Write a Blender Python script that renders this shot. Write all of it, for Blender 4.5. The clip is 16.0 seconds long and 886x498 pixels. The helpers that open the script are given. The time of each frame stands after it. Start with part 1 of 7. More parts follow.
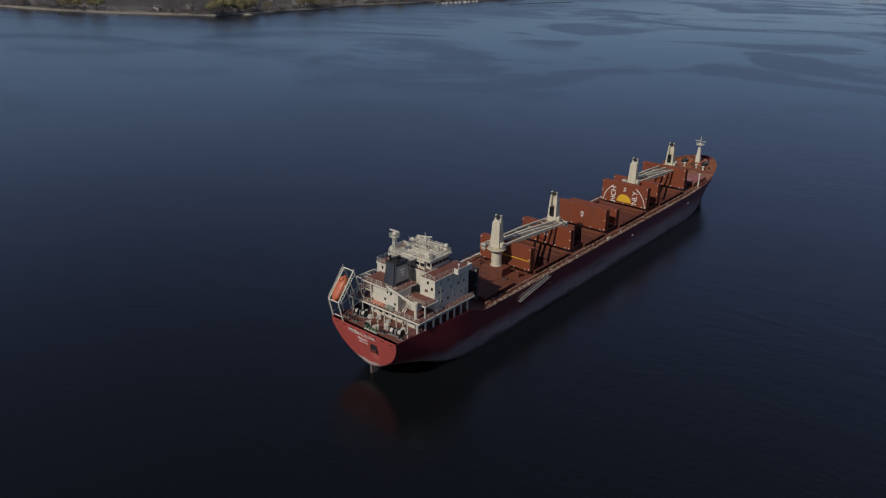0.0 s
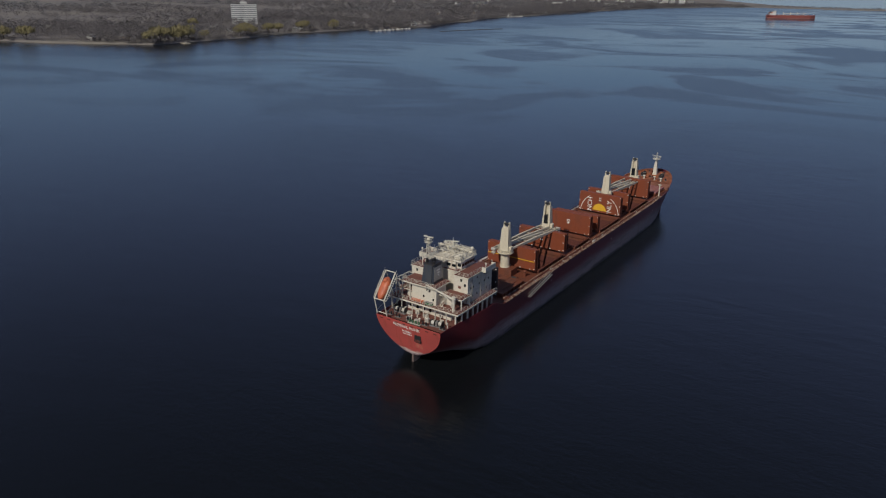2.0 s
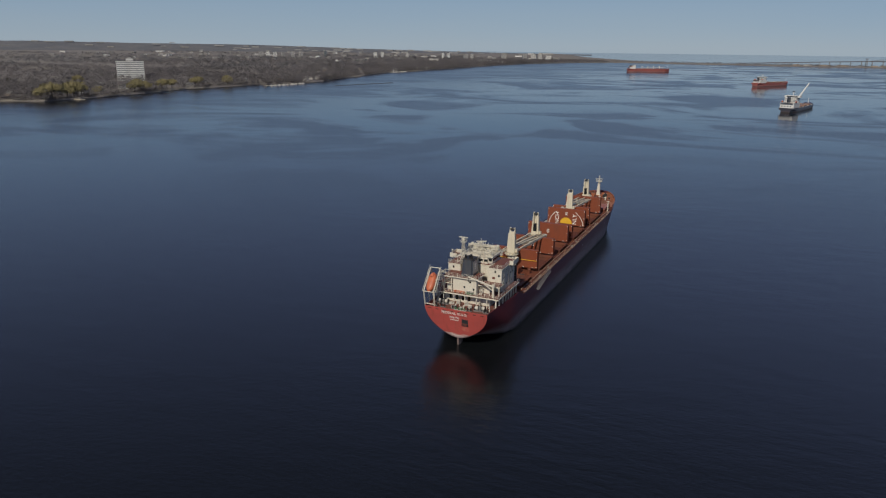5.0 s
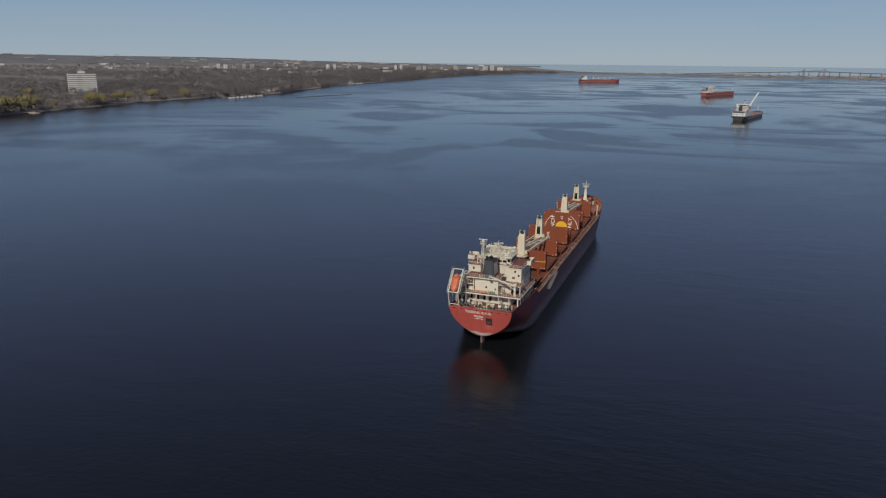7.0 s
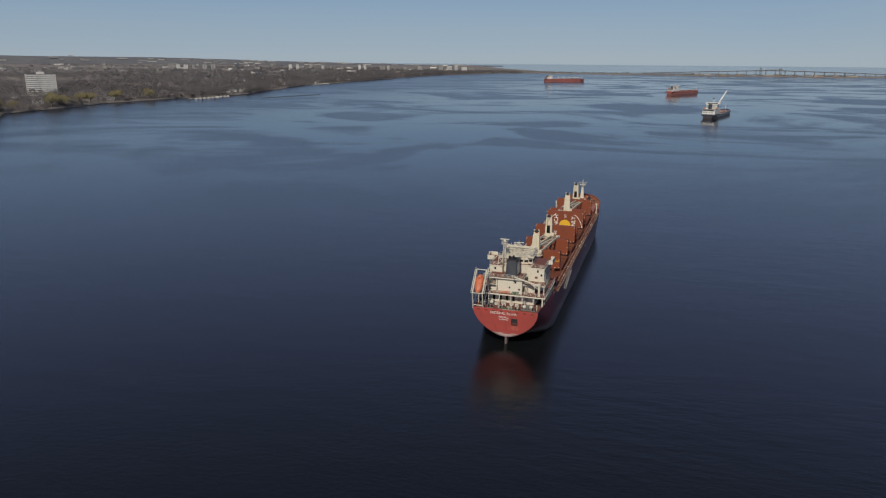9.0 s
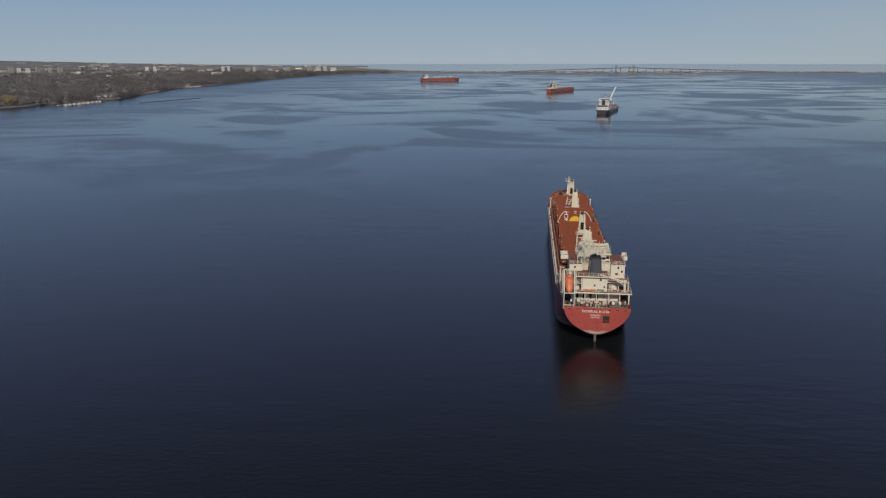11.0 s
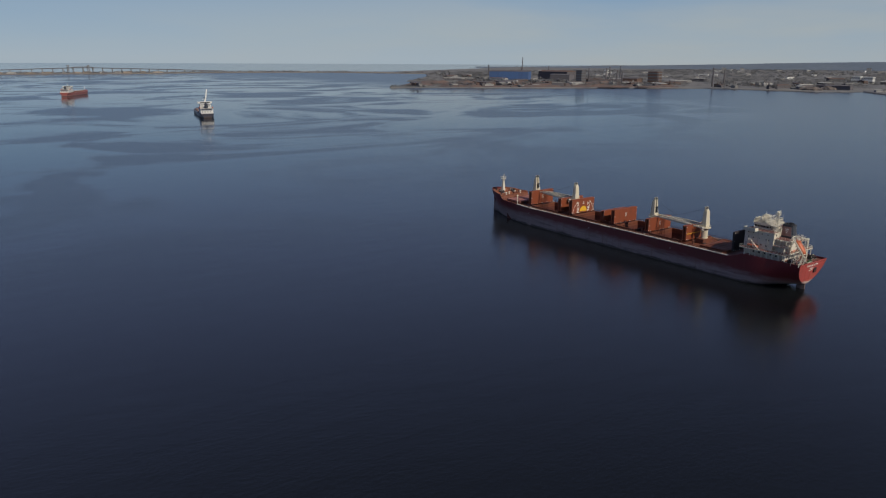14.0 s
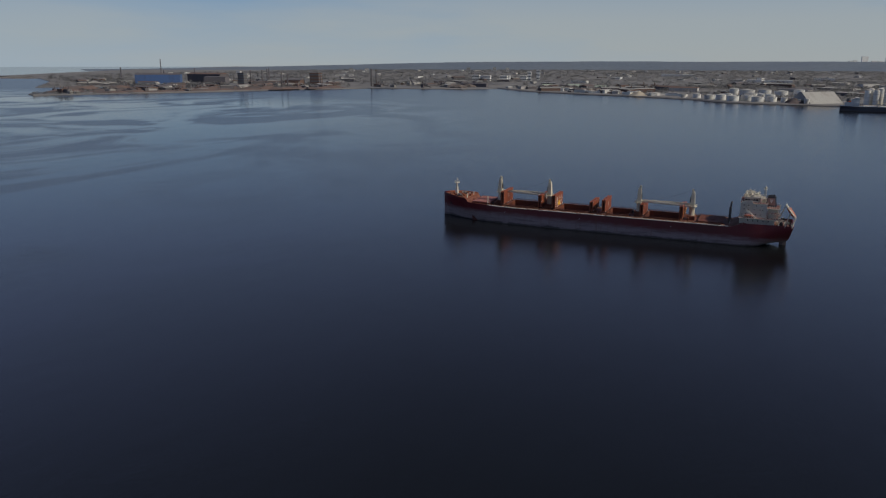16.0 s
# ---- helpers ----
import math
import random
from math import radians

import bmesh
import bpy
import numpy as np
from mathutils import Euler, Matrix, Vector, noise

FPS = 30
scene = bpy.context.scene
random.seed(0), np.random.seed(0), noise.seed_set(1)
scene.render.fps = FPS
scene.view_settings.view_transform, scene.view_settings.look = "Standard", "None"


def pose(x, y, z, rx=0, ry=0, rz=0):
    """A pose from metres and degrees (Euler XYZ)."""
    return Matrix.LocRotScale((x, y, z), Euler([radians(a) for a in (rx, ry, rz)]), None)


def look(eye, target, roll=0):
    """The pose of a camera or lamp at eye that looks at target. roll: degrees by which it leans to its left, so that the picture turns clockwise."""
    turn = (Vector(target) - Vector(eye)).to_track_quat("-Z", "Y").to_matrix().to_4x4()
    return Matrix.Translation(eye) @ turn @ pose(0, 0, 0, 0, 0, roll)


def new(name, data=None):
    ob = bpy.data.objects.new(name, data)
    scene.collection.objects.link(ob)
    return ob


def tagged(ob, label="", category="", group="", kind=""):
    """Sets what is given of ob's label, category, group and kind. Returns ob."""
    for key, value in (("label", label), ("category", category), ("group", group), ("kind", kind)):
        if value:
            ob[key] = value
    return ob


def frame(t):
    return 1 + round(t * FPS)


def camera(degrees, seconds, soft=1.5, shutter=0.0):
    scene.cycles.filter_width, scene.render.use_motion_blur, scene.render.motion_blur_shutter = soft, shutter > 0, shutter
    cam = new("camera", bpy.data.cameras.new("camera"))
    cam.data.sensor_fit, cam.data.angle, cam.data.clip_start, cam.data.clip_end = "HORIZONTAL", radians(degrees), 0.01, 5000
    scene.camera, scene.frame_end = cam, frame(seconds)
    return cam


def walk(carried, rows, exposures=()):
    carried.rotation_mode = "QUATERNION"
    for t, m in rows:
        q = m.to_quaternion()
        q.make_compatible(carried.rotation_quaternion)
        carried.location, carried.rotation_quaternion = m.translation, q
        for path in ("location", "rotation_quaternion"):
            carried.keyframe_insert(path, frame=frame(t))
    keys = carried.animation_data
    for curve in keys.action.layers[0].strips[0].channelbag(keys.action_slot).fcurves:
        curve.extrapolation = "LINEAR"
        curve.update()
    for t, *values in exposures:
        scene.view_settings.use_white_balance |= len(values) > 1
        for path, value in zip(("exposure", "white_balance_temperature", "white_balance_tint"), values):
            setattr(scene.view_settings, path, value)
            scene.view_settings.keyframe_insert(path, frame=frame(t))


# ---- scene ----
# The whole place is laid out in full metres and then set into the world at this scale,
# which keeps the fast flight within the steps that the camera may take.
SCALE = 0.37
cam = camera(63.16, 16.0, soft=1.2)
PATH = [
    (0, 105.89, -98.50, 90.18, 39.95, -22.00, 0.75),
    (0.5, 106.08, -107.52, 93.49, 38.60, -22.01, 0.95),
    (1, 105.29, -116.66, 94.09, 37.13, -21.36, 0.87),
    (1.5, 103.96, -125.32, 94.02, 35.67, -20.68, 0.83),
    (2, 101.60, -134.52, 94.35, 34.01, -20.07, 0.81),
    (2.5, 99.48, -143.39, 93.71, 32.51, -19.32, 0.76),
    (3, 96.04, -151.79, 93.06, 30.87, -18.63, 0.73),
    (3.5, 94.47, -161.79, 93.67, 29.52, -18.09, 0.70),
    (4, 90.15, -170.21, 91.84, 27.80, -17.28, 0.71),
    (6, 72.30, -201.20, 88.60, 21.85, -14.90, 0.57),
    (6.5, 68.16, -203.29, 88.54, 21.15, -14.85, 0.56),
    (7, 63.95, -204.91, 88.37, 20.47, -14.82, 0.52),
    (7.5, 59.56, -205.55, 88.17, 19.76, -14.80, 0.47),
    (8, 54.89, -206.30, 87.94, 19.02, -14.81, 0.47),
    (8.6, 49.10, -207.06, 87.68, 18.12, -14.81, 0.44),
    (9.2, 43.31, -207.81, 87.41, 17.23, -14.80, 0.41),
    (9.8, 37.52, -208.57, 87.15, 16.33, -14.80, 0.38),
    (10.1, 34.62, -208.95, 87.02, 15.88, -14.80, 0.36),
    (10.3, 32.69, -209.20, 86.93, 15.58, -14.80, 0.35),
    (10.5, 23.32, -212.60, 87.75, 14.01, -14.77, 0.23),
    (10.8, -5.75, -216.59, 87.63, 9.55, -14.77, -0.02),
    (11, -22.75, -217.57, 87.57, 6.80, -14.77, -0.08),
    (11.5, -68.67, -216.38, 87.42, -0.37, -14.80, -0.21),
    (12, -114.52, -210.42, 87.58, -7.62, -14.80, -0.19),
    (12.5, -159.45, -199.98, 88.27, -14.83, -14.80, -0.03),
    (13, -203.81, -184.17, 89.26, -22.00, -14.79, 0.22),
    (13.5, -246.59, -163.23, 90.11, -29.17, -14.77, 0.37),
    (14, -287.45, -136.51, 90.72, -36.46, -14.76, 0.30),
    (14.5, -324.39, -104.21, 91.44, -43.83, -14.73, 0.33),
    (15, -356.52, -66.58, 92.15, -51.25, -14.72, 0.25),
    (15.5, -385.08, -25.40, 92.96, -58.75, -14.70, 0.14),
    (16, -410.98, 18.11, 93.82, -66.06, -14.60, 0.07),
]
EXPOSURES = [(0.0, -0.34, 5680, 10), (2.0, -0.25, 5710, 10), (4.0, -0.17, 5800, 10), (6.5, -0.03, 5930, 10), (14.0, 0.0, 5950, 10), (16.0, -0.1, 5950, 10)]
walk(cam, [(t, pose(x * SCALE, y * SCALE, z * SCALE, 90 + pitch, 0, yaw) @ pose(0, 0, 0, 0, 0, roll))
           for t, x, y, z, yaw, pitch, roll in PATH], EXPOSURES)

# ---- daylight ----
SUN_AZIMUTH, SUN_HEIGHT = 179.0, 40.0     # degrees: clockwise from the bow, above the water
world = bpy.data.worlds.new("sky")
world.use_nodes = True
scene.world = world
wn, wl = world.node_tree.nodes, world.node_tree.links
sky = wn.new("ShaderNodeTexSky")
sky.sky_type, sky.sun_disc = "NISHITA", False
sky.sun_elevation, sky.sun_rotation = radians(SUN_HEIGHT), radians(SUN_AZIMUTH)
sky.air_density, sky.dust_density, sky.ozone_density, sky.altitude = 1.0, 0.0, 5.0, 0.0
# a thin bluish haze and faint high cloud veil the clear sky
tc, sep = wn.new("ShaderNodeTexCoord"), wn.new("ShaderNodeSeparateXYZ")
wl.new(tc.outputs["Generated"], sep.inputs[0])
veil = wn.new("ShaderNodeValToRGB")
veil.color_ramp.elements[0].position, veil.color_ramp.elements[0].color = 0.0, (0.335, 0.40, 0.44, 1)
veil.color_ramp.elements[1].position, veil.color_ramp.elements[1].color = 0.72, (0.045, 0.055, 0.10, 1)
for at, rgb in ((0.10, (0.210, 0.312, 0.42)), (0.19, (0.24, 0.31, 0.465)), (0.32, (0.205, 0.245, 0.43))):
    veil.color_ramp.elements.new(at).color = (*rgb, 1)
wl.new(sep.outputs[2], veil.inputs[0])
stretch, cirrus = wn.new("ShaderNodeMapping"), wn.new("ShaderNodeTexNoise")
stretch.inputs["Scale"].default_value = (1.2, 1.2, 7.0)
wl.new(tc.outputs["Generated"], stretch.inputs[0])
wl.new(stretch.outputs[0], cirrus.inputs["Vector"])
cirrus.inputs["Scale"].default_value, cirrus.inputs["Detail"].default_value = 1.6, 5.0
cloud = wn.new("ShaderNodeMapRange")
for i, v in enumerate((0.30, 0.52, 0.0, 0.9)):
    cloud.inputs[i + 1].default_value = v
wl.new(cirrus.outputs[0], cloud.inputs[0])
clouded, level, mixed = wn.new("ShaderNodeMix"), wn.new("ShaderNodeMix"), wn.new("ShaderNodeMix")
for node in (clouded, level, mixed):
    node.data_type = "RGBA"
quarter, bank = wn.new("ShaderNodeMapRange"), wn.new("ShaderNodeMath")      # the cloud lies in one quarter of the sky
for i, v in enumerate((0.1, 0.8, 0.15, 1.0)):
    quarter.inputs[i + 1].default_value = v
wl.new(sep.outputs[0], quarter.inputs[0])
bank.operation = "MULTIPLY"
wl.new(cloud.outputs[0], bank.inputs[0])
wl.new(quarter.outputs[0], bank.inputs[1])
low, veiled = wn.new("ShaderNodeMapRange"), wn.new("ShaderNodeMath")         # and near the horizon
for i, v in enumerate((0.15, 0.05, 0.0, 1.0)):
    low.inputs[i + 1].default_value = v
wl.new(sep.outputs[2], low.inputs[0])
veiled.operation = "MULTIPLY"
wl.new(bank.outputs[0], veiled.inputs[0])
wl.new(low.outputs[0], veiled.inputs[1])
wl.new(veiled.outputs[0], clouded.inputs[0])
wl.new(veil.outputs[0], clouded.inputs[6])
clouded.inputs[7].default_value = (0.395, 0.408, 0.382, 1)
level.blend_type, level.inputs[0].default_value, level.inputs[7].default_value = "MULTIPLY", 1.0, (0.055, 0.055, 0.062, 1)
wl.new(sky.outputs[0], level.inputs[6])
mixed.inputs[0].default_value = 0.85
wl.new(level.outputs[2], mixed.inputs[6])
wl.new(clouded.outputs[2], mixed.inputs[7])
# scattering: the upper sky is deepest square to the sun and paler again opposite it
away, height, lobe = wn.new("ShaderNodeMapRange"), wn.new("ShaderNodeMapRange"), wn.new("ShaderNodeMix")
for node, axis, values in ((away, 1, (0.4, 0.85, 0.76, 1.20)), (height, 2, (0.16, 0.42, 0.0, 1.0))):
    for i, v in enumerate(values):
        node.inputs[i + 1].default_value = v
    wl.new(sep.outputs[axis], node.inputs[0])
lobe.data_type, lobe.blend_type = "RGBA", "MULTIPLY"
wl.new(height.outputs[0], lobe.inputs[0])
wl.new(mixed.outputs[2], lobe.inputs[6])
wl.new(away.outputs[0], lobe.inputs[7])
wl.new(lobe.outputs[2], wn["Background"].inputs[0])
wn["Background"].inputs[1].default_value = 1.0
sun_data = bpy.data.lights.new("sun", "SUN")
sun_data.energy, sun_data.angle, sun_data.color = 3.7, radians(0.6), (1.0, 0.86, 0.66)
sun = new("sun", sun_data)
sa, se = radians(SUN_AZIMUTH), radians(SUN_HEIGHT)
sun.matrix_basis = look((math.sin(sa) * math.cos(se) * 900, math.cos(sa) * math.cos(se) * 900, math.sin(se) * 900), (0, 0, 0))


# ---- materials ----
def shader(name):
    m = bpy.data.materials.new(name)
    m.use_nodes = True
    return m, m.node_tree.nodes, m.node_tree.links, m.node_tree.nodes["Principled BSDF"]


def coords(n, l, scale=(1, 1, 1), source="Object"):
    tc, mp = n.new("ShaderNodeTexCoord"), n.new("ShaderNodeMapping")
    mp.inputs["Scale"].default_value = scale
    l.new(tc.outputs[source], mp.inputs["Vector"])
    return mp.outputs[0]


def noise_tex(n, l, vec, scale, detail=4.0, rough=0.55, swirl=0.0):
    t = n.new("ShaderNodeTexNoise")
    t.inputs["Distortion"].default_value = swirl
    t.inputs["Scale"].default_value, t.inputs["Detail"].default_value, t.inputs["Roughness"].default_value = scale, detail, rough
    l.new(vec, t.inputs["Vector"])
    return t.outputs["Fac"]


def span(n, l, fac, lo, hi, out_lo=0.0, out_hi=1.0):
    r = n.new("ShaderNodeMapRange")
    for i, v in enumerate((lo, hi, out_lo, out_hi)):
        r.inputs[i + 1].default_value = v
    l.new(fac, r.inputs[0])
    return r.outputs[0]


def blend(n, l, fac, a, b, mode="MIX"):
    x = n.new("ShaderNodeMix")
    x.data_type, x.blend_type = "RGBA", mode
    for sock, v in ((x.inputs[0], fac), (x.inputs[6], a), (x.inputs[7], b)):
        if isinstance(v, (int, float)):
            sock.default_value = v
        elif isinstance(v, tuple):
            sock.default_value = (*v, 1)
        else:
            l.new(v, sock)
    return x.outputs[2]


def paint(name, rgb, wear=None, rough=0.5, big=0.35, fine=3.0, lo=0.5, hi=0.75, streak=0.25, bump=0.02, metal=0.0, vary=0.0):
    """A painted or weathered surface: patches of wear, drawn out downwards by streak, over a grain."""
    m, n, l, p = shader(name)
    v = coords(n, l, (1, 1, streak))
    w = span(n, l, noise_tex(n, l, v, big, 6.0), lo, hi)
    g = span(n, l, noise_tex(n, l, coords(n, l), fine, 5.0), 0.25, 0.75, 0.82, 1.12)
    c = blend(n, l, w, rgb, wear or tuple(x * 0.7 for x in rgb))
    if vary:
        oi = n.new("ShaderNodeObjectInfo")
        c = blend(n, l, 1.0, c, span(n, l, oi.outputs["Random"], 0, 1, 1 - vary, 1 + vary), "MULTIPLY")
    c = blend(n, l, 1.0, c, g, "MULTIPLY")
    l.new(c, p.inputs["Base Color"])
    p.inputs["Roughness"].default_value, p.inputs["Metallic"].default_value = rough, metal
    l.new(span(n, l, w, 0, 1, rough, min(1, rough + 0.25)), p.inputs["Roughness"])
    b = n.new("ShaderNodeBump")
    b.inputs["Strength"].default_value, b.inputs["Distance"].default_value = 0.5, bump
    l.new(g, b.inputs["Height"])
    l.new(b.outputs[0], p.inputs["Normal"])
    return m


def hull_paint(name, upper, lower, line, soft=0.5, slope=0.0):
    """Topside paint over a faded, scraped band below the load line, with rust runs and scuffs."""
    m, n, l, p = shader(name)
    tc, sep = n.new("ShaderNodeTexCoord"), n.new("ShaderNodeSeparateXYZ")
    l.new(tc.outputs["Object"], sep.inputs[0])
    ragged = span(n, l, noise_tex(n, l, coords(n, l, (0.16, 0.16, 0.8)), 1.0, 8.0, 0.65), 0.3, 0.7, -0.9, 0.9)
    add = n.new("ShaderNodeMath")
    l.new(sep.outputs[2], add.inputs[0])
    l.new(ragged, add.inputs[1])
    trim = n.new("ShaderNodeMath")
    trim.operation, trim.inputs[1].default_value = "MULTIPLY_ADD", -slope
    l.new(sep.outputs[1], trim.inputs[0])
    l.new(add.outputs[0], trim.inputs[2])
    below = span(n, l, trim.outputs[0], line + soft, line - soft)
    runs = span(n, l, noise_tex(n, l, coords(n, l, (1.2, 1.2, 0.08)), 0.8, 6.0), 0.52, 0.75)
    scuff = span(n, l, noise_tex(n, l, coords(n, l, (0.05, 0.05, 0.6)), 1.0, 7.0, 0.65), 0.5, 0.72)
    fade = noise_tex(n, l, coords(n, l, (0.04, 0.04, 0.12)), 1.0, 3.0)
    up = blend(n, l, span(n, l, fade, 0.35, 0.7), upper, tuple(x * 0.7 + 0.012 for x in upper))
    up = blend(n, l, span(n, l, runs, 0, 1, 0, 0.45), up, (0.13, 0.05, 0.03))
    low = blend(n, l, scuff, lower, tuple(x * 0.42 for x in lower))
    low = blend(n, l, span(n, l, runs, 0, 1, 0, 0.5), low, (0.17, 0.09, 0.07))
    wet = span(n, l, add.outputs[0], 1.1, 0.5)
    c = blend(n, l, below, up, low)
    c = blend(n, l, span(n, l, wet, 0, 1, 0, 0.8), c, (0.02, 0.02, 0.018))
    l.new(c, p.inputs["Base Color"])
    l.new(span(n, l, below, 0, 1, 0.38, 0.6), p.inputs["Roughness"])
    return m


def water_surface():
    """Open water: fine chop, with calm slicks drifting through the rippled patches of the outer bay and a smooth lake beyond the bar."""
    m, n, l, p = shader("harbour_water")
    slick = noise_tex(n, l, coords(n, l, (0.0034, 0.0046, 1)), 1.0, 8.0, 0.6, 1.1)
    tc, sep = n.new("ShaderNodeTexCoord"), n.new("ShaderNodeSeparateXYZ")
    l.new(tc.outputs["Object"], sep.inputs[0])
    slant = n.new("ShaderNodeMath")
    slant.operation = "MULTIPLY_ADD"
    l.new(sep.outputs[0], slant.inputs[0])
    slant.inputs[1].default_value = -0.45
    l.new(sep.outputs[1], slant.inputs[2])
    open_bay = span(n, l, slant.outputs[0], 90, 640)         # the slicks lie in the outer bay
    calm = blend(n, l, 1.0, span(n, l, slick, 0.435, 0.53), open_bay, "MULTIPLY")
    calm = blend(n, l, 1.0, calm, span(n, l, sep.outputs[0], 1350, 900), "MULTIPLY")
    calm = blend(n, l, 1.0, calm, span(n, l, sep.outputs[0], -800, -250, 0.3, 1.0), "MULTIPLY")
    calm = blend(n, l, 1.0, blend(n, l, 1.0, calm, (0.90, 0.90, 0.90), "MULTIPLY"), blend(n, l, 1.0, open_bay, (0.10, 0.10, 0.10), "MULTIPLY"), "ADD")
    calm = blend(n, l, span(n, l, sep.outputs[1], 4300, 4900, 0.0, 0.9), calm, (1.0, 1.0, 1.0))
    ripple = noise_tex(n, l, coords(n, l, (0.5, 0.9, 1)), 1.0, 5.0, 0.6)
    swell = noise_tex(n, l, coords(n, l, (0.05, 0.11, 1)), 1.0, 3.0, 0.5)
    mix = n.new("ShaderNodeMath")
    mix.operation = "MULTIPLY_ADD"
    l.new(swell, mix.inputs[0])
    mix.inputs[1].default_value = 1.6
    l.new(ripple, mix.inputs[2])
    gust = noise_tex(n, l, coords(n, l, (0.007, 0.012, 1)), 1.0, 3.0, 0.5)       # wind ruffles some patches into short waves
    ruffled = blend(n, l, 1.0, span(n, l, gust, 0.42, 0.62), span(n, l, sep.outputs[0], -60, 40, 0.15, 1.0), "MULTIPLY")
    waves = noise_tex(n, l, coords(n, l, (0.11, 0.34, 1)), 1.0, 2.0, 0.45)
    chop = n.new("ShaderNodeMath")
    chop.operation = "MULTIPLY"
    l.new(ruffled, chop.inputs[0])
    l.new(waves, chop.inputs[1])
    sea = n.new("ShaderNodeMath")
    sea.operation, sea.inputs[1].default_value = "MULTIPLY_ADD", 1.5
    l.new(chop.outputs[0], sea.inputs[0])
    l.new(mix.outputs[0], sea.inputs[2])
    b = n.new("ShaderNodeBump")
    b.inputs["Distance"].default_value = 0.22
    l.new(span(n, l, calm, 0, 1, 0.128, 0.05), b.inputs["Strength"])
    l.new(sea.outputs[0], b.inputs["Height"])
    l.new(b.outputs[0], p.inputs["Normal"])
    murk = noise_tex(n, l, coords(n, l, (0.003, 0.003, 1)), 1.0, 3.0)
    l.new(blend(n, l, murk, (0.0050, 0.0061, 0.0068), (0.0059, 0.0073, 0.0086)), p.inputs["Base Color"])
    l.new(blend(n, l, calm, span(n, l, open_bay, 0, 1, 0.18, 0.245), (0.07, 0.07, 0.07)), p.inputs["Roughness"])
    p.inputs["IOR"].default_value = 1.33
    return m


M = dict(
    hull=hull_paint("red_hull_paint", (0.145, 0.017, 0.022), (0.275, 0.215, 0.218), 3.7, 1.5, 0.014),
    # Faded stern paint; its sunlit brightness beside the hull red is in the colour.
    transom=hull_paint("sunlit_faded_stern_paint", (0.44, 0.080, 0.068), (0.50, 0.40, 0.36), 3.7, 0.25),
    red=paint("deck_red_oxide", (0.155, 0.047, 0.023), (0.095, 0.040, 0.026), 0.65, 0.25, 4.0),
    cover=paint("hatch_cover_red", (0.205, 0.050, 0.019), (0.145, 0.046, 0.024), 0.55, 0.3, 3.0),
    # Cover standing in the tower's shadow: the shade is put into this dark colour.
    dark_cover=paint("shadow_dark_cover", (0.036, 0.030, 0.033), (0.06, 0.035, 0.03), 0.6, 0.3, 3.0),
    pale_red=paint("sun_faded_red", (0.30, 0.12, 0.10), (0.36, 0.20, 0.17), 0.7, 0.3, 3.0),
    dark_red=paint("hold_steel", (0.10, 0.028, 0.02), (0.05, 0.02, 0.015), 0.7, 0.3, 2.0),
    brown=paint("brown_deck_coating", (0.15, 0.055, 0.04), (0.20, 0.095, 0.075), 0.75, 0.5, 5.0),
    white=paint("ship_white", (0.62, 0.585, 0.49), (0.44, 0.35, 0.26), 0.5, 0.5, 3.0, 0.6, 0.85, 0.12),
    cream=paint("crane_cream", (0.60, 0.545, 0.42), (0.42, 0.32, 0.19), 0.5, 0.6, 3.0, 0.58, 0.85, 0.12),
    tan=paint("worn_gunwale", (0.44, 0.32, 0.23), (0.17, 0.065, 0.04), 0.6, 0.9, 4.0, 0.42, 0.58, 1.0),
    # Port gunwale: chipped paint, with its sunlit white put into the colour.
    chipped=paint("sunlit_chipped_gunwale", (0.60, 0.56, 0.51), (0.22, 0.085, 0.06), 0.6, 0.8, 4.0, 0.54, 0.64, 1.0),
    rust=paint("rusty_forecastle_coating", (0.31, 0.105, 0.045), (0.17, 0.066, 0.038), 0.7, 0.5, 4.0, 0.4, 0.65, 1.0),
    black=paint("black_steel", (0.018, 0.018, 0.02), (0.035, 0.03, 0.028), 0.5, 0.5, 4.0),
    funnel=paint("funnel_navy", (0.035, 0.042, 0.058), (0.06, 0.06, 0.065), 0.45, 0.5, 3.0),
    stone_grey=paint("pale_grey_paint", (0.42, 0.40, 0.36), (0.30, 0.27, 0.23), 0.5, 0.6, 3.0),
    panel_grey=paint("funnel_panel_grey", (0.36, 0.345, 0.315), (0.25, 0.23, 0.21), 0.5, 0.6, 3.0),
    panel_rust=paint("funnel_panel_faded_red", (0.34, 0.20, 0.165), (0.24, 0.14, 0.12), 0.55, 0.6, 3.0),
    streak=paint("rust_run_dark", (0.35, 0.075, 0.055), (0.44, 0.080, 0.068), 0.6, 1.2, 4.0, 0.4, 0.6, 1.0),
    streak_pale=paint("rust_run_pale", (0.42, 0.125, 0.085), (0.44, 0.080, 0.068), 0.6, 1.2, 4.0, 0.4, 0.62, 1.0),
    grey=paint("grey_steel", (0.20, 0.20, 0.20), (0.12, 0.10, 0.09), 0.55, 0.6, 4.0),
    orange=paint("lifeboat_orange", (0.48, 0.125, 0.05), (0.38, 0.11, 0.06), 0.45, 0.6, 3.0),
    green=paint("green_locker", (0.06, 0.14, 0.07), None, 0.6, 0.6, 3.0),
    yellow=paint("yellow_marking", (0.72, 0.42, 0.02), (0.60, 0.33, 0.03), 0.55, 0.5, 4.0),
    letter=paint("white_lettering", (0.76, 0.74, 0.70), (0.60, 0.50, 0.42), 0.55, 1.0, 4.0),
    rope=paint("mooring_rope", (0.56, 0.54, 0.48), (0.40, 0.37, 0.31), 0.85, 1.5, 6.0),
)
gm, _, _, gp = shader("dark_window_glass")
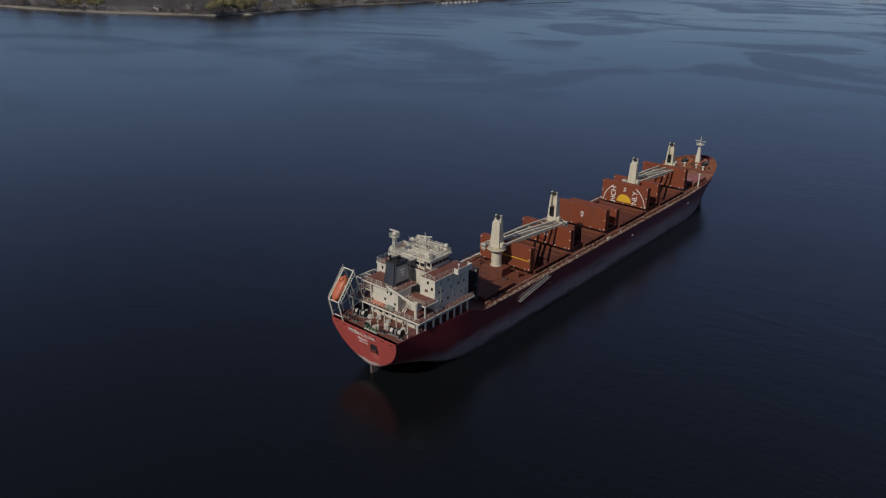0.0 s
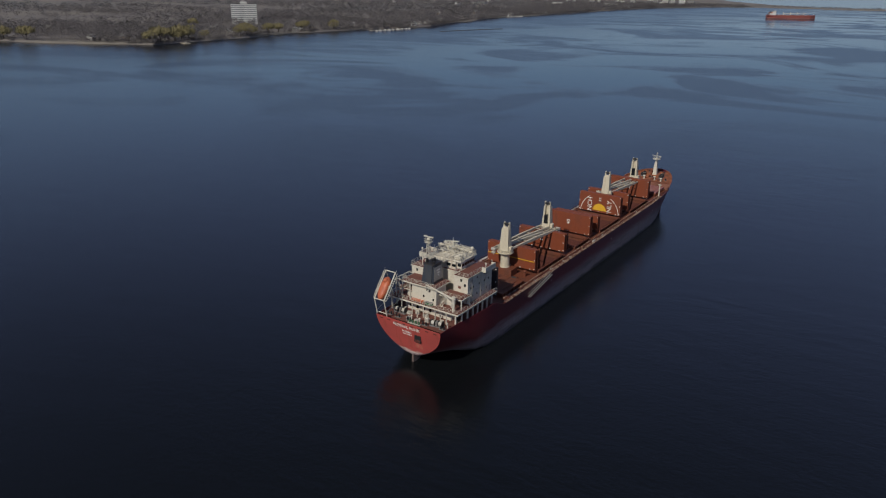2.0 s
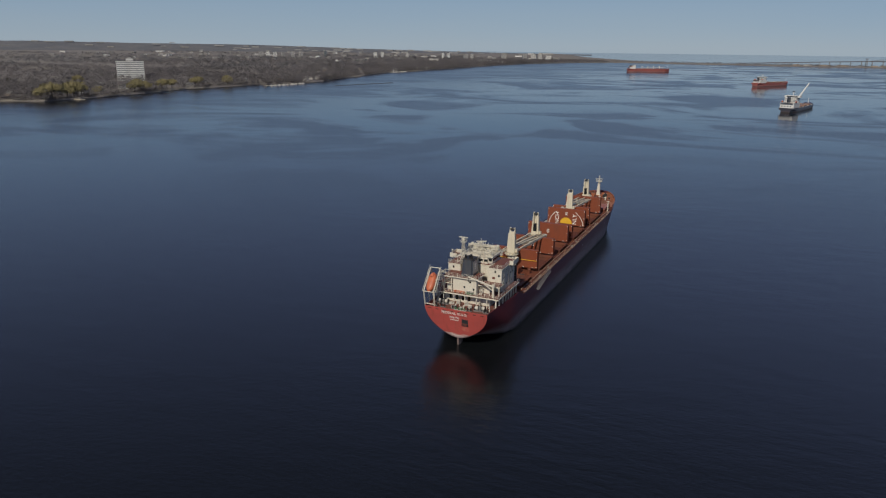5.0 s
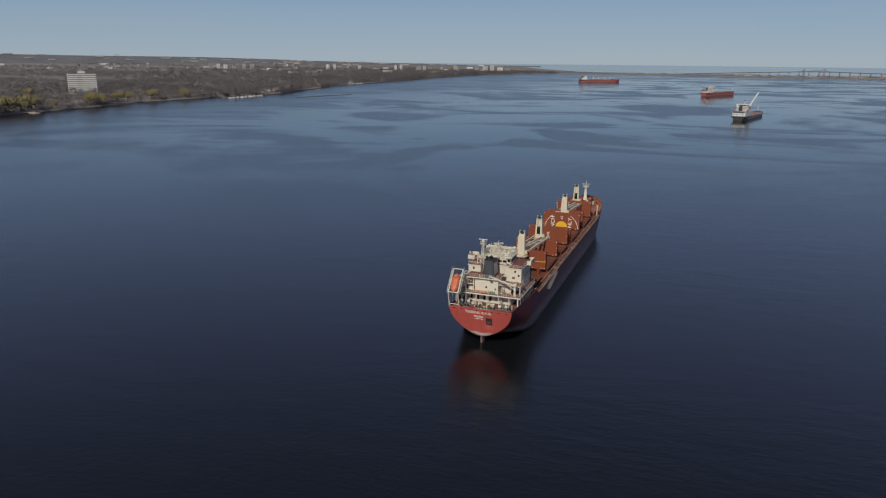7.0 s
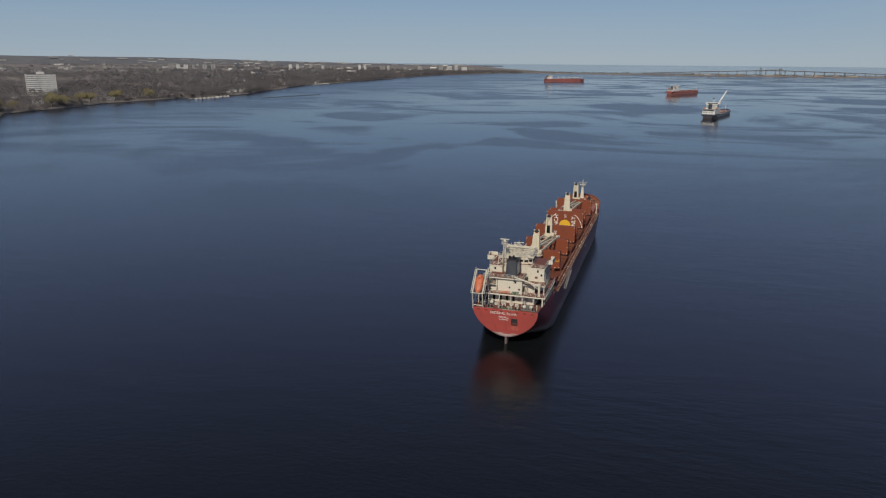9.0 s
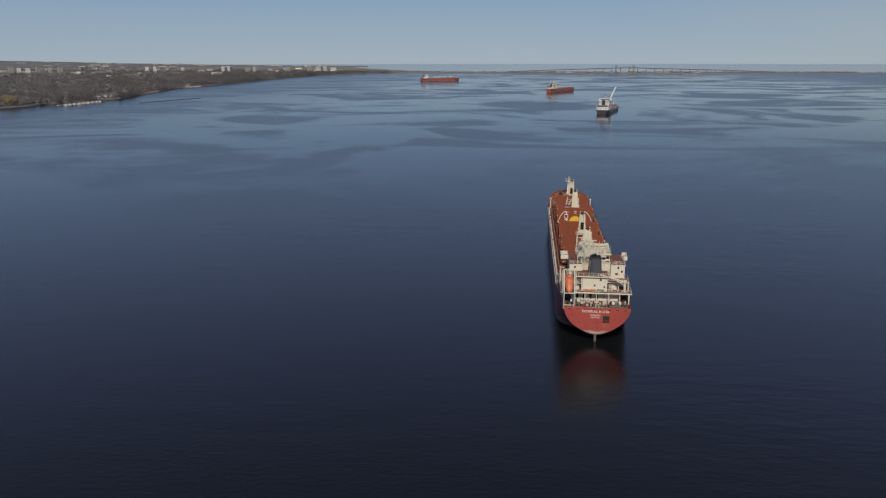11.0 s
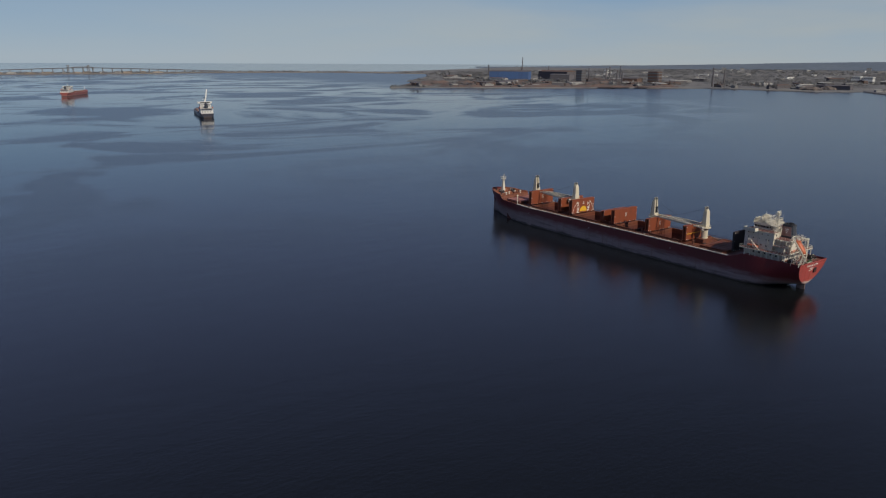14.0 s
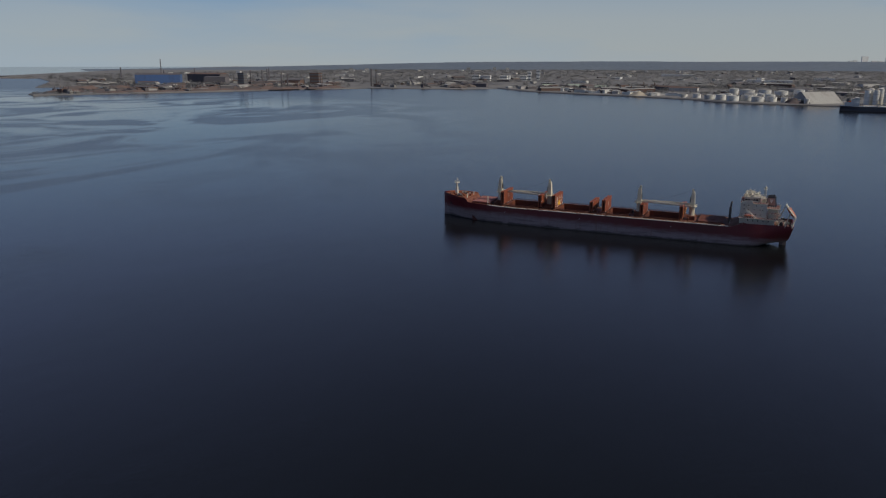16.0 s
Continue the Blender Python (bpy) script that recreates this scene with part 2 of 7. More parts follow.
gp.inputs["Base Color"].default_value, gp.inputs["Roughness"].default_value = (0.012, 0.014, 0.017, 1), 0.08
M["glass"] = gm
M["water"] = water_surface()


# ---- helpers for building ----
def thing(name, at, label="", category="", group="", kind=""):
    ob = new(name)
    ob.location = at
    ob.empty_display_size = 0.1
    return tagged(ob, label, category, group, kind)


def root_of(ob):
    while ob.parent:
        ob = ob.parent
    return ob


def part(name, bm, material, parent=None, label="", smooth=False):
    """One mesh object. Under a parent, its points are given in the place's metres."""
    if parent:
        bm.transform(Matrix.Translation(-root_of(parent).location))
    me = bpy.data.meshes.new(name)
    bm.to_mesh(me)
    bm.free()
    me.materials.append(material)
    if smooth:
        for f in me.polygons:
            f.use_smooth = True
    ob = new(name, me)
    ob.parent = parent
    return tagged(ob, label)


def box(bm, x0, x1, y0, y1, z0, z1, bevel=0.0):
    r = bmesh.ops.create_cube(bm, size=1, matrix=Matrix.LocRotScale(((x0 + x1) / 2, (y0 + y1) / 2, (z0 + z1) / 2), None, (x1 - x0, y1 - y0, z1 - z0)))
    if bevel:
        edges = list({e for v in r["verts"] for e in v.link_edges})
        bmesh.ops.bevel(bm, geom=edges, offset=bevel, segments=1, affect="EDGES")
    return bm


def bar(bm, a, b, r0, r1=None, n=6):
    """A round or n-sided bar from a to b."""
    a, b = Vector(a), Vector(b)
    d = b - a
    m = Matrix.Translation((a + b) / 2) @ d.to_track_quat("Z", "Y").to_matrix().to_4x4()
    bmesh.ops.create_cone(bm, cap_ends=True, segments=n, radius1=r0, radius2=r0 if r1 is None else r1, depth=d.length, matrix=m)
    return bm


def ball(bm, c, r, sx=1, sy=1, sz=1, n=10):
    bmesh.ops.create_uvsphere(bm, u_segments=n, v_segments=max(5, n // 2 + 1), radius=r, matrix=Matrix.LocRotScale(c, None, (sx, sy, sz)))
    return bm


def poly(bm, pts, closed=True):
    return bm.faces.new([bm.verts.new(p) for p in pts])


def extrude_outline(bm, outline, z0, z1):
    """A slab with the given outline (x, y), from z0 to z1."""
    lo = [bm.verts.new((x, y, z0)) for x, y in outline]
    hi = [bm.verts.new((x, y, z1)) for x, y in outline]
    for i in range(len(lo)):
        j = (i + 1) % len(lo)
        bm.faces.new((lo[i], lo[j], hi[j], hi[i]))
    bm.faces.new(hi)
    bm.faces.new(lo[::-1])
    bmesh.ops.recalc_face_normals(bm, faces=bm.faces)
    return bm


def rail(bm, pts, h=1.1, gap=1.6, r=0.05, bars=3):
    """A railing with stanchions and rods along a line of points."""
    for a, b in zip(pts, pts[1:]):
        a, b = Vector(a), Vector(b)
        n = max(1, round((b - a).length / gap))
        for i in range(n + 1):
            q = a.lerp(b, i / n)
            bar(bm, q, q + Vector((0, 0, h)), r, n=4)
        for k in range(bars):
            z = Vector((0, 0, h * (k + 1) / bars))
            bar(bm, a + z, b + z, r * 0.8, n=4)
    return bm


def smoothstep(a, b, x):
    t = min(1, max(0, (x - a) / (b - a)))
    return t * t * (3 - 2 * t)


def lettering(name, text, size, m, material, parent, label="", widen=1.0, bold=0.010):
    """Writing as a thin mesh of its own, on the pose m."""
    cu = bpy.data.curves.new(name, "FONT")
    cu.body, cu.size, cu.extrude, cu.align_x, cu.align_y = text, size, 0.03, "CENTER", "CENTER"
    cu.offset = size * bold
    tmp = bpy.data.objects.new(name, cu)
    scene.collection.objects.link(tmp)
    bpy.context.view_layer.update()
    me = bpy.data.meshes.new_from_object(tmp)
    bpy.data.objects.remove(tmp)
    bm = bmesh.new()
    bm.from_mesh(me)
    bm.transform(m @ Matrix.Diagonal((widen, 1, 1, 1)))
    return part(name, bm, material, parent, label)


# ---- water ----
bm = bmesh.new()
bmesh.ops.create_circle(bm, cap_ends=True, segments=96, radius=13200)
tagged(part("water", bm, M["water"]), "dark blue harbour water with calm slicks and fine ripples", "water", kind="structure")

# ---- the bulk carrier at anchor: bow towards +y, starboard +x, waterline at z = 0 ----
ship = thing("cargo_ship", (0, 0, 0), "long red bulk carrier at anchor, hatch covers raised, cream deck cranes", "ship")
HALF, LOA = 11.85, 199.5


def top_z(y):
    """Height of the hull's upper edge."""
    return 12.2 - 2.2 * smoothstep(23.5, 30.5, y) + 0.8 * smoothstep(150, 178, y) + 2.8 * smoothstep(179, 181.6, y) + 0.9 * smoothstep(181.6, 195, y)


def transom_y(z):
    return 0.21 * (12.2 - z)


def half_breadth(y, z):
    zt = top_z(y)
    if y < 60:
        zb = 2.9 * (1 - y / 13) if y < 13 else -(y - 13) * 0.5
        zb = max(zb, -5.5)
        k = smoothstep(0, 34, y)
        p, q = 2.0 + 9 * k, 0.60 - 0.12 * k
        b = 10.3 + (HALF - 10.3) * smoothstep(0, 22, y)
        u = min(1, max(0, (zt - z) / (zt - zb)))
        return b * (1 - u ** p) ** q
    u = min(1, max(0, z / 13.0))
    y0, y1 = 150 + 20 * u, 195.0 + (LOA - 195.0) * u ** 1.2
    if y <= y0:
        return HALF
    s = min(1, (y - y0) / (y1 - y0))
    return HALF * (1 - s ** (1.9 + 0.25 * u)) ** (0.9 - 0.22 * u)


def stations():
    ys = [0, 0.8, 2, 4, 6.5, 9, 12, 15, 18, 21, 24, 26, 28, 30, 33, 37, 45, 60, 80, 100, 120, 140, 155, 160, 165, 170]
    ys += [178.2, 179, 179.6, 180.2, 180.7, 181.2, 181.7]
    return sorted(ys + [172 + 27.5 * (1 - (1 - i / 22) ** 1.7) for i in range(23) if not 177.9 < 172 + 27.5 * (1 - (1 - i / 22) ** 1.7) < 182])


def build_hull():
    bm = bmesh.new()
    rows = []
    N = 14
    for y in stations():
        zt = top_z(y)
        zb = -1.5
        if y < 16:
            zb = max(-1.5, 2.9 * (1 - y / 13))
        row = []
        for i in range(N + 1):
            u = i / N
            z = zb + (zt - zb) * (u ** 1.4 if y < 20 else u)
            yy = max(y, transom_y(z)) if y < 3 else y
            row.append((half_breadth(y, z), yy, z))
        rows.append(row)
    grid = {}
    for side in (1, -1):
        for i, row in enumerate(rows):
            for j, (x, y, z) in enumerate(row):
                grid[side, i, j] = bm.verts.new((side * x, y, z))
        for i in range(len(rows) - 1):
            for j in range(N):
                q = [grid[side, i, j], grid[side, i + 1, j], grid[side, i + 1, j + 1], grid[side, i, j + 1]]
                bm.faces.new(q if side > 0 else q[::-1])
    for i in range(len(rows) - 1):      # counter under the stern
        if rows[i + 1][0][1] < 17:
            bm.faces.new([grid[1, i, 0], grid[-1, i, 0], grid[-1, i + 1, 0], grid[1, i + 1, 0]])
    bmesh.ops.remove_doubles(bm, verts=bm.verts, dist=0.001)
    bmesh.ops.recalc_face_normals(bm, faces=bm.faces)
    # inner skin of the bulwark, so that the plating has thickness
    plate = bmesh.new()         # the flat stern closes the after end
    edge_pts = [(1, p) for p in rows[0]] + [(-1, p) for p in rows[0][::-1]]
    poly(plate, [(sx * max(x, 0.01), y, z) for sx, (x, y, z) in edge_pts])
    bmesh.ops.recalc_face_normals(plate, faces=plate.faces)
    g = bmesh.ops.extrude_face_region(plate, geom=plate.faces[:])
    bmesh.ops.translate(plate, verts=[v for v in g["geom"] if isinstance(v, bmesh.types.BMVert)], vec=(0, 0.15, 0))
    bmesh.ops.recalc_face_normals(plate, faces=plate.faces)
    return bm, plate


bm, plate = build_hull()
stern = part("transom", plate, M["transom"], ship, "flat stern in faded red, painted sunlit-bright, with white writing")
hull = part("hull", bm, M["hull"], ship, "red hull with a scraped greyish band above the waterline", smooth=True)
es = hull.modifiers.new("plating", "SOLIDIFY")
es.thickness, es.offset = 0.18, -1.0
sharp = hull.modifiers.new("edges", "EDGE_SPLIT")
sharp.split_angle = radians(35)

HOLDS = [(34.0, 46.5), (57.0, 74.5), (84.0, 95.5), (106.0, 124.5), (136.5, 155.5), (166.0, 177.0)]
COAM = 9.0


def deck_z(y):
    if 180.4 < y < 182:
        y = 182.0
    return top_z(y) - (0.9 if y < 24 or y > 178 else 0.25)


# decks: side strips, cross decks, poop and forecastle
def deck_piece(y0, y1, inner, step=2.0, side=1):
    bm = bmesh.new()
    n = max(1, round((y1 - y0) / step))
    prev = None
    for i in range(n + 1):
        y = y0 + (y1 - y0) * i / n
        z = deck_z(y)
        b = max(half_breadth(y, z) - 0.12, 0.05)
        row = [bm.verts.new((x, y, z)) for x in ((inner * side, b * side) if inner else (-b, 0, b))]
        if prev:
            for k in range(len(row) - 1):
                bm.faces.new((prev[k], prev[k + 1], row[k + 1], row[k]))
        prev = row
    g = bmesh.ops.extrude_face_region(bm, geom=bm.faces[:])
    bmesh.ops.translate(bm, verts=[v for v in g["geom"] if isinstance(v, bmesh.types.BMVert)], vec=(0, 0, -0.15))
    bmesh.ops.recalc_face_normals(bm, faces=bm.faces)
    return bm


edge = 24.0
for h0, h1 in HOLDS:
    part("deck", deck_piece(edge, h0, 0), M["red"], ship)
    for side in (-1, 1):
        part("side_deck", deck_piece(h0, h1, 8.8, side=side), M["red"], ship)
    edge = h1
part("deck", deck_piece(edge, 180.5, 0), M["red"], ship)
part("poop_deck", deck_piece(2.3, 24.0, 0, 1.5), M["brown"], ship, "brown poop deck")
part("forecastle_deck", deck_piece(180.5, 197.6, 0, 1.0), M["rust"], ship, "rust red forecastle deck")
bm = bmesh.new()
bb = half_breadth(180.5, 11) - 0.2
box(bm, -bb, bb, 180.3, 180.6, 9.2, deck_z(181))
part("forecastle_bulkhead", bm, M["red"], ship)

# coamings round open holds, with their dark inner walls
for h0, h1 in HOLDS:
    bm = bmesh.new()
    z0, zd = COAM - 0.2, 10.9
    for x in (-8.9, 8.6):
        box(bm, x, x + 0.3, h0 - 0.3, h1 + 0.3, z0, zd)
    for y in (h0 - 0.3, h1):
        box(bm, -8.6, 8.6, y, y + 0.3, z0, zd)
    for side in (-1, 1):
        y = h0 + 1
        while y < h1:
            box(bm, side * 9.1 - 0.2, side * 9.1 + 0.2, y, y + 0.08, z0, zd - 0.2)
            y += 2.2
        box(bm, side * 9.05 - 0.25, side * 9.05 + 0.25, h0 - 0.3, h1 + 0.3, zd, zd + 0.1)
    coaming = part("hatch_coaming", bm, M["red"], ship)
    bm = bmesh.new()
    for x in (-8.75, 8.55):
        box(bm, x, x + 0.2, h0, h1, -0.9, z0)
    for y in (h0 - 0.1, h1 - 0.1):
        box(bm, -8.55, 8.55, y, y + 0.2, -0.9, z0)
    box(bm, -8.75, 8.75, h0, h1, -1.1, -0.9)
    part("hold_wall", bm, M["dark_red"], coaming)


# hatch covers
def cover_panel(y, top=17.6, low=11.15, half=8.55, thick=0.75, coat="cover"):
    """A cover panel folded upright: plate with an edge frame and stiffeners on its back, each a piece."""
    bm = bmesh.new()
    box(bm, -half, half, y, y + 0.22, low, top, 0.04)
    panel = part("hatch_cover", bm, M[coat], ship)
    for x in (-half, half - 0.25):
        part("edge_beam", box(bmesh.new(), x, x + 0.25, y + 0.2, y + thick, low, top), M[coat], panel)
    for z in (low, top - 0.25):
        part("edge_beam", box(bmesh.new(), -half + 0.25, half - 0.25, y + 0.2, y + thick, z, z + 0.25), M[coat], panel)
    for i in range(1, 7):
        x = -half + 2 * half * i / 7
        part("stiffener", box(bmesh.new(), x - 0.06, x + 0.06, y + 0.2, y + thick - 0.05, low + 0.25, top - 0.25), M[coat], panel)
    return panel


def cleats(panel, y, top, low, half=8.55):
    """Small pale wheels and lugs round the panel's edge, each one a piece."""
    for side in (-1, 1):
        for z in (low + 0.5, (low + top) / 2, top - 0.5):
            bm = bmesh.new()
            bar(bm, (side * (half - 0.3), y - 0.12, z), (side * (half - 0.3), y + 0.02, z), 0.15, n=8)
            part("cover_wheel", bm, M["letter"], panel)
    for i in range(5):
        x = -half + 2 * half * (i + 0.5) / 5
        bm = bmesh.new()
        box(bm, x - 0.15, x + 0.15, y - 0.1, y + 0.02, low + 0.1, low + 0.4, 0.03)
        part("cleat", bm, M["letter"], panel)
    for x in (-half + 1.2, half - 1.2):
        bm = bmesh.new()
        box(bm, x - 0.3, x + 0.3, y - 0.05, y + 0.6, low - 0.3, low)
        part("roller", bm, M["black"], panel)


def stack(y, top=17.6, low=11.15, text="", coat="cover"):
    a = cover_panel(y, top, low, coat=coat)
    cleats(a, y, top, low)
    if coat == "cover":
        cover_panel(y + 1.35, top - 0.15, low)
    if text:
        m = Matrix.Translation((0.2, y - 0.04, (low + top) / 2 + 0.3)) @ pose(0, 0, 0, 90, 0, 0) @ pose(0, 0, 0, 0, 0, 90)
        lettering("number", text, 1.5, m, M["letter"], a, "white hatch number " + text)
    return a


stack(30.8, 19.8, coat="dark_cover")
aft_low = stack(54.6, 17.9)
bm = bmesh.new()
box(bm, -8.4, 8.4, 54.3, 54.42, 14.0, 14.22)
part("ledge", bm, M["yellow"], aft_low, "yellow-painted ledge")
stack(75.6, 17.4, text="5/2")
stack(96.6, 18.2, text="4/2")
half_sun = stack(103.6, 16.6)
logo = stack(125.6, 18.6, text="")
stack(133.8, 18.2)
stack(157.0, 18.7, text="2/2")

# round emblem across the opened covers: arc, half disc and writing
PY = 125.6


def disc_arc(bm, cx, cz, r0, r1, a0, a1, y, n=24):
    for i in range(n):
        p, q = radians(a0 + (a1 - a0) * i / n), radians(a0 + (a1 - a0) * (i + 1) / n)
        pts = [(cx + r * math.cos(t), y, cz + r * math.sin(t)) for r, t in ((r0, p), (r1, p), (r1, q), (r0, q))]
        f = poly(bm, pts if r0 > 0 else pts[1:])
    bmesh.ops.remove_doubles(bm, verts=bm.verts, dist=0.0005)
    return bm


for a0, a1 in ((5, 58), (122, 175)):
    part("ring", disc_arc(bmesh.new(), 0.1, 10.6, 7.8, 8.05, a0, a1, PY - 0.05), M["letter"], logo, "white painted ring")
bm = bmesh.new()
disc_arc(bm, 0.1, 11.9, 0, 2.75, 0, 180, PY - 0.055)
part("half_disc", bm, M["yellow"], logo, "yellow painted half disc")
bm = bmesh.new()
disc_arc(bm, 0.6, 17.0, 4.2, 5.6, 230, 262, 103.55)
part("half_disc", bm, M["yellow"], half_sun, "yellow painted stripe")
for txt, x in (("NCH", -3.95), ("NLY", 4.1)):
    m = Matrix.Translation((x, PY - 0.08, 14.1)) @ pose(0, 0, 0, 90, 0, 0) @ pose(0, 0, 0, 0, 0, 90)
    lettering("lettering", txt, 2.55, m, M["letter"], logo, "white letters " + txt)
m = Matrix.Translation((0.2, PY - 0.08, 16.4)) @ pose(0, 0, 0, 90, 0, 0) @ pose(0, 0, 0, 0, 0, 90)
lettering("number", "3/2", 1.3, m, M["letter"], logo, "white hatch number 3/2")

# closed covers at both ends of the cargo deck
for y0, y1, mat_name in ((34.0, 46.5, "red"), (165.8, 177.2, "pale_red")):
    bm = bmesh.new()
    lid = 11.0 if mat_name == "pale_red" else 10.35
    reach = 9.1 if mat_name == "pale_red" else 8.55
    box(bm, -reach, reach, y0, y1, lid, lid + 0.75 if lid > 10.5 else lid + 0.5, 0.06)
    closed = part("hatch_cover", bm, M[mat_name], ship, "closed hatch cover" if mat_name == "red" else "sun-faded closed hatch cover")
    for i in range(6):
        x = -7.6 + 15.2 * i / 5
        part("stiffener", box(bmesh.new(), x - 0.08, x + 0.08, y0 + 0.1, y1 - 0.1, lid + 0.45, lid + (0.85 if lid > 10.5 else 0.6)), M[mat_name], closed)


def taper(bm, low, z0, high, z1):
    """A block that runs from one rectangle (x0, x1, y0, y1) at z0 to another at z1."""
    rings = [[bm.verts.new((r[i], r[j], z)) for i, j in ((0, 2), (1, 2), (1, 3), (0, 3))] for r, z in ((low, z0), (high, z1))]
    for i in range(4):
        j = (i + 1) % 4
        bm.faces.new((rings[0][i], rings[0][j], rings[1][j], rings[1][i]))
    bm.faces.new(rings[0][::-1])
    bm.faces.new(rings[1])


# deck cranes
def crane(y, facing, swing):
    """facing: +1 works forwards, -1 aft. swing: where the jib's tip rests across the ship."""
    top = 26.2
    bm = bmesh.new()
    box(bm, -3.4, 3.4, y - 2.0, y + 2.0, 8.9, 12.0, 0.08)
    base = part("crane", bm, M["red"], ship, "deck crane with cream tower and twin-girder jib")
    bm = bmesh.new()
    bar(bm, (0, y, 12.0), (0, y, 16.9), 1.42, n=20)
    bar(bm, (0, y, 11.95), (0, y, 12.3), 1.6, n=20)
    part("pedestal", bm, M["cream"], base, smooth=False)
    bm = bmesh.new()
    bar(bm, (0, y, 16.2), (0, y, 16.4), 1.9, n=24)
    bar(bm, (0, y, 16.8), (0, y, 17.05), 2.6, n=24)
    bar(bm, (0, y, 17.05), (0, y, 17.6), 1.7, n=24)
    rail(bm, [(2.4 * math.cos(a * math.pi / 6), y + 2.4 * math.sin(a * math.pi / 6), 17.05) for a in range(13)], 1.0, 2.0, 0.05, 2)
    part("slewing_platform", bm, M["cream"], base)
    bm = bmesh.new()            # tapering tower: a back plate and two cheeks, open on the working side
    Y = lambda v: y + facing * v
    taper(bm, (-1.5, 1.5, Y(-1.25), Y(1.25)), 17.5, (-1.46, 1.46, Y(-1.2), Y(1.15)), 19.0)
    taper(bm, (-1.45, 1.45, Y(-1.19), Y(-0.35)), 18.95, (-1.18, 1.18, Y(-0.85), Y(-0.2)), 24.6)
    taper(bm, (-1.0, 1.0, Y(-0.75), Y(-0.25)), 24.55, (-0.8, 0.8, Y(-0.62), Y(-0.2)), 25.2)
    for s in (-1, 1):
        taper(bm, (s * 0.72, s * 1.44, Y(-0.36), Y(1.1)), 18.95, (s * 0.58, s * 1.17, Y(-0.25), Y(0.7)), 24.6)
        taper(bm, (s * 0.6, s * 1.12, Y(-0.2), Y(0.65)), 24.55, (s * 0.58, s * 0.98, Y(0.0), Y(0.55)), top + 0.3)
    bmesh.ops.recalc_face_normals(bm, faces=bm.faces)
    part("tower", bm, M["cream"], base)
    bm = bmesh.new()
    bar(bm, (-0.9, y + facing * 0.28, top - 0.3), (0.9, y + facing * 0.28, top - 0.3), 0.45, n=12)
    ball(bm, (0, y, top + 0.05), 0.22)
    part("sheave", bm, M["black"], base)
    bm = bmesh.new()            # driver's cab hung on the working side
    fy = y + facing * 1.5
    box(bm, -0.66, 0.66, min(fy, fy - facing * 1.6), max(fy, fy - facing * 1.6), 19.1, 22.0, 0.12)
    part("cab", bm, M["glass"], base, "dark glazed driver's cab")
    for side in (-1, 1):        # rungs up the tower's flank
        bm = bmesh.new()
        for k in range(12):
            z = 17.8 + k * 0.6
            r = 1.5 - 0.32 * (z - 17.5) / 7.1 + 0.06
            box(bm, side * r - 0.05, side * r + 0.05, y - 0.25, y + 0.25, z, z + 0.06)
        part("ladder", bm, M["stone_grey"], base)
    bm = bmesh.new()
    box(bm, 1.3, 2.3, y - 0.7, y + 0.7, 17.6, 18.9, 0.08)
    part("winch_house", bm, M["cream"], base)
    # jib: two girders that close in towards the tip
    L = 29.5
    bm = bmesh.new()
    for s in (-1, 1):
        p = Vector((s * 1.5 + swing * 0.05, y + facing * 1.3, 17.9))
        q = Vector((swing + s * 0.45, y + facing * L, 17.4))
        d = (q - p).normalized()
        side = d.cross(Vector((0, 0, 1))).normalized()
        sect = lambda c, w, h: [c + side * (w * i) + Vector((0, 0, h * j)) for i, j in ((-1, -1), (1, -1), (1, 1), (-1, 1))]
        mid = p.lerp(q, 0.45) + Vector((0, 0, 0.1))
        rings = [[bm.verts.new(v) for v in sect(c, w, h)] for c, w, h in ((p, 0.22, 0.3), (mid, 0.3, 0.5), (q, 0.2, 0.25))]
        for r0, r1 in zip(rings, rings[1:]):
            for i in range(4):
                j = (i + 1) % 4
                bm.faces.new((r0[i], r0[j], r1[j], r1[i]))
        bm.faces.new(rings[0][::-1])
        bm.faces.new(rings[-1])
    for i in range(5):
        k = (i + 0.6) / 5
        w = 1.5 + (0.45 - 1.5) * k
        cx, cy = swing * (0.05 + 0.95 * k), y + facing * (1.3 + (L - 1.3) * k)
        bar(bm, (cx - w, cy, 17.8), (cx + w, cy, 17.8), 0.12, n=5)
    bmesh.ops.recalc_face_normals(bm, faces=bm.faces)
    part("jib", bm, M["cream"], base)
    bm = bmesh.new()
    ty = y + facing * (L + 0.1)
    bar(bm, (swing - 0.8, ty, 17.3), (swing + 0.8, ty, 17.3), 0.5, n=10)
    bar(bm, (swing, ty, 17.2), (swing, ty, 15.6), 0.35, 0.2, 8)
    box(bm, swing - 0.7, swing + 0.7, ty - 0.4, ty + 0.4, 16.0, 16.6, 0.1)
    part("hook_block", bm, M["stone_grey"], base)
    bm = bmesh.new()
    for s in (-0.6, 0.6):       # hoist and luffing wires with a slight sag
        a0, b0 = Vector((s, y + facing * 0.2, top - 0.2)), Vector((swing + s * 0.5, ty, 17.6))
        last = a0
        for i in range(1, 9):
            k = i / 8
            c = a0.lerp(b0, k) - Vector((0, 0, 1.6 * math.sin(math.pi * k)))
            bar(bm, last, c, 0.022, n=4)
            last = c
    part("wire", bm, M["black"], base)
    return base


crane(50.8, 1, 3.6)
crane(79.3, -1, -3.6)
crane(131.4, 1, 3.6)
crane(162.1, -1, -3.6)

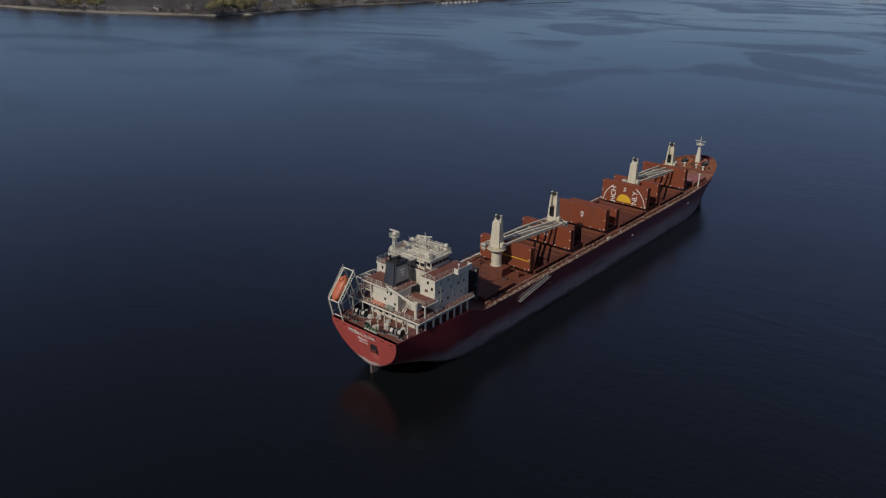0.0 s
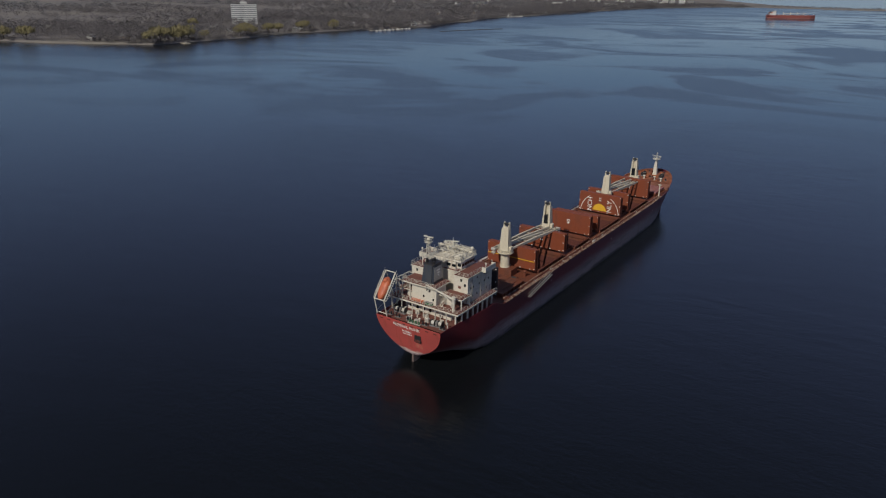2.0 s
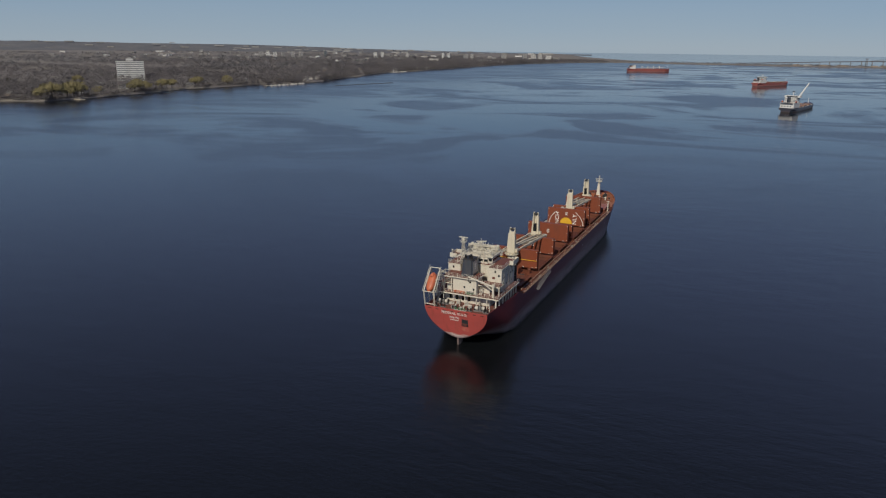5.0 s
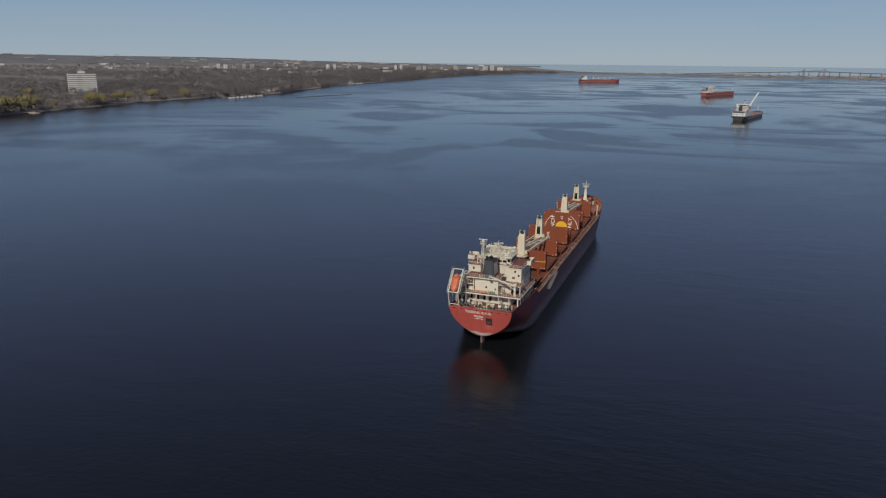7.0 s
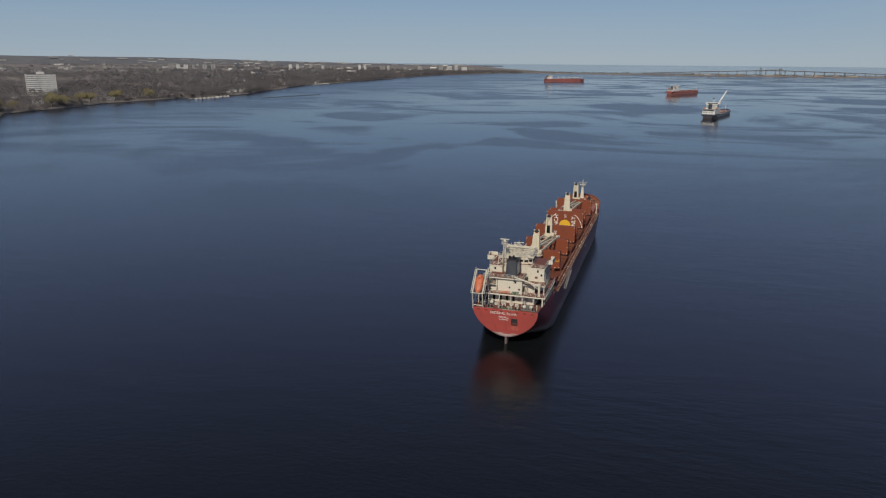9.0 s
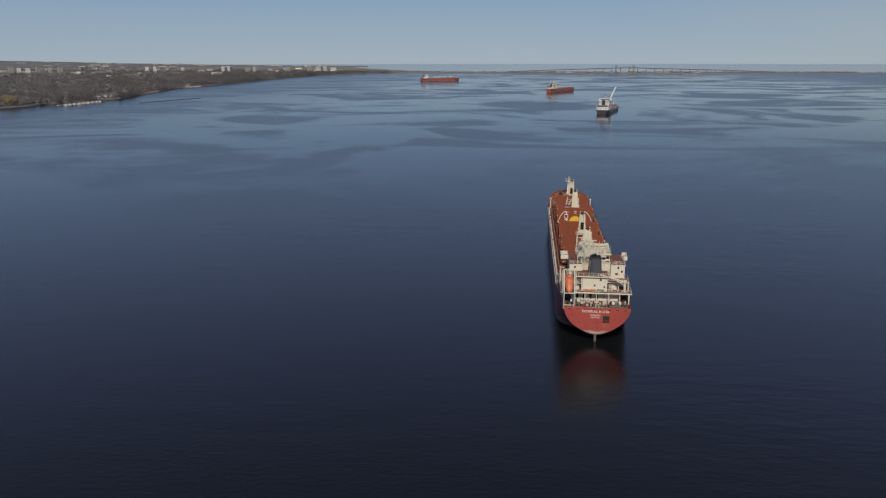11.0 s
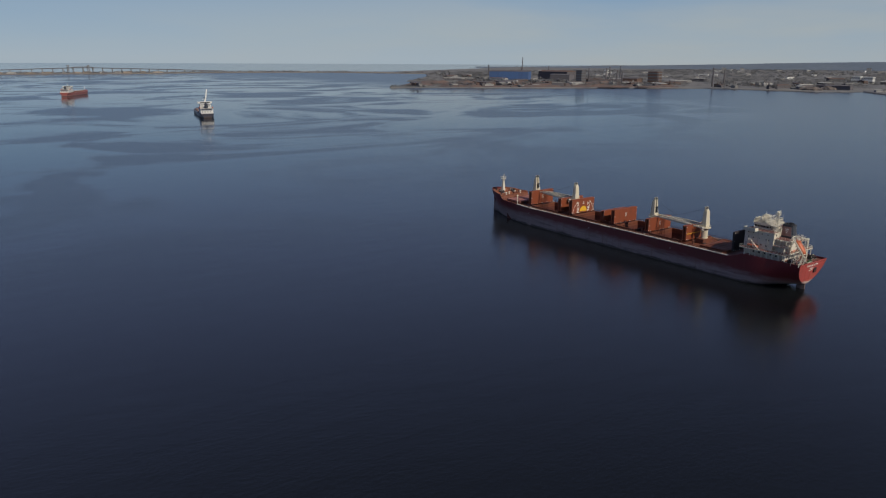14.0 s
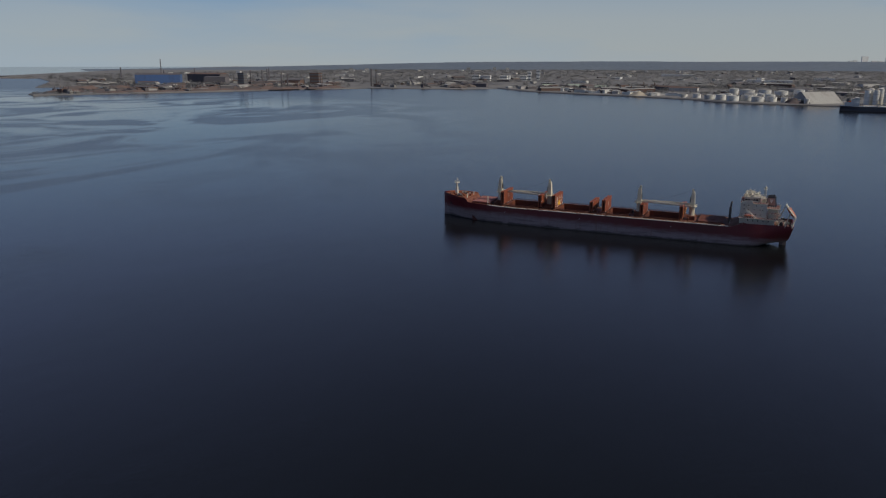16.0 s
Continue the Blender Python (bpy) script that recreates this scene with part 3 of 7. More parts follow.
# gunwale strips, pipes and railings along the main deck
for side in (-1, 1):
    bm = bmesh.new()
    ys = [31 + (166 - 31) * i / 60 for i in range(61)]
    for a, b in zip(ys, ys[1:]):
        xa, xb = side * (HALF - 0.05), side * (HALF - 0.05)
        za, zb = top_z(a), top_z(b)
        v = [bm.verts.new(p) for p in ((xa - side * 1.0, a, za + 0.05), (xa + side * 0.1, a, za + 0.05), (xb + side * 0.1, b, zb + 0.05), (xb - side * 1.0, b, zb + 0.05),
                                       (xa - side * 1.0, a, za - 0.2), (xa + side * 0.1, a, za - 0.25), (xb + side * 0.1, b, zb - 0.25), (xb - side * 1.0, b, zb - 0.2))]
        for q in ((0, 1, 2, 3), (1, 5, 6, 2), (0, 3, 7, 4)):
            bm.faces.new([v[i] for i in q])
    bmesh.ops.remove_doubles(bm, verts=bm.verts, dist=0.001)
    bmesh.ops.recalc_face_normals(bm, faces=bm.faces)
    part("gunwale", bm, M["chipped"] if side < 0 else M["tan"], ship, "worn pale gunwale strip")
    bm = bmesh.new()
    rail(bm, [(side * (half_breadth(y, top_z(y)) - 0.25), y, top_z(y)) for y in (31, 58, 85, 112, 139, 160, 168, 174, 179)], 1.1, 2.2, 0.05, 3)
    part("railing", bm, M["dark_red"], ship)
    for k, (px, r) in enumerate(((9.9, 0.16), (10.3, 0.12), (10.65, 0.14))):
        bm = bmesh.new()
        bar(bm, (side * px, 33, 10.15), (side * px, 176, 10.15), r, n=8)
        y = 34.0
        while y < 176:
            box(bm, side * px - 0.1, side * px + 0.1, y, y + 0.15, 9.7, 10.1)
            y += 4.5
        part("deck_pipe", bm, M["red"] if k else M["tan"], ship)
    bm = bmesh.new()
    bar(bm, (side * 10.4, 166.5, 9.2), (side * 10.4, 166.5, 15.6), 0.28, 0.22, 10)
    bar(bm, (side * 10.4 - 0.7, 166.5, 15.2), (side * 10.4 + 0.7, 166.5, 15.2), 0.12, n=6)
    part("vent_post", bm, M["white"], ship)
    for y in (52, 80.5, 101, 130, 163):     # ventilator heads on the cross decks
        bm = bmesh.new()
        bar(bm, (side * 6.5, y, 9.1), (side * 6.5, y, 11.4), 0.4, n=10)
        ball(bm, (side * 6.5, y, 11.5), 0.7, 1, 1, 0.5)
        part("ventilator", bm, M["red"], ship)
    bm = bmesh.new()
    rail(bm, [(side * 9.3, h[0], 10.95) for h in HOLDS[1:2]] + [(side * 9.3, HOLDS[4][1], 10.95)], 0.9, 3.0, 0.05, 2)
    part("railing", bm, M["dark_red"], ship)

# stern: name, port of registry, rope door
def on_transom(x, z, out=0.05):
    return Matrix.Translation((x, transom_y(z) - out - 0.02, z)) @ pose(0, 0, 0, 90 + math.degrees(math.atan(0.21)), 0, 0)


lettering("ship_name", "FEDERAL RUHR", 1.25, on_transom(-0.5, 10.85, 0.08), M["letter"], stern, "white ship's name FEDERAL RUHR", 0.98, 0.003)
lettering("port_of_registry", "MAJURO", 0.8, on_transom(-0.5, 9.5, 0.08), M["letter"], stern, "white port of registry MAJURO")
for i in range(7):
    x = -1.9 + i * 0.42
    bm = box(bmesh.new(), x, x + 0.26, 0, 0.05, -0.14, 0.14)
    bm.transform(Matrix.Translation((0, transom_y(8.65) - 0.05, 8.65)) @ pose(0, 0, 0, 11.9, 0, 0))
    part("small_mark", bm, M["letter"], stern, "small white mark")
# Black block in place of the shaded recess at the rope door.
bm = bmesh.new()
box(bm, 1.9, 3.9, transom_y(9.3) - 0.10, transom_y(8.3) + 0.5, 7.3, 9.3)
part("rope_door", bm, M["black"], stern, "square opening in the stern, its shade painted black")
bm = bmesh.new()
box(bm, 2.2, 3.7, transom_y(9.3) - 0.2, transom_y(9.3) - 0.1, 7.4, 8.1, 0.05)
part("door_leaf", bm, M["dark_red"], stern)
for x, top, foot, w0, w1, mat in ((2.9, 7.25, 5.2, 1.7, 2.5, "streak_pale"), (0.25, 8.2, 4.6, 0.45, 0.8, "streak"), (-4.2, 9.6, 6.4, 0.18, 0.3, "streak"), (5.6, 10.4, 7.6, 0.15, 0.3, "streak"), (-7.4, 11.2, 8.9, 0.15, 0.25, "streak")):
    bm = bmesh.new()        # rust run down from the opening and the slots
    half = (top - foot) / 2
    v = [bm.verts.new((px, py, 0)) for px, py in ((-w1 / 2, -half), (w1 / 2, -half), (w0 / 2, half), (-w0 / 2, half))]
    bm.faces.new(v)
    bm.transform(on_transom(x, (top + foot) / 2, 0.012))
    part("rust_run", bm, M[mat], stern, "brownish rust run on the stern paint")
for i in range(8):      # dark blocks for the shade inside the stern bulwark's fairlead slots
    x = -8.6 + 17.2 * i / 7
    bm = bmesh.new()
    box(bm, x - 0.5, x + 0.5, transom_y(11.55) - 0.09, transom_y(11.55) + 0.25, 11.4, 11.7, 0.05)
    part("fairlead", bm, M["dark_red"], stern)
bm = bmesh.new()
extrude_outline(bm, [(-0.3, 2.4), (0.3, 2.4), (0.45, 4.0), (0.15, 5.8), (-0.15, 5.8), (-0.45, 4.0)], -1.4, 2.6)
part("rudder", bm, paint("rudder_steel", (0.15, 0.11, 0.10), (0.10, 0.07, 0.06), 0.6), ship, "worn pinkish grey rudder")
for side in (-1, 1):
    for y in (60, 110, 155):
        bm = bmesh.new()
        box(bm, side * 11.9 - 0.04, side * 11.9 + 0.04, y, y + 0.3, 6.8, 7.2)
        part("draught_mark", bm, M["letter"], hull)
    bm = bmesh.new()
    s = side
    ax = half_breadth(193.0, 9.0)
    bar(bm, (s * (ax + 0.05), 193.0, 10.3), (s * (ax - 0.1), 193.0, 8.2), 0.22, n=8)
    bar(bm, (s * (ax + 0.5), 192.0, 8.3), (s * (ax - 0.5), 194.0, 8.3), 0.24, 0.24, 8)
    part("anchor", bm, M["black"], ship, "dark anchor housed at the bow")

# cargo deck machinery: small winches beside the crane bases
for y in (46.9, 83.5, 127.9, 165.0):
    for side in (-1, 1):
        x = side * 5.6
        bm = bmesh.new()
        bar(bm, (x - 0.8, y, 10.6), (x + 0.8, y, 10.6), 0.55, n=12)
        box(bm, x - 1.0, x + 1.0, y - 0.5, y + 0.5, 9.6, 10.1)
        drum = part("deck_winch", bm, M["black"], ship, "small dark deck winch")
        part("brake", box(bmesh.new(), x + 0.85, x + 1.15, y - 0.6, y + 0.6, 9.7, 11.3, 0.08), M["red"], drum)

# ---- poop: accommodation block, funnel, lifeboat, mooring gear ----
POOP, A_DECK, B_DECK, C_DECK, BRIDGE, ROOF = 11.3, 15.0, 18.0, 20.2, 22.5, 24.8


def slab(name, x0, x1, y0, y1, top, parent, edge=0.35, cover=True, label=""):
    """A deck with a white edge and a brown walking surface."""
    bm = bmesh.new()
    box(bm, x0, x1, y0, y1, top - edge, top, 0.03)
    d = part(name, bm, M["white"], parent, label)
    if cover:
        bm = bmesh.new()
        box(bm, x0 + 0.15, x1 - 0.15, y0 + 0.15, y1 - 0.15, top, top + 0.02)
        part("deck_coating", bm, M["brown"], d, "brown deck coating")
    return d


def block(name, x0, x1, y0, y1, z0, z1, mat="white", parent=None, label="", bevel=0.05):
    bm = bmesh.new()
    box(bm, x0, x1, y0, y1, z0, z1, bevel)
    return part(name, bm, M[mat], parent or ship, label)


def rails(pts, parent, mat="white", h=1.1, gap=1.5):
    bm = bmesh.new()
    rail(bm, pts, h, gap, 0.045, 3)
    part("railing", bm, M[mat], parent)


def pane(parent, x, y, z, axis, w=0.55, h=0.7, out=0.04, mat="glass", name="window"):
    """A small window or door set proud of a wall; axis names the wall's normal."""
    bm = bmesh.new()
    if axis == "y":
        box(bm, x - w / 2, x + w / 2, y - out, y + out, z - h / 2, z + h / 2)
    else:
        box(bm, x - out, x + out, y - w / 2, y + w / 2, z - h / 2, z + h / 2)
    return part(name, bm, M[mat], parent)


lower = block("deckhouse", -7.6, 7.6, 9.5, 26.2, POOP, A_DECK - 0.35, label="white lower deckhouse behind the open side gallery")
for x in (-5.8, -3.6, -1.5, 0.6, 2.6, 4.8):
    pane(lower, x, 9.5, 13.0, "y", 0.8, 1.9, name="door", mat="stone_grey" if x > 2 else "glass")
for side in (-1, 1):
    for y in (12, 14.5, 17, 19.5, 22):
        pane(lower, side * 7.6, y, 13.2, "x", 0.7, 0.8)

gallery = slab("gallery_deck", -11.3, 11.3, 6.6, 26.6, A_DECK, ship, 0.4, label="white-edged gallery deck on posts")
rails([(-11.1, 26.4, A_DECK), (-11.1, 6.8, A_DECK), (11.1, 6.8, A_DECK), (11.1, 26.4, A_DECK)], gallery)
for side in (-1, 1):
    for y in [7.0 + 2.45 * i for i in range(8)]:
        bm = bmesh.new()
        px = side * min(10.95, half_breadth(y, 12.0) - 0.3)
        box(bm, px - 0.2, px + 0.2, y - 0.16, y + 0.16, POOP, A_DECK - 0.4)
        part("post", bm, M["white"], gallery)
for x in (-7.0, -3.5, 0.2, 4.0, 7.5):
    bm = bmesh.new()
    box(bm, x - 0.12, x + 0.12, 6.8, 7.05, POOP, A_DECK - 0.4)
    part("post", bm, M["white"], gallery)

# tower of cabins
bm = bmesh.new()
extrude_outline(bm, [(-8.4, 13.4), (-4.2, 13.4), (-4.2, 16.4), (5.0, 16.4), (5.0, 13.9), (9.5, 13.9), (9.5, 26.2), (-8.4, 26.2)], A_DECK, BRIDGE - 0.3)
tower = part("accommodation_tower", bm, M["white"], ship, "white cabin tower with small square windows")
for side in (-1, 1):
    for z, y in ((16.6, 16.4), (16.6, 21.0), (19.2, 16.6), (19.2, 19.6), (21.3, 16.0), (21.3, 18.6), (21.3, 22.4)):
        pane(tower, 9.5 if side > 0 else -8.4, y, z, "x", 0.38, 0.5)
for side in (-1, 1):
    wx = 9.5 if side > 0 else -8.4
    for z, y in ((16.7, 18.6), (16.7, 23.4), (19.2, 22.3), (19.2, 24.4), (21.3, 24.6), (19.2, 15.4)):
        pane(tower, wx, y, z, "x", 0.45, 0.6)
    pane(tower, wx, 25.3, 16.1, "x", 0.85, 1.9, mat="stone_grey", name="door")
    for y in (15.9, 20.3, 23.0):
        part("drain_pipe", bar(bmesh.new(), (wx + side * 0.1, y, A_DECK + 0.1), (wx + side * 0.1, y, BRIDGE - 0.4), 0.07, n=6), M["stone_grey"], tower)
    for z in (17.9, 20.5):
        part("wall_stringer", box(bmesh.new(), min(wx, wx + side * 0.08), max(wx, wx + side * 0.08), 14.9, 26.1, z, z + 0.12), M["white"], tower)
for z in (16.6, 19.2, 21.3):
    for i in range(7):
        pane(tower, -7.8 + 15.6 * i / 6, 26.2, z, "y", 0.6, 0.75)
for x, y, z in ((7.4, 13.9, 21.4), (8.6, 13.9, 20.2), (-6.6, 13.4, 21.4), (6.0, 13.9, 16.6), (8.4, 13.9, 16.6)):
    pane(tower, x, y, z, "y", 0.55, 0.75)
pane(tower, 6.9, 13.9, 19.3, "y", 0.9, 0.7, mat="brown", name="rust_patch")
pane(tower, 4.0, 16.4, 16.2, "y", 0.9, 2.0, mat="stone_grey", name="door")

# engine casing with the funnel, and the balconies beside it
casing = block("engine_casing", -4.4, 3.5, 8.0, 12.6, A_DECK, C_DECK - 0.3, label="white engine casing under the funnel")
for x, z in ((1.4, 18.9), (2.6, 16.6), (-0.5, 17.0)):
    pane(casing, x, 8.0, z, "y", 0.5, 0.6)
for y in (9.2, 10.4, 11.6):
    pane(casing, 3.5, y, 17.0, "x", 0.5, 0.9, mat="stone_grey")
bal = slab("balcony", -7.4, -4.4, 8.0, 12.6, 17.7, ship, 0.25)
rails([(-7.2, 12.4, 17.7), (-7.2, 8.2, 17.7), (-4.5, 8.2, 17.7)], bal)
top_deck = slab("casing_deck", -7.6, 3.9, 7.2, 14.5, C_DECK, ship, 0.35, label="brown deck round the funnel")
rails([(-7.4, 12.4, C_DECK), (-7.4, 7.4, C_DECK), (3.7, 7.4, C_DECK), (3.7, 12.4, C_DECK)], top_deck)
for x, y in ((-7.2, 7.6), (-7.2, 12.2), (-4.7, 7.6)):
    bm = bmesh.new()
    box(bm, x - 0.12, x + 0.12, y - 0.12, y + 0.12, A_DECK, C_DECK - 0.35)
    part("post", bm, M["white"], top_deck)
# open two-storey framework along the port side of the casing
side_walk = slab("side_walk", -9.4, -7.6, 7.4, 13.2, 17.6, ship, 0.2, label="narrow brown walk in an open framework of white posts")
rails([(-9.3, 13.1, 17.6), (-9.3, 7.5, 17.6), (-7.7, 7.5, 17.6)], side_walk)
for i in range(5):
    y = 7.5 + 1.4 * i
    part("post", box(bmesh.new(), -9.4, -9.22, y - 0.09, y + 0.09, A_DECK, C_DECK - 0.1), M["white"], side_walk)
part("beam", box(bmesh.new(), -9.42, -9.2, 7.4, 13.2, C_DECK - 0.1, C_DECK + 0.1), M["white"], side_walk)
for i in range(3):
    y = 7.5 + 2.8 * i
    part("cross_beam", box(bmesh.new(), -9.2, -7.6, y - 0.08, y + 0.08, C_DECK - 0.1, C_DECK + 0.06), M["white"], side_walk)
block("stair_house", -7.0, -5.2, 9.4, 12.5, A_DECK, 17.45)
side_deck = slab("side_deck", 3.5, 10.6, 9.4, 13.9, B_DECK, ship, 0.35, label="brown side deck beside the cabin tower")
rails([(10.4, 13.7, B_DECK), (10.4, 9.6, B_DECK), (3.7, 9.6, B_DECK)], side_deck)
for x, y in ((10.3, 9.7), (10.3, 13.6), (7.2, 9.7)):
    bm = bmesh.new()
    box(bm, x - 0.14, x + 0.14, y - 0.14, y + 0.14, A_DECK, B_DECK - 0.35)
    part("post", bm, M["white"], side_deck)
block("store", 4.2, 6.8, 10.6, 12.6, A_DECK, B_DECK - 0.35)

# funnel: dark aft face and base band, pale side panels with an emblem, exhausts
bm = bmesh.new()
lo = [(-2.3, 8.9), (1.7, 8.9), (1.7, 14.2), (-2.3, 14.2)]
hi = [(-1.9, 9.6), (1.4, 9.6), (1.4, 13.8), (-1.9, 13.8)]
FTOP = 25.4
a = [bm.verts.new((x, y, C_DECK)) for x, y in lo]
b = [bm.verts.new((x, y, FTOP)) for x, y in hi]
for i in range(4):
    j = (i + 1) % 4
    bm.faces.new((a[i], a[j], b[j], b[i]))
bm.faces.new(b)
bmesh.ops.bevel(bm, geom=[e for e in bm.edges if abs(e.verts[0].co.z - e.verts[1].co.z) > 3], offset=0.45, segments=3, affect="EDGES")
funnel = part("funnel", bm, M["funnel"], ship, "dark funnel with pale emblem panels")
for side, xb, xt in ((1, 1.7, 1.4), (-1, -2.3, -1.9)):
    def fx(z):
        return xb + (xt - xb) * (z - C_DECK) / (FTOP - C_DECK) + side * 0.03
    bm = bmesh.new()
    poly(bm, [(fx(21.0), 9.55, 21.0), (fx(21.0), 13.75, 21.0), (fx(24.8), 13.4, 24.8), (fx(24.8), 10.1, 24.8)])
    g = bmesh.ops.extrude_face_region(bm, geom=bm.faces[:])
    bmesh.ops.translate(bm, verts=[v for v in g["geom"] if isinstance(v, bmesh.types.BMVert)], vec=(-side * 0.3, 0, 0))
    bmesh.ops.recalc_face_normals(bm, faces=bm.faces)
    part("emblem_panel", bm, M["panel_grey" if side > 0 else "panel_rust"], funnel, "grey side panel" if side > 0 else "faded red-brown side panel")
    for w, z in ((1.5, 23.8), (1.1, 23.1), (0.6, 22.4)):
        bm = bmesh.new()
        box(bm, fx(z) - 0.03, fx(z) + 0.03, 11.7 - w / 2, 11.7 + w / 2, z - 0.24, z + 0.18, 0.02)
        part("emblem", bm, M["letter"], funnel)
for x, y, h in ((-1.3, 10.8, 1.3), (-0.3, 11.9, 1.0), (0.7, 11.0, 0.8), (-0.4, 13.0, 0.9)):
    bm = bmesh.new()
    bar(bm, (x, y, FTOP - 0.3), (x, y - 0.25, FTOP + h), 0.36, n=10)
    part("exhaust", bm, M["black"], funnel)
bm = bmesh.new()
box(bm, -2.0, 1.5, 9.5, 13.9, FTOP - 0.05, FTOP + 0.25, 0.1)
part("funnel_cap", bm, M["black"], funnel)

# bridge: deck, wings, wheelhouse, windows
bdeck = slab("bridge_deck", -4.2, 5.0, 16.2, 26.4, BRIDGE, ship, 0.3, label="brown open deck round the wheelhouse")
for x0, x1, y0 in ((-8.6, -4.2, 13.2), (5.0, 9.7, 13.7)):
    slab("bridge_deck", x0, x1, y0, 26.4, BRIDGE, ship, 0.3, label="brown open deck beside the wheelhouse")
rails([(-8.5, 20.2, BRIDGE), (-8.5, 13.4, BRIDGE), (-4.4, 13.4, BRIDGE), (-4.4, 16.0, BRIDGE)], bdeck)
rails([(5.2, 16.4, BRIDGE), (5.2, 13.9, BRIDGE), (9.5, 13.9, BRIDGE), (9.5, 20.2, BRIDGE)], bdeck)
for side in (-1, 1):
    x0, x1 = (9.7, 11.0) if side > 0 else (-11.0, -8.6)
    wing = slab("bridge_wing", x0, x1, 20.4, 25.6, BRIDGE, ship, 0.3)
    bm = bmesh.new()
    box(bm, x0, x1, 20.4, 20.55, BRIDGE, BRIDGE + 1.15)
    box(bm, x0, x1, 25.45, 25.6, BRIDGE, BRIDGE + 1.15)
    box(bm, side * 10.92 - 0.08, side * 10.92 + 0.08, 20.55, 25.45, BRIDGE, BRIDGE + 1.15)
    part("wing_bulwark", bm, M["white"], wing)
    bm = bmesh.new()
    bar(bm, (side * 10.5, 21.2, BRIDGE), (side * 10.5, 21.2, BRIDGE + 1.9), 0.1, n=6)
    ball(bm, (side * 10.5, 21.2, BRIDGE + 2.0), 0.3)
    part("searchlight", bm, M["white"], wing)
    bm = bmesh.new()
    bar(bm, (side * 9.4 if side > 0 else -8.4, 23.0, BRIDGE - 2.2), (side * 10.8, 23.0, BRIDGE - 0.3), 0.12, n=6)
    part("brace", bm, M["white"], wing)
wheel = block("wheelhouse", -4.9, 4.9, 17.8, 24.6, BRIDGE, ROOF, label="white wheelhouse with a band of dark windows", bevel=0.15)
for i in range(9):
    pane(wheel, -4.2 + 8.4 * i / 8, 24.6, BRIDGE + 1.2, "y", 0.85, 0.95)
for side in (-1, 1):
    for y in (18.6, 19.9, 21.2, 22.5, 23.8):
        pane(wheel, side * 4.9, y, BRIDGE + 1.2, "x", 1.1, 0.85)
for x in (-4.2, 4.2):
    pane(wheel, x, 17.8, BRIDGE + 1.2, "y", 1.0, 0.8)
chart = block("chart_room", -3.5, 3.5, 17.0, 17.8, BRIDGE, ROOF - 0.2)
for x in (1.3, 2.9):
    pane(chart, x, 17.0, BRIDGE + 1.15, "y", 1.2, 0.75)
monkey = slab("monkey_island", -5.4, 5.3, 17.0, 25.0, ROOF + 0.3, ship, 0.35, False, "pale roof of the wheelhouse crowded with aerials")
rails([(-5.2, 17.2, ROOF + 0.3), (5.1, 17.2, ROOF + 0.3), (5.1, 24.8, ROOF + 0.3), (-5.2, 24.8, ROOF + 0.3), (-5.2, 17.2, ROOF + 0.3)], monkey, gap=1.0)
bm = bmesh.new()
box(bm, -5.0, 4.9, 24.65, 24.75, ROOF + 0.3, ROOF + 1.4)
part("wind_screen", bm, M["white"], monkey)
TOP = ROOF + 0.3


def lattice(name, x, y, base, top, w, parent=None):
    """A four-legged mast with rungs and diagonals."""
    bm = bmesh.new()
    for sx in (-1, 1):
        for sy in (-1, 1):
            bar(bm, (x + sx * w, y + sy * w, base), (x + sx * w * 0.45, y + sy * w * 0.45, top), 0.1, n=5)
    n = 4
    for k in range(n):
        z0, z1 = base + (top - base) * k / n, base + (top - base) * (k + 1) / n
        f0, f1 = w * (1 - 0.55 * k / n), w * (1 - 0.55 * (k + 1) / n)
        for s in (-1, 1):
            bar(bm, (x - f0, y + s * f0, z0), (x + f1, y + s * f1, z1), 0.06, n=4)
            bar(bm, (x + s * f0, y - f0, z0), (x + s * f1, y + f1, z1), 0.06, n=4)
            bar(bm, (x - f1, y + s * f1, z1), (x + f1, y + s * f1, z1), 0.07, n=4)
            bar(bm, (x + s * f1, y - f1, z1), (x + s * f1, y + f1, z1), 0.07, n=4)
    return part(name, bm, M["white"], parent or ship)


radar = lattice("radar_mast", -0.8, 22.2, TOP, 27.9, 1.2)
for dx, dy, z, L, turn in ((0, 0, 28.3, 3.4, 25), (0.2, -1.0, 27.2, 2.6, 70)):
    bm = bmesh.new()
    box(bm, -L / 2, L / 2, -0.15, 0.15, -0.14, 0.14, 0.05)
    bm.transform(Matrix.Translation((-0.8 + dx, 22.2 + dy, z)) @ pose(0, 0, 0, 0, 0, turn))
    bar(bm, (-0.8 + dx, 22.2 + dy, z - 0.6), (-0.8 + dx, 22.2 + dy, z - 0.1), 0.22, n=8)
    part("radar_scanner", bm, M["white"], radar)
bm = bmesh.new()
bar(bm, (-3.5, 22.2, 27.2), (1.9, 22.2, 27.2), 0.09, n=5)
bar(bm, (-0.8, 22.2, 27.8), (-0.8, 22.2, 29.4), 0.09, 0.05, 5)
for x in (-3.3, -2.2, 0.6, 1.7):
    bar(bm, (x, 22.2, 27.2), (x, 22.2, 28.2), 0.05, n=4)
part("yard", bm, M["white"], radar)
aft_mast = lattice("signal_mast", -4.0, 15.0, BRIDGE, 29.6, 0.6)
bm = bmesh.new()
bar(bm, (-4.0, 15.0, 29.6), (-4.0, 15.0, 30.7), 0.25, n=8)
ball(bm, (-4.0, 15.0, 30.2), 0.55)
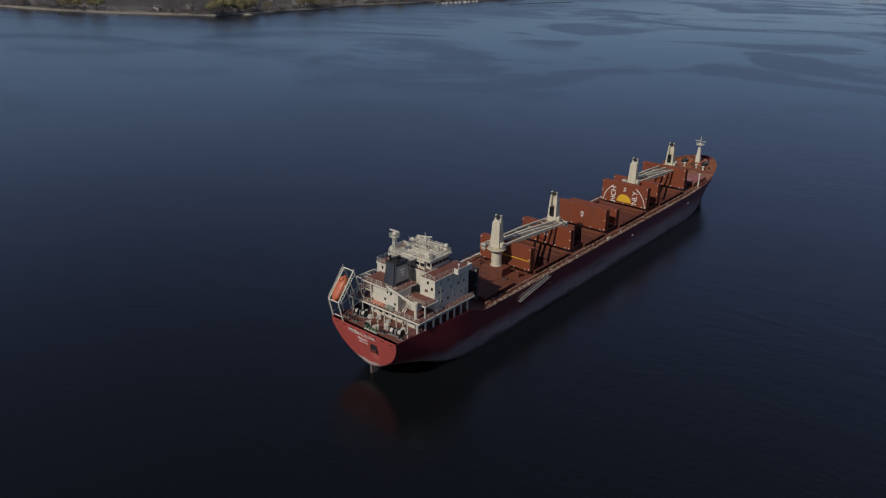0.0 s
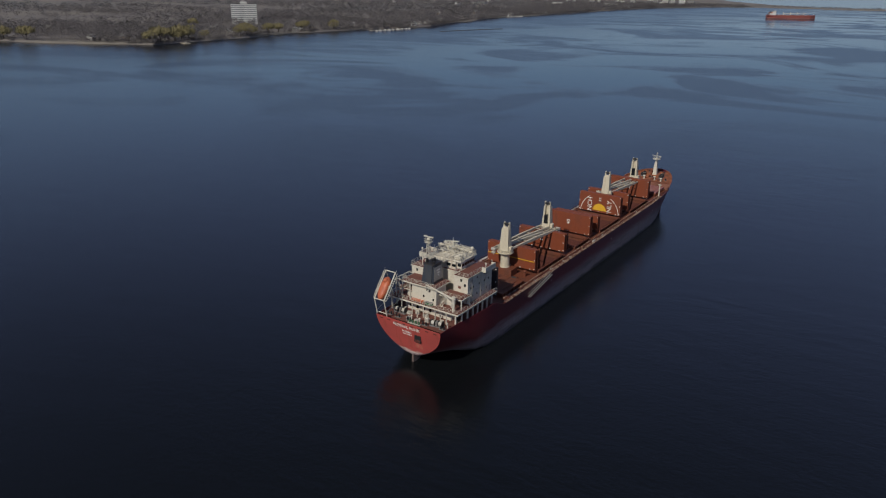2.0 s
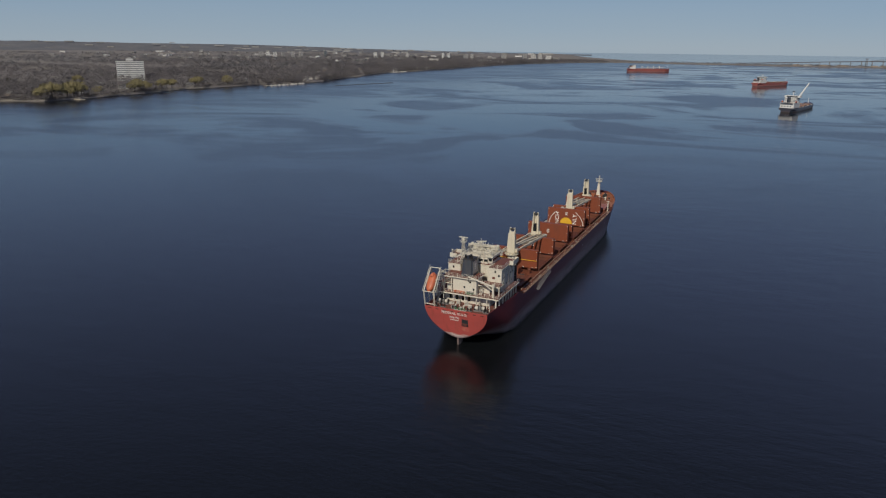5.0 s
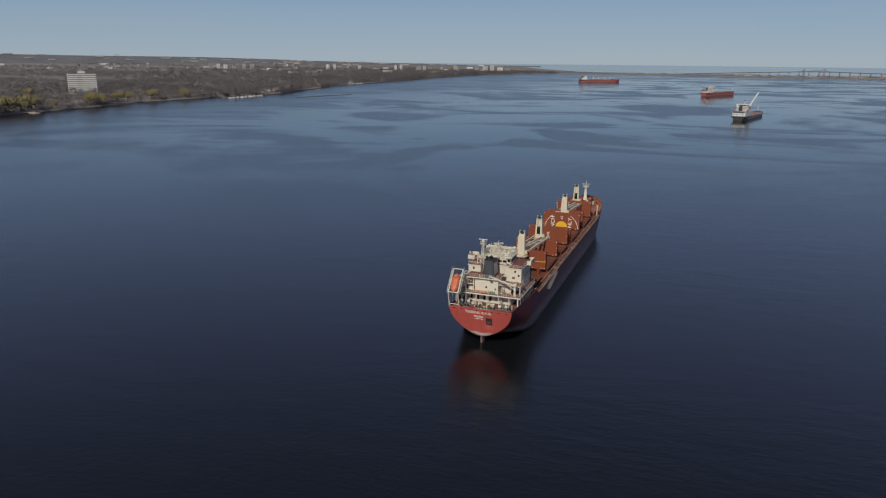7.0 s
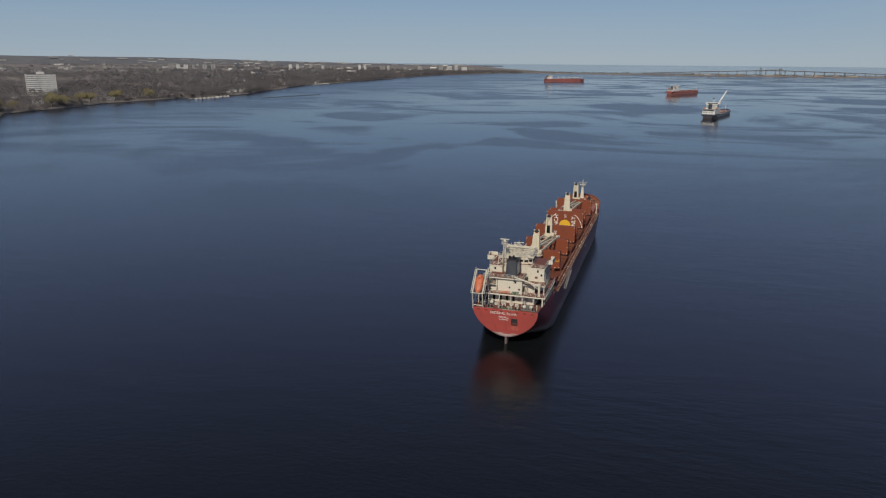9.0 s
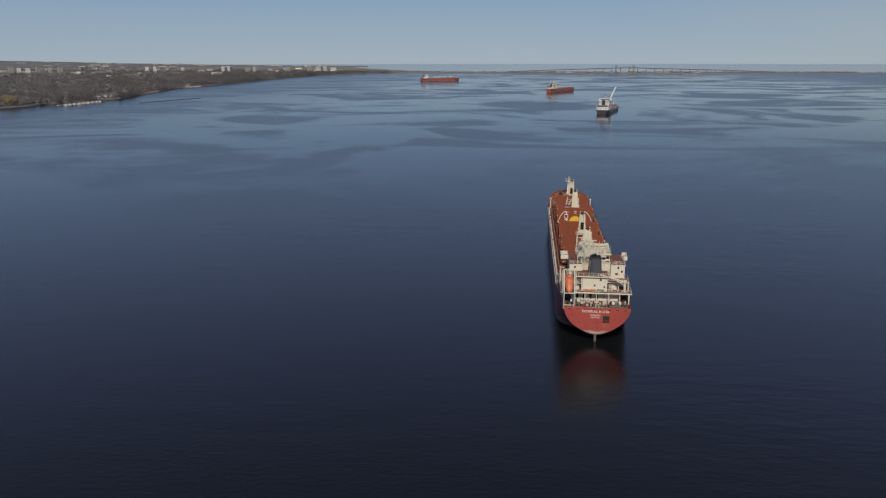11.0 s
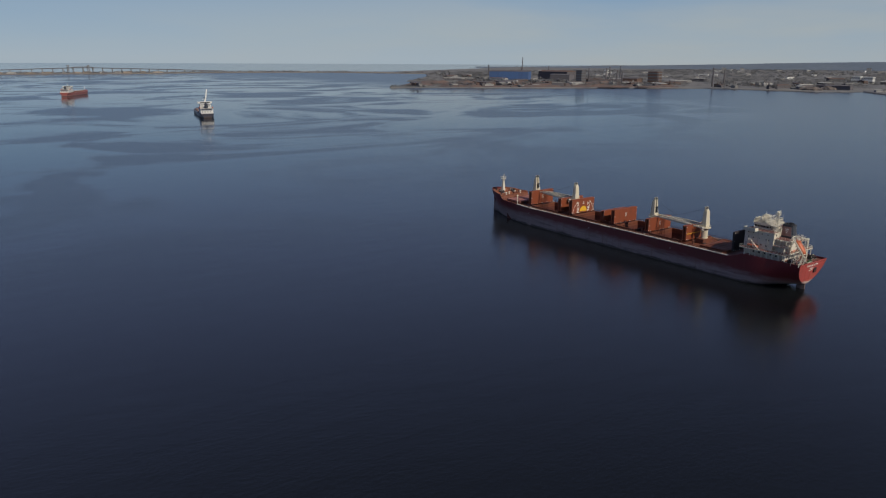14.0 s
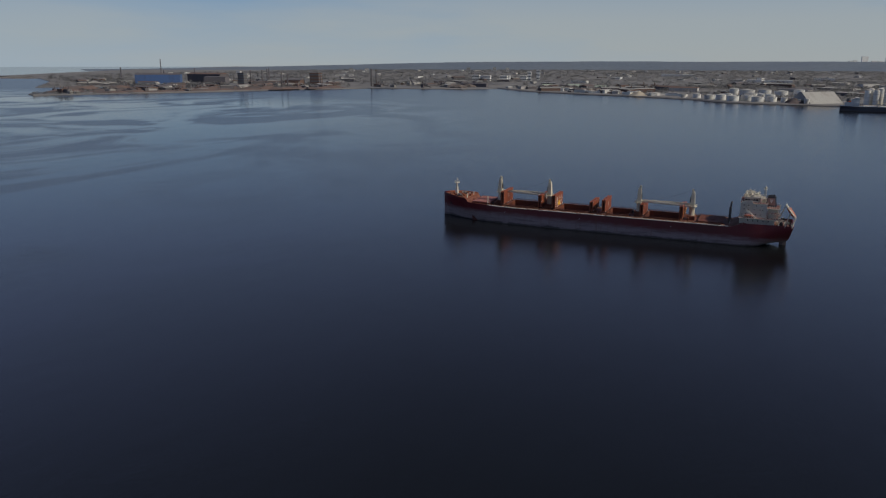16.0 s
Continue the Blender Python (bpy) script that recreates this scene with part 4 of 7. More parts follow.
box(bm, -5.5, -2.5, 14.8, 15.2, 30.8, 31.1, 0.06)
part("radar_scanner", bm, M["white"], aft_mast)
bm = bmesh.new()
rail(bm, [(-4.9, 14.2, 29.5), (-3.1, 14.2, 29.5), (-3.1, 15.8, 29.5), (-4.9, 15.8, 29.5), (-4.9, 14.2, 29.5)], 0.9, 0.9, 0.05, 2)
box(bm, -4.9, -3.1, 14.2, 15.8, 29.4, 29.52)
part("mast_platform", bm, M["white"], aft_mast)
for x, y, r in ((4.3, 24.0, 0.55), (4.2, 17.8, 0.35), (-4.6, 24.2, 0.5), (2.6, 22.7, 0.3), (-2.4, 24.2, 0.55), (-4.4, 21.6, 0.6)):
    bm = bmesh.new()
    bar(bm, (x, y, TOP), (x, y, TOP + 1.2), 0.12, n=6)
    ball(bm, (x, y, TOP + 1.2 + r * 0.8), r, n=12)
    part("aerial_dome", bm, M["white"], monkey, smooth=True)
for x, y, z in ((3.6, 20.0, 28.8), (-2.6, 21.0, 28.2), (4.6, 17.8, 28.0), (-4.9, 18.8, 27.6)):
    bm = bmesh.new()
    bar(bm, (x, y, TOP), (x + 0.3, y, z), 0.045, 0.03, 4)
    part("whip_aerial", bm, M["white"], monkey)
bm = bmesh.new()
for y in (18.4, 19.8, 22.4, 23.8):
    bar(bm, (-4.6, y, TOP + 1.5), (4.6, y, TOP + 1.5), 0.07, n=4)
for x in (-4.6, -1.5, 1.6, 4.6):
    bar(bm, (x, 18.4, TOP + 1.5), (x, 23.8, TOP + 1.5), 0.07, n=4)
    for y in (18.4, 23.8):
        bar(bm, (x, y, TOP), (x, y, TOP + 1.5), 0.07, n=4)
part("aerial_frame", bm, M["white"], monkey)
for x, y, w, d, h in ((-1.2, 22.4, 1.6, 1.2, 1.3), (3.2, 19.0, 1.4, 1.6, 0.9), (-3.4, 21.0, 1.2, 1.2, 1.0)):
    block("locker", x - w / 2, x + w / 2, y - d / 2, y + d / 2, TOP, TOP + h, parent=monkey)

for y, z, x0, x1 in ((17.6, TOP + 1.0, -2.0, 4.8), (20.6, TOP + 2.1, -4.6, 4.6), (22.4, TOP + 1.9, -4.0, 4.2), (23.6, TOP + 1.7, -4.8, 4.8)):
    bm = bmesh.new()
    for q in (0, 0.7):
        bar(bm, (x0, y + q, z), (x1, y + q, z), 0.07, n=4)
    n = 6
    for i in range(n + 1):
        x = x0 + (x1 - x0) * i / n
        bar(bm, (x, y, z), (x, y + 0.7, z), 0.06, n=4)
        if i % 3 == 0:
            bar(bm, (x, y, TOP), (x, y, z + 0.5), 0.07, n=4)
    part("cable_tray", bm, M["white"], monkey)

# open framework carrying a walkway across the after side of the wheelhouse
walkway = slab("aft_walkway", -6.0, 1.2, 14.6, 16.9, ROOF + 0.1, ship, 0.18, False, "pale walkway on an open framework behind the wheelhouse")
rails([(-5.9, 16.8, ROOF + 0.1), (-5.9, 14.7, ROOF + 0.1), (1.1, 14.7, ROOF + 0.1), (1.1, 16.8, ROOF + 0.1)], walkway, gap=0.9)
posts = (-5.8, -3.5, -1.3, 0.9)
for x in posts:
    part("post", box(bmesh.new(), x - 0.09, x + 0.09, 14.7, 14.88, BRIDGE if x < -4 else A_DECK, ROOF - 0.08), M["white"], walkway)
for i, (a, b) in enumerate(zip(posts, posts[1:])):
    for za, zb in ((BRIDGE + 0.1, ROOF - 0.2), (ROOF - 0.2, BRIDGE + 0.1)):
        part("diagonal", bar(bmesh.new(), (a, 14.78, za), (b, 14.78, zb), 0.07, n=5), M["white"], walkway)
# outside stairs, lockers and gear on the gallery deck
for x0, y0, z0, x1, y1, z1 in ((4.6, 8.6, A_DECK, 4.6, 11.4, B_DECK),):
    bm = bmesh.new()
    for s in (-0.4, 0.4):
        bar(bm, (x0 + s, y0, z0), (x1 + s, y1, z1), 0.09, n=4)
        bar(bm, (x0 + s, y0, z0 + 0.9), (x1 + s, y1, z1 + 0.9), 0.05, n=4)
    for i in range(12):
        k = (i + 0.5) / 12
        box(bm, x0 - 0.4, x0 + 0.4, y0 + (y1 - y0) * k - 0.1, y0 + (y1 - y0) * k + 0.1, z0 + (z1 - z0) * k - 0.03, z0 + (z1 - z0) * k + 0.03)
    part("stair", bm, M["white"], ship)
raft = thing("stowed_raft_cover", (-1.4, 7.4, A_DECK), "orange canvas roll lying on the gallery deck", "raft")
bm = bmesh.new()
bar(bm, (-4.0, 7.5, A_DECK + 0.45), (-0.2, 7.5, A_DECK + 0.45), 0.42, n=10)
part("roll", bm, M["orange"], raft)
box_green = thing("deck_locker", (1.4, 7.5, A_DECK), "low green steel locker on the gallery deck", "locker")
bm = bmesh.new()
box(bm, 0.4, 2.6, 7.1, 7.9, A_DECK, A_DECK + 0.8, 0.06)
part("body", bm, M["green"], box_green)
bm = bmesh.new()
box(bm, 0.35, 2.65, 7.05, 7.95, A_DECK + 0.8, A_DECK + 0.9, 0.03)
part("lid", bm, M["grey"], box_green)

# rescue boat under its davit beside the port side of the tower
bm = bmesh.new()
for y in (18.0, 19.0):
    bar(bm, (-10.8, y, A_DECK), (-10.8, y + 4.2, 18.8), 0.16, n=5)
bar(bm, (-10.8, 22.2, 18.8), (-9.6, 22.6, 18.6), 0.12, n=5)
bar(bm, (-10.8, 23.2, 18.8), (-10.8, 22.2, 18.8), 0.12, n=5)
part("davit", bm, M["white"], ship, "white davit arms leaning over a small boat")
rescue = thing("rescue_boat", (-9.6, 21.6, A_DECK), "small dull orange rescue boat on the gallery deck", "boat")
bm = bmesh.new()
rings = []
for i in range(9):
    u = -1 + i / 4
    full = max(0.12, 1 - abs(u) ** 2.6) ** 0.6 if u > 0 else max(0.5, 1 - abs(u) ** 3 * 0.4)
    rings.append([bm.verts.new((-9.6 + 0.95 * full * c, 21.6 + 2.3 * u, A_DECK + 0.3 + z * (0.8 + 0.2 * full))) for c, z in ((-1, 1.1), (-0.95, 0.6), (-0.4, 0.0), (0.4, 0.0), (0.95, 0.6), (1, 1.1), (0.7, 1.2), (-0.7, 1.2))])
for r0, r1 in zip(rings, rings[1:]):
    for k in range(8):
        bm.faces.new((r0[k], r0[(k + 1) % 8], r1[(k + 1) % 8], r1[k]))
bm.faces.new(rings[0][::-1])
bm.faces.new(rings[-1])
bmesh.ops.recalc_face_normals(bm, faces=bm.faces)
part("hull", bm, M["orange"], rescue)
bm = bmesh.new()
for y in (20.2, 22.8):
    box(bm, -10.3, -8.9, y - 0.1, y + 0.1, A_DECK + 0.02, A_DECK + 0.45)
part("cradle", bm, M["white"], rescue)
part("engine", box(bmesh.new(), -9.9, -9.3, 19.3, 19.9, A_DECK + 1.3, A_DECK + 1.9, 0.1), M["black"], rescue)

# provision crane
bm = bmesh.new()
bar(bm, (9.0, 8.0, A_DECK), (9.0, 8.0, 18.6), 0.38, n=12)
bar(bm, (9.0, 8.0, 18.4), (9.0, 8.0, 19.1), 0.55, n=12)
pc = part("provision_crane", bm, M["white"], ship, "white provision crane with a raised boom")
bm = bmesh.new()
bar(bm, (9.0, 7.8, 18.5), (1.0, 7.0, 20.9), 0.3, 0.18, 6)
bar(bm, (9.0, 7.8, 17.2), (6.0, 7.5, 19.2), 0.14, n=6)
part("boom", bm, M["white"], pc)
bm = bmesh.new()
bar(bm, (1.2, 7.0, 20.8), (1.2, 7.0, 19.6), 0.05, n=4)
ball(bm, (1.2, 7.0, 19.5), 0.22)
part("hook", bm, M["black"], pc)

# free-fall lifeboat and its launching frame on the port quarter
bm = bmesh.new()
TOPF, BOTF = (4.6, 23.1), (-0.4, 16.8)
for x in (-10.5, -7.3):
    bar(bm, (x, TOPF[0], TOPF[1]), (x, BOTF[0], BOTF[1]), 0.2, n=4)
    bar(bm, (x, BOTF[0], BOTF[1]), (x, 0.9, POOP), 0.2, n=4)
    bar(bm, (x, TOPF[0], TOPF[1]), (x, 7.6, A_DECK), 0.18, n=4)
    bar(bm, (x, 2.1, 19.9), (x, 4.2, POOP), 0.15, n=4)
    bar(bm, (x, 6.6, A_DECK - 0.1), (x, 0.7, 13.2), 0.12, n=4)
for k in (0.0, 0.5, 1.0):
    y, z = TOPF[0] + (BOTF[0] - TOPF[0]) * k, TOPF[1] + (BOTF[1] - TOPF[1]) * k
    bar(bm, (-10.5, y, z), (-7.3, y, z), 0.16, n=4)
bar(bm, (-10.5, 1.1, 12.4), (-7.3, 1.1, 12.4), 0.15, n=4)
frame_lb = part("launching_frame", bm, M["white"], ship, "white sloping launching frame")
for s, x in ((1, -7.0), (-1, -10.8)):
    bm = bmesh.new()
    for i in range(12):
        k = i / 12
        box(bm, x - 0.3, x + 0.3, -0.2 + 4.6 * k, 0.05 + 4.6 * k, 16.75 + 5.8 * k, 16.81 + 5.8 * k)
    bar(bm, (x - 0.3, -0.2, 16.7), (x - 0.3, 4.7, 22.9), 0.06, n=4)
    bar(bm, (x + 0.3, -0.2, 16.7), (x + 0.3, 4.7, 22.9), 0.06, n=4)
    bar(bm, (x, -0.2, 17.6), (x, 4.7, 23.8), 0.05, n=4)
    part("frame_ladder", bm, M["white"], frame_lb)
boat = thing("lifeboat", (-8.9, 1.6, 18.4), "enclosed orange free-fall lifeboat on a sloping frame", "lifeboat")
bm = bmesh.new()
rings = []
for i in range(13):         # long enclosed hull, fuller below, with a blunt stern and a sharper bow
    u = -1 + i / 6
    full = (1 - abs(u) ** (3.2 if u > 0 else 2.4)) ** 0.55 if abs(u) < 1 else 0.06
    ring = []
    for k in range(14):
        a = 2 * math.pi * k / 14
        c, d = math.cos(a), math.sin(a)
        ring.append(bm.verts.new((1.30 * full * math.copysign(abs(c) ** 0.7, c), 3.3 * u, 0.98 * (0.25 + 0.75 * full) * math.copysign(abs(d) ** 0.8, d))))
    rings.append(ring)
for r0, r1 in zip(rings, rings[1:]):
    for k in range(14):
        bm.faces.new((r0[k], r0[(k + 1) % 14], r1[(k + 1) % 14], r1[k]))
bm.faces.new(rings[0][::-1])
bm.faces.new(rings[-1])
bmesh.ops.recalc_face_normals(bm, faces=bm.faces)
tilt = Matrix.Translation((-8.9, 1.8, 19.2)) @ pose(0, 0, 0, 51.6, 0, 0)
bm.transform(tilt)
part("boat_hull", bm, M["orange"], boat, smooth=True)
bm = bmesh.new()
box(bm, -0.55, 0.55, 1.5, 2.6, 0.6, 1.2, 0.2)
bm.transform(tilt)
part("cockpit", bm, M["orange"], boat)
bm = bmesh.new()
box(bm, -0.42, 0.42, 1.45, 1.5, 0.92, 1.12)
bm.transform(tilt)
part("window", bm, M["glass"], boat)

# mooring winches, bollards and rope on the poop
def winch(x, y, z, turn=0, drums=2):
    m = Matrix.Translation((x, y, z)) @ pose(0, 0, 0, 0, 0, turn)
    w = thing("mooring_winch", (x, y, z), "mooring winch with pale rope on dark drums", "winch", "mooring winches")
    bm = bmesh.new()
    box(bm, -1.9, 1.9, -0.7, 0.7, 0, 0.25)
    box(bm, -0.35, 0.35, -0.5, 0.6, 0.25, 1.5, 0.1)
    bm.transform(m)
    part("bed", bm, M["grey"], w)
    for s in (-1, 1)[:drums]:
        bm = bmesh.new()
        bar(bm, (s * 0.55, 0, 0.95), (s * 1.55, 0, 0.95), 0.55, n=12)
        bm.transform(m)
        d = part("drum", bm, M["rope"], w)
        for q in (0.5, 1.6):
            bm = bmesh.new()
            bar(bm, (s * q - 0.06, 0, 0.95), (s * q + 0.06, 0, 0.95), 0.85, n=14)
            bm.transform(m)
            part("flange", bm, M["black"], d)
    return w


for x, y, turn in ((6.2, 4.6, 8), (-6.6, 6.0, 0)):
    winch(x, y, POOP, turn)


def bollard(x, y, z, turn=0):
    b = thing("bollard", (x, y, z), "pair of dark steel mooring bollards on deck", "bollard", "bollards on deck")
    m = Matrix.Translation((x, y, z)) @ pose(0, 0, 0, 0, 0, turn)
    bm = bmesh.new()
    box(bm, -0.9, 0.9, -0.35, 0.35, 0, 0.12)
    bm.transform(m)
    part("base", bm, M["grey"], b)
    for s in (-0.5, 0.5):
        bm = bmesh.new()
        bar(bm, (s, 0, 0.12), (s, 0, 0.85), 0.22, n=10)
        bar(bm, (s, 0, 0.8), (s, 0, 0.92), 0.28, n=10)
        bm.transform(m)
        part("post", bm, M["black"], b)


for x, y, turn in ((-8.4, 3.4, 0), (-5.5, 3.2, 0), (-1.8, 3.2, 0), (3.2, 3.2, 0), (8.4, 3.8, 0), (-9.3, 8.5, 90), (9.4, 9.5, 90)):
    bollard(x, y, POOP, turn)
for x, y in ((-2.6, 4.2), (0.2, 3.9)):
    hp = thing("hose_reel", (x, y, POOP), "small pale deck hatch and vent on the poop", "vent")
    bm = bmesh.new()
    box(bm, x - 0.6, x + 0.6, y - 0.5, y + 0.5, POOP, POOP + 0.6, 0.08)
    part("hatch", bm, M["stone_grey"], hp)
    bm = bmesh.new()
    bar(bm, (x + 0.9, y, POOP), (x + 0.9, y, POOP + 1.0), 0.15, n=8)
    ball(bm, (x + 0.9, y, POOP + 1.1), 0.3, 1, 1, 0.6)
    part("vent_cowl", bm, M["white"], hp)
roller = thing("roller_fairlead", (0.6, 2.2, POOP), "pale green roller fairlead frame by the stern bulwark", "fairlead")
part("bed", box(bmesh.new(), -1.4, 2.6, 1.9, 2.6, POOP, POOP + 0.3, 0.05), M["stone_grey"], roller)
for x in (-0.9, 0.1, 1.1, 2.1):
    part("roller", bar(bmesh.new(), (x, 2.25, POOP + 0.3), (x, 2.25, POOP + 0.95), 0.26, n=10), M["green"], roller)
rnd = random.Random(11)
for i in range(12):         # coils, lockers and pipes crowd the mooring deck
    x, y = -9.0 + 18.0 * i / 11 + rnd.uniform(-0.5, 0.5), rnd.uniform(5.0, 8.6)
    kind = i % 3
    if kind == 0:
        t = thing("rope_coil", (x, y, POOP), "coil of pale mooring rope lying on the poop deck", "rope", "rope coils on the poop")
        for k in range(3):
            bm = bmesh.new()
            bar(bm, (x, y, POOP + 0.2 * k), (x, y, POOP + 0.2 * k + 0.18), 0.75 - 0.08 * k, n=12)
            part("turn", bm, M["rope"], t)
    elif kind == 1:
        t = thing("deck_locker", (x, y, POOP), "white steel locker on the poop deck", "locker", "lockers on the poop")
        part("body", box(bmesh.new(), x - 0.6, x + 0.6, y - 0.35, y + 0.35, POOP, POOP + 1.3, 0.05), M["white"], t)
        part("door", box(bmesh.new(), x - 0.45, x + 0.45, y - 0.39, y - 0.35, POOP + 0.15, POOP + 1.15), M["stone_grey"], t)
    else:
        t = thing("vent_post", (x, y, POOP), "white gooseneck vent on the poop deck", "vent", "vents on the poop")
        bm = bmesh.new()
        bar(bm, (x, y, POOP), (x, y, POOP + 1.5), 0.16, n=8)
        bar(bm, (x, y, POOP + 1.5), (x, y - 0.5, POOP + 1.35), 0.18, 0.22, 8)
        part("pipe", bm, M["white"], t)

# forecastle: foremast, windlasses, bollards, bulwark stays
FC = deck_z(190)
bm = bmesh.new()
lo = [(-0.95, 190.2), (0.95, 190.2), (0.95, 191.9), (-0.95, 191.9)]
a = [bm.verts.new((x, y, FC)) for x, y in lo]
b = [bm.verts.new((x * 0.4, 191.0 + (y - 191.0) * 0.4, 21.2)) for x, y in lo]
for i in range(4):
    j = (i + 1) % 4
    bm.faces.new((a[i], a[j], b[j], b[i]))
bm.faces.new(b)
bar(bm, (0, 191, 21.1), (0, 191, 23.9), 0.16, 0.09, 6)
fm = part("foremast", bm, M["white"], ship, "white foremast with a round platform")
bm = bmesh.new()
bar(bm, (0, 191, 20.6), (0, 191, 20.75), 1.7, n=16)
rail(bm, [(1.6 * math.cos(t * math.pi / 5), 191 + 1.6 * math.sin(t * math.pi / 5), 20.75) for t in range(11)], 0.9, 1.2, 0.05, 2)
bar(bm, (-2.2, 191, 22.1), (2.2, 191, 22.1), 0.09, n=5)
part("mast_platform", bm, M["white"], fm)
bm = bmesh.new()
for z in (22.6, 23.3):
    ball(bm, (0.3, 190.7, z), 0.25)
part("mast_lamp", bm, M["stone_grey"], fm)
winch(-4.2, 187.5, deck_z(187.5), 90)
winch(4.2, 187.5, deck_z(187.5), 90)
for x, y, turn in ((-7.2, 184.5, 60), (7.2, 184.5, -60), (-3.0, 194.0, 30), (3.0, 194.0, -30), (0, 186.0, 0)):
    bollard(x, y, deck_z(y), turn)
for side in (-1, 1):
    for i in range(9):
        y = 181.5 + 1.6 * i
        x = half_breadth(y, top_z(y)) - 0.25
        bm = bmesh.new()
        poly(bm, [(side * x, y, deck_z(y)), (side * (x - 0.7), y, deck_z(y)), (side * x, y, top_z(y) - 0.1)])
        g = bmesh.ops.extrude_face_region(bm, geom=bm.faces[:])
        bmesh.ops.translate(bm, verts=[v for v in g["geom"] if isinstance(v, bmesh.types.BMVert)], vec=(0, 0.08, 0))
        part("bulwark_stay", bm, M["rust"], ship)
for side in (-1, 1):        # rusty inner face and cap rail of the bow bulwark
    bm = bmesh.new()
    prev = None
    for i in range(19):
        y = 180.8 + 16.4 * i / 18
        x = max(0.1, half_breadth(y, top_z(y)) - 0.26)
        row = [bm.verts.new((side * x, y, deck_z(y))), bm.verts.new((side * x, y, top_z(y) + 0.06)), bm.verts.new((side * (x + 0.34), y, top_z(y) + 0.06))]
        if prev:
            for k in (0, 1):
                bm.faces.new((prev[k], row[k], row[k + 1], prev[k + 1]))
        prev = row
    bmesh.ops.recalc_face_normals(bm, faces=bm.faces)
    lining = part("bulwark_lining", bm, M["rust"], ship)
    th = lining.modifiers.new("plate", "SOLIDIFY")
    th.thickness, th.offset = 0.04, 0.0
for x, y in ((-2.2, 183.0), (2.4, 183.4), (-5.6, 181.8), (5.8, 182.0)):
    bm = bmesh.new()
    bar(bm, (x, y, deck_z(y)), (x, y, deck_z(y) + 1.3), 0.35, n=10)
    ball(bm, (x, y, deck_z(y) + 1.4), 0.6, 1, 1, 0.5)
    part("ventilator", bm, M["white"], ship)

rnd = random.Random(5)
for i in range(14):         # chain stoppers, boxes and pipes on the forecastle
    y = 182.5 + 0.85 * i
    x = rnd.uniform(-0.75, 0.75) * max(0.5, half_breadth(y, deck_z(y)) - 1.5)
    if abs(x) < 1.6 and 189 < y < 193:
        x += 2.4
    bm = bmesh.new()
    w, h = rnd.uniform(0.3, 0.8), rnd.uniform(0.5, 1.4)
    box(bm, x - w, x + w, y - 0.4, y + 0.4, deck_z(y) - 0.05, deck_z(y) + h, 0.08)
    part("deck_fitting", bm, M[rnd.choice(("red", "rust", "tan", "rust"))], ship)

# accommodation ladder slung on the starboard side
lad = part("accommodation_ladder", bar(bmesh.new(), (11.98, 44.5, 7.0), (11.98, 59.0, 9.6), 0.12, n=4), M["stone_grey"], ship, "pale accommodation ladder slung along the hull")
bm = bmesh.new()
bar(bm, (12.6, 44.5, 7.0), (12.6, 59.0, 9.6), 0.12, n=4)
for i in range(24):
    k = (i + 0.5) / 24
    box(bm, 12.5, 12.6, 44.5 + 14.5 * k - 0.15, 44.5 + 14.5 * k + 0.15, 7.0 + 2.6 * k - 0.03, 7.0 + 2.6 * k + 0.03)
for x in (11.98, 12.6):
    bar(bm, (x, 44.5, 8.0), (x, 59.0, 10.6), 0.06, n=4)
part("steps", bm, M["stone_grey"], lad)
for y, z in ((46.0, 7.3), (57.5, 9.4)):
    bm = bmesh.new()
    bar(bm, (11.6, y, 10.4), (12.3, y, 10.9), 0.09, n=5)
    bar(bm, (12.3, y, 10.9), (12.3, y, z), 0.04, n=4)
    part("fall", bm, M["grey"], lad)
# worn gear and lashings lying along the starboard walkway
rnd = random.Random(7)
for side in (-1, 1):
    for i in range(16):
        y = 34 + i * 8.6 + rnd.uniform(-2, 2)
        bm = bmesh.new()
        x = side * rnd.uniform(10.7, 11.2)
        box(bm, x - 0.3, x + 0.3, y, y + rnd.uniform(0.5, 1.6), 9.7, 9.75 + rnd.uniform(0.4, 1.0), 0.06)
        part("deck_fitting", bm, M[rnd.choice(("tan", "stone_grey", "red", "rope"))], ship)

# ---- the far shores ----
from mathutils import geometry

M["land"] = paint("spring_ground", (0.165, 0.150, 0.142), (0.20, 0.182, 0.155), 0.95, 0.004, 0.05, 0.42, 0.6, 1.0, 0.5)
# Distance haze is mixed into the greys of yard, slope and ridge.
M["yard"] = paint("works_yard", (0.125, 0.128, 0.135), (0.17, 0.165, 0.16), 0.95, 0.006, 0.06, 0.42, 0.6, 1.0, 0.5)
M["slope"] = paint("haze_greyed_slope", (0.112, 0.118, 0.130), (0.140, 0.142, 0.148), 1.0, 0.004, 0.03, 0.4, 0.62, 1.0, 0.5)
M["ridge"] = paint("haze_tinted_escarpment", (0.10, 0.13, 0.175), (0.115, 0.145, 0.185), 1.0, 0.002, 0.02, 0.4, 0.65, 1.0, 0.5)
M["wall_pale"] = paint("pale_facade", (0.40, 0.39, 0.375), (0.31, 0.30, 0.28), 0.8, 0.05, 0.5, vary=0.25)
M["wall_white"] = paint("white_facade", (0.62, 0.62, 0.60), (0.48, 0.48, 0.46), 0.7, 0.05, 0.5)
M["wall_tan"] = paint("tan_facade", (0.34, 0.28, 0.22), (0.26, 0.21, 0.17), 0.85, 0.05, 0.5, vary=0.2)
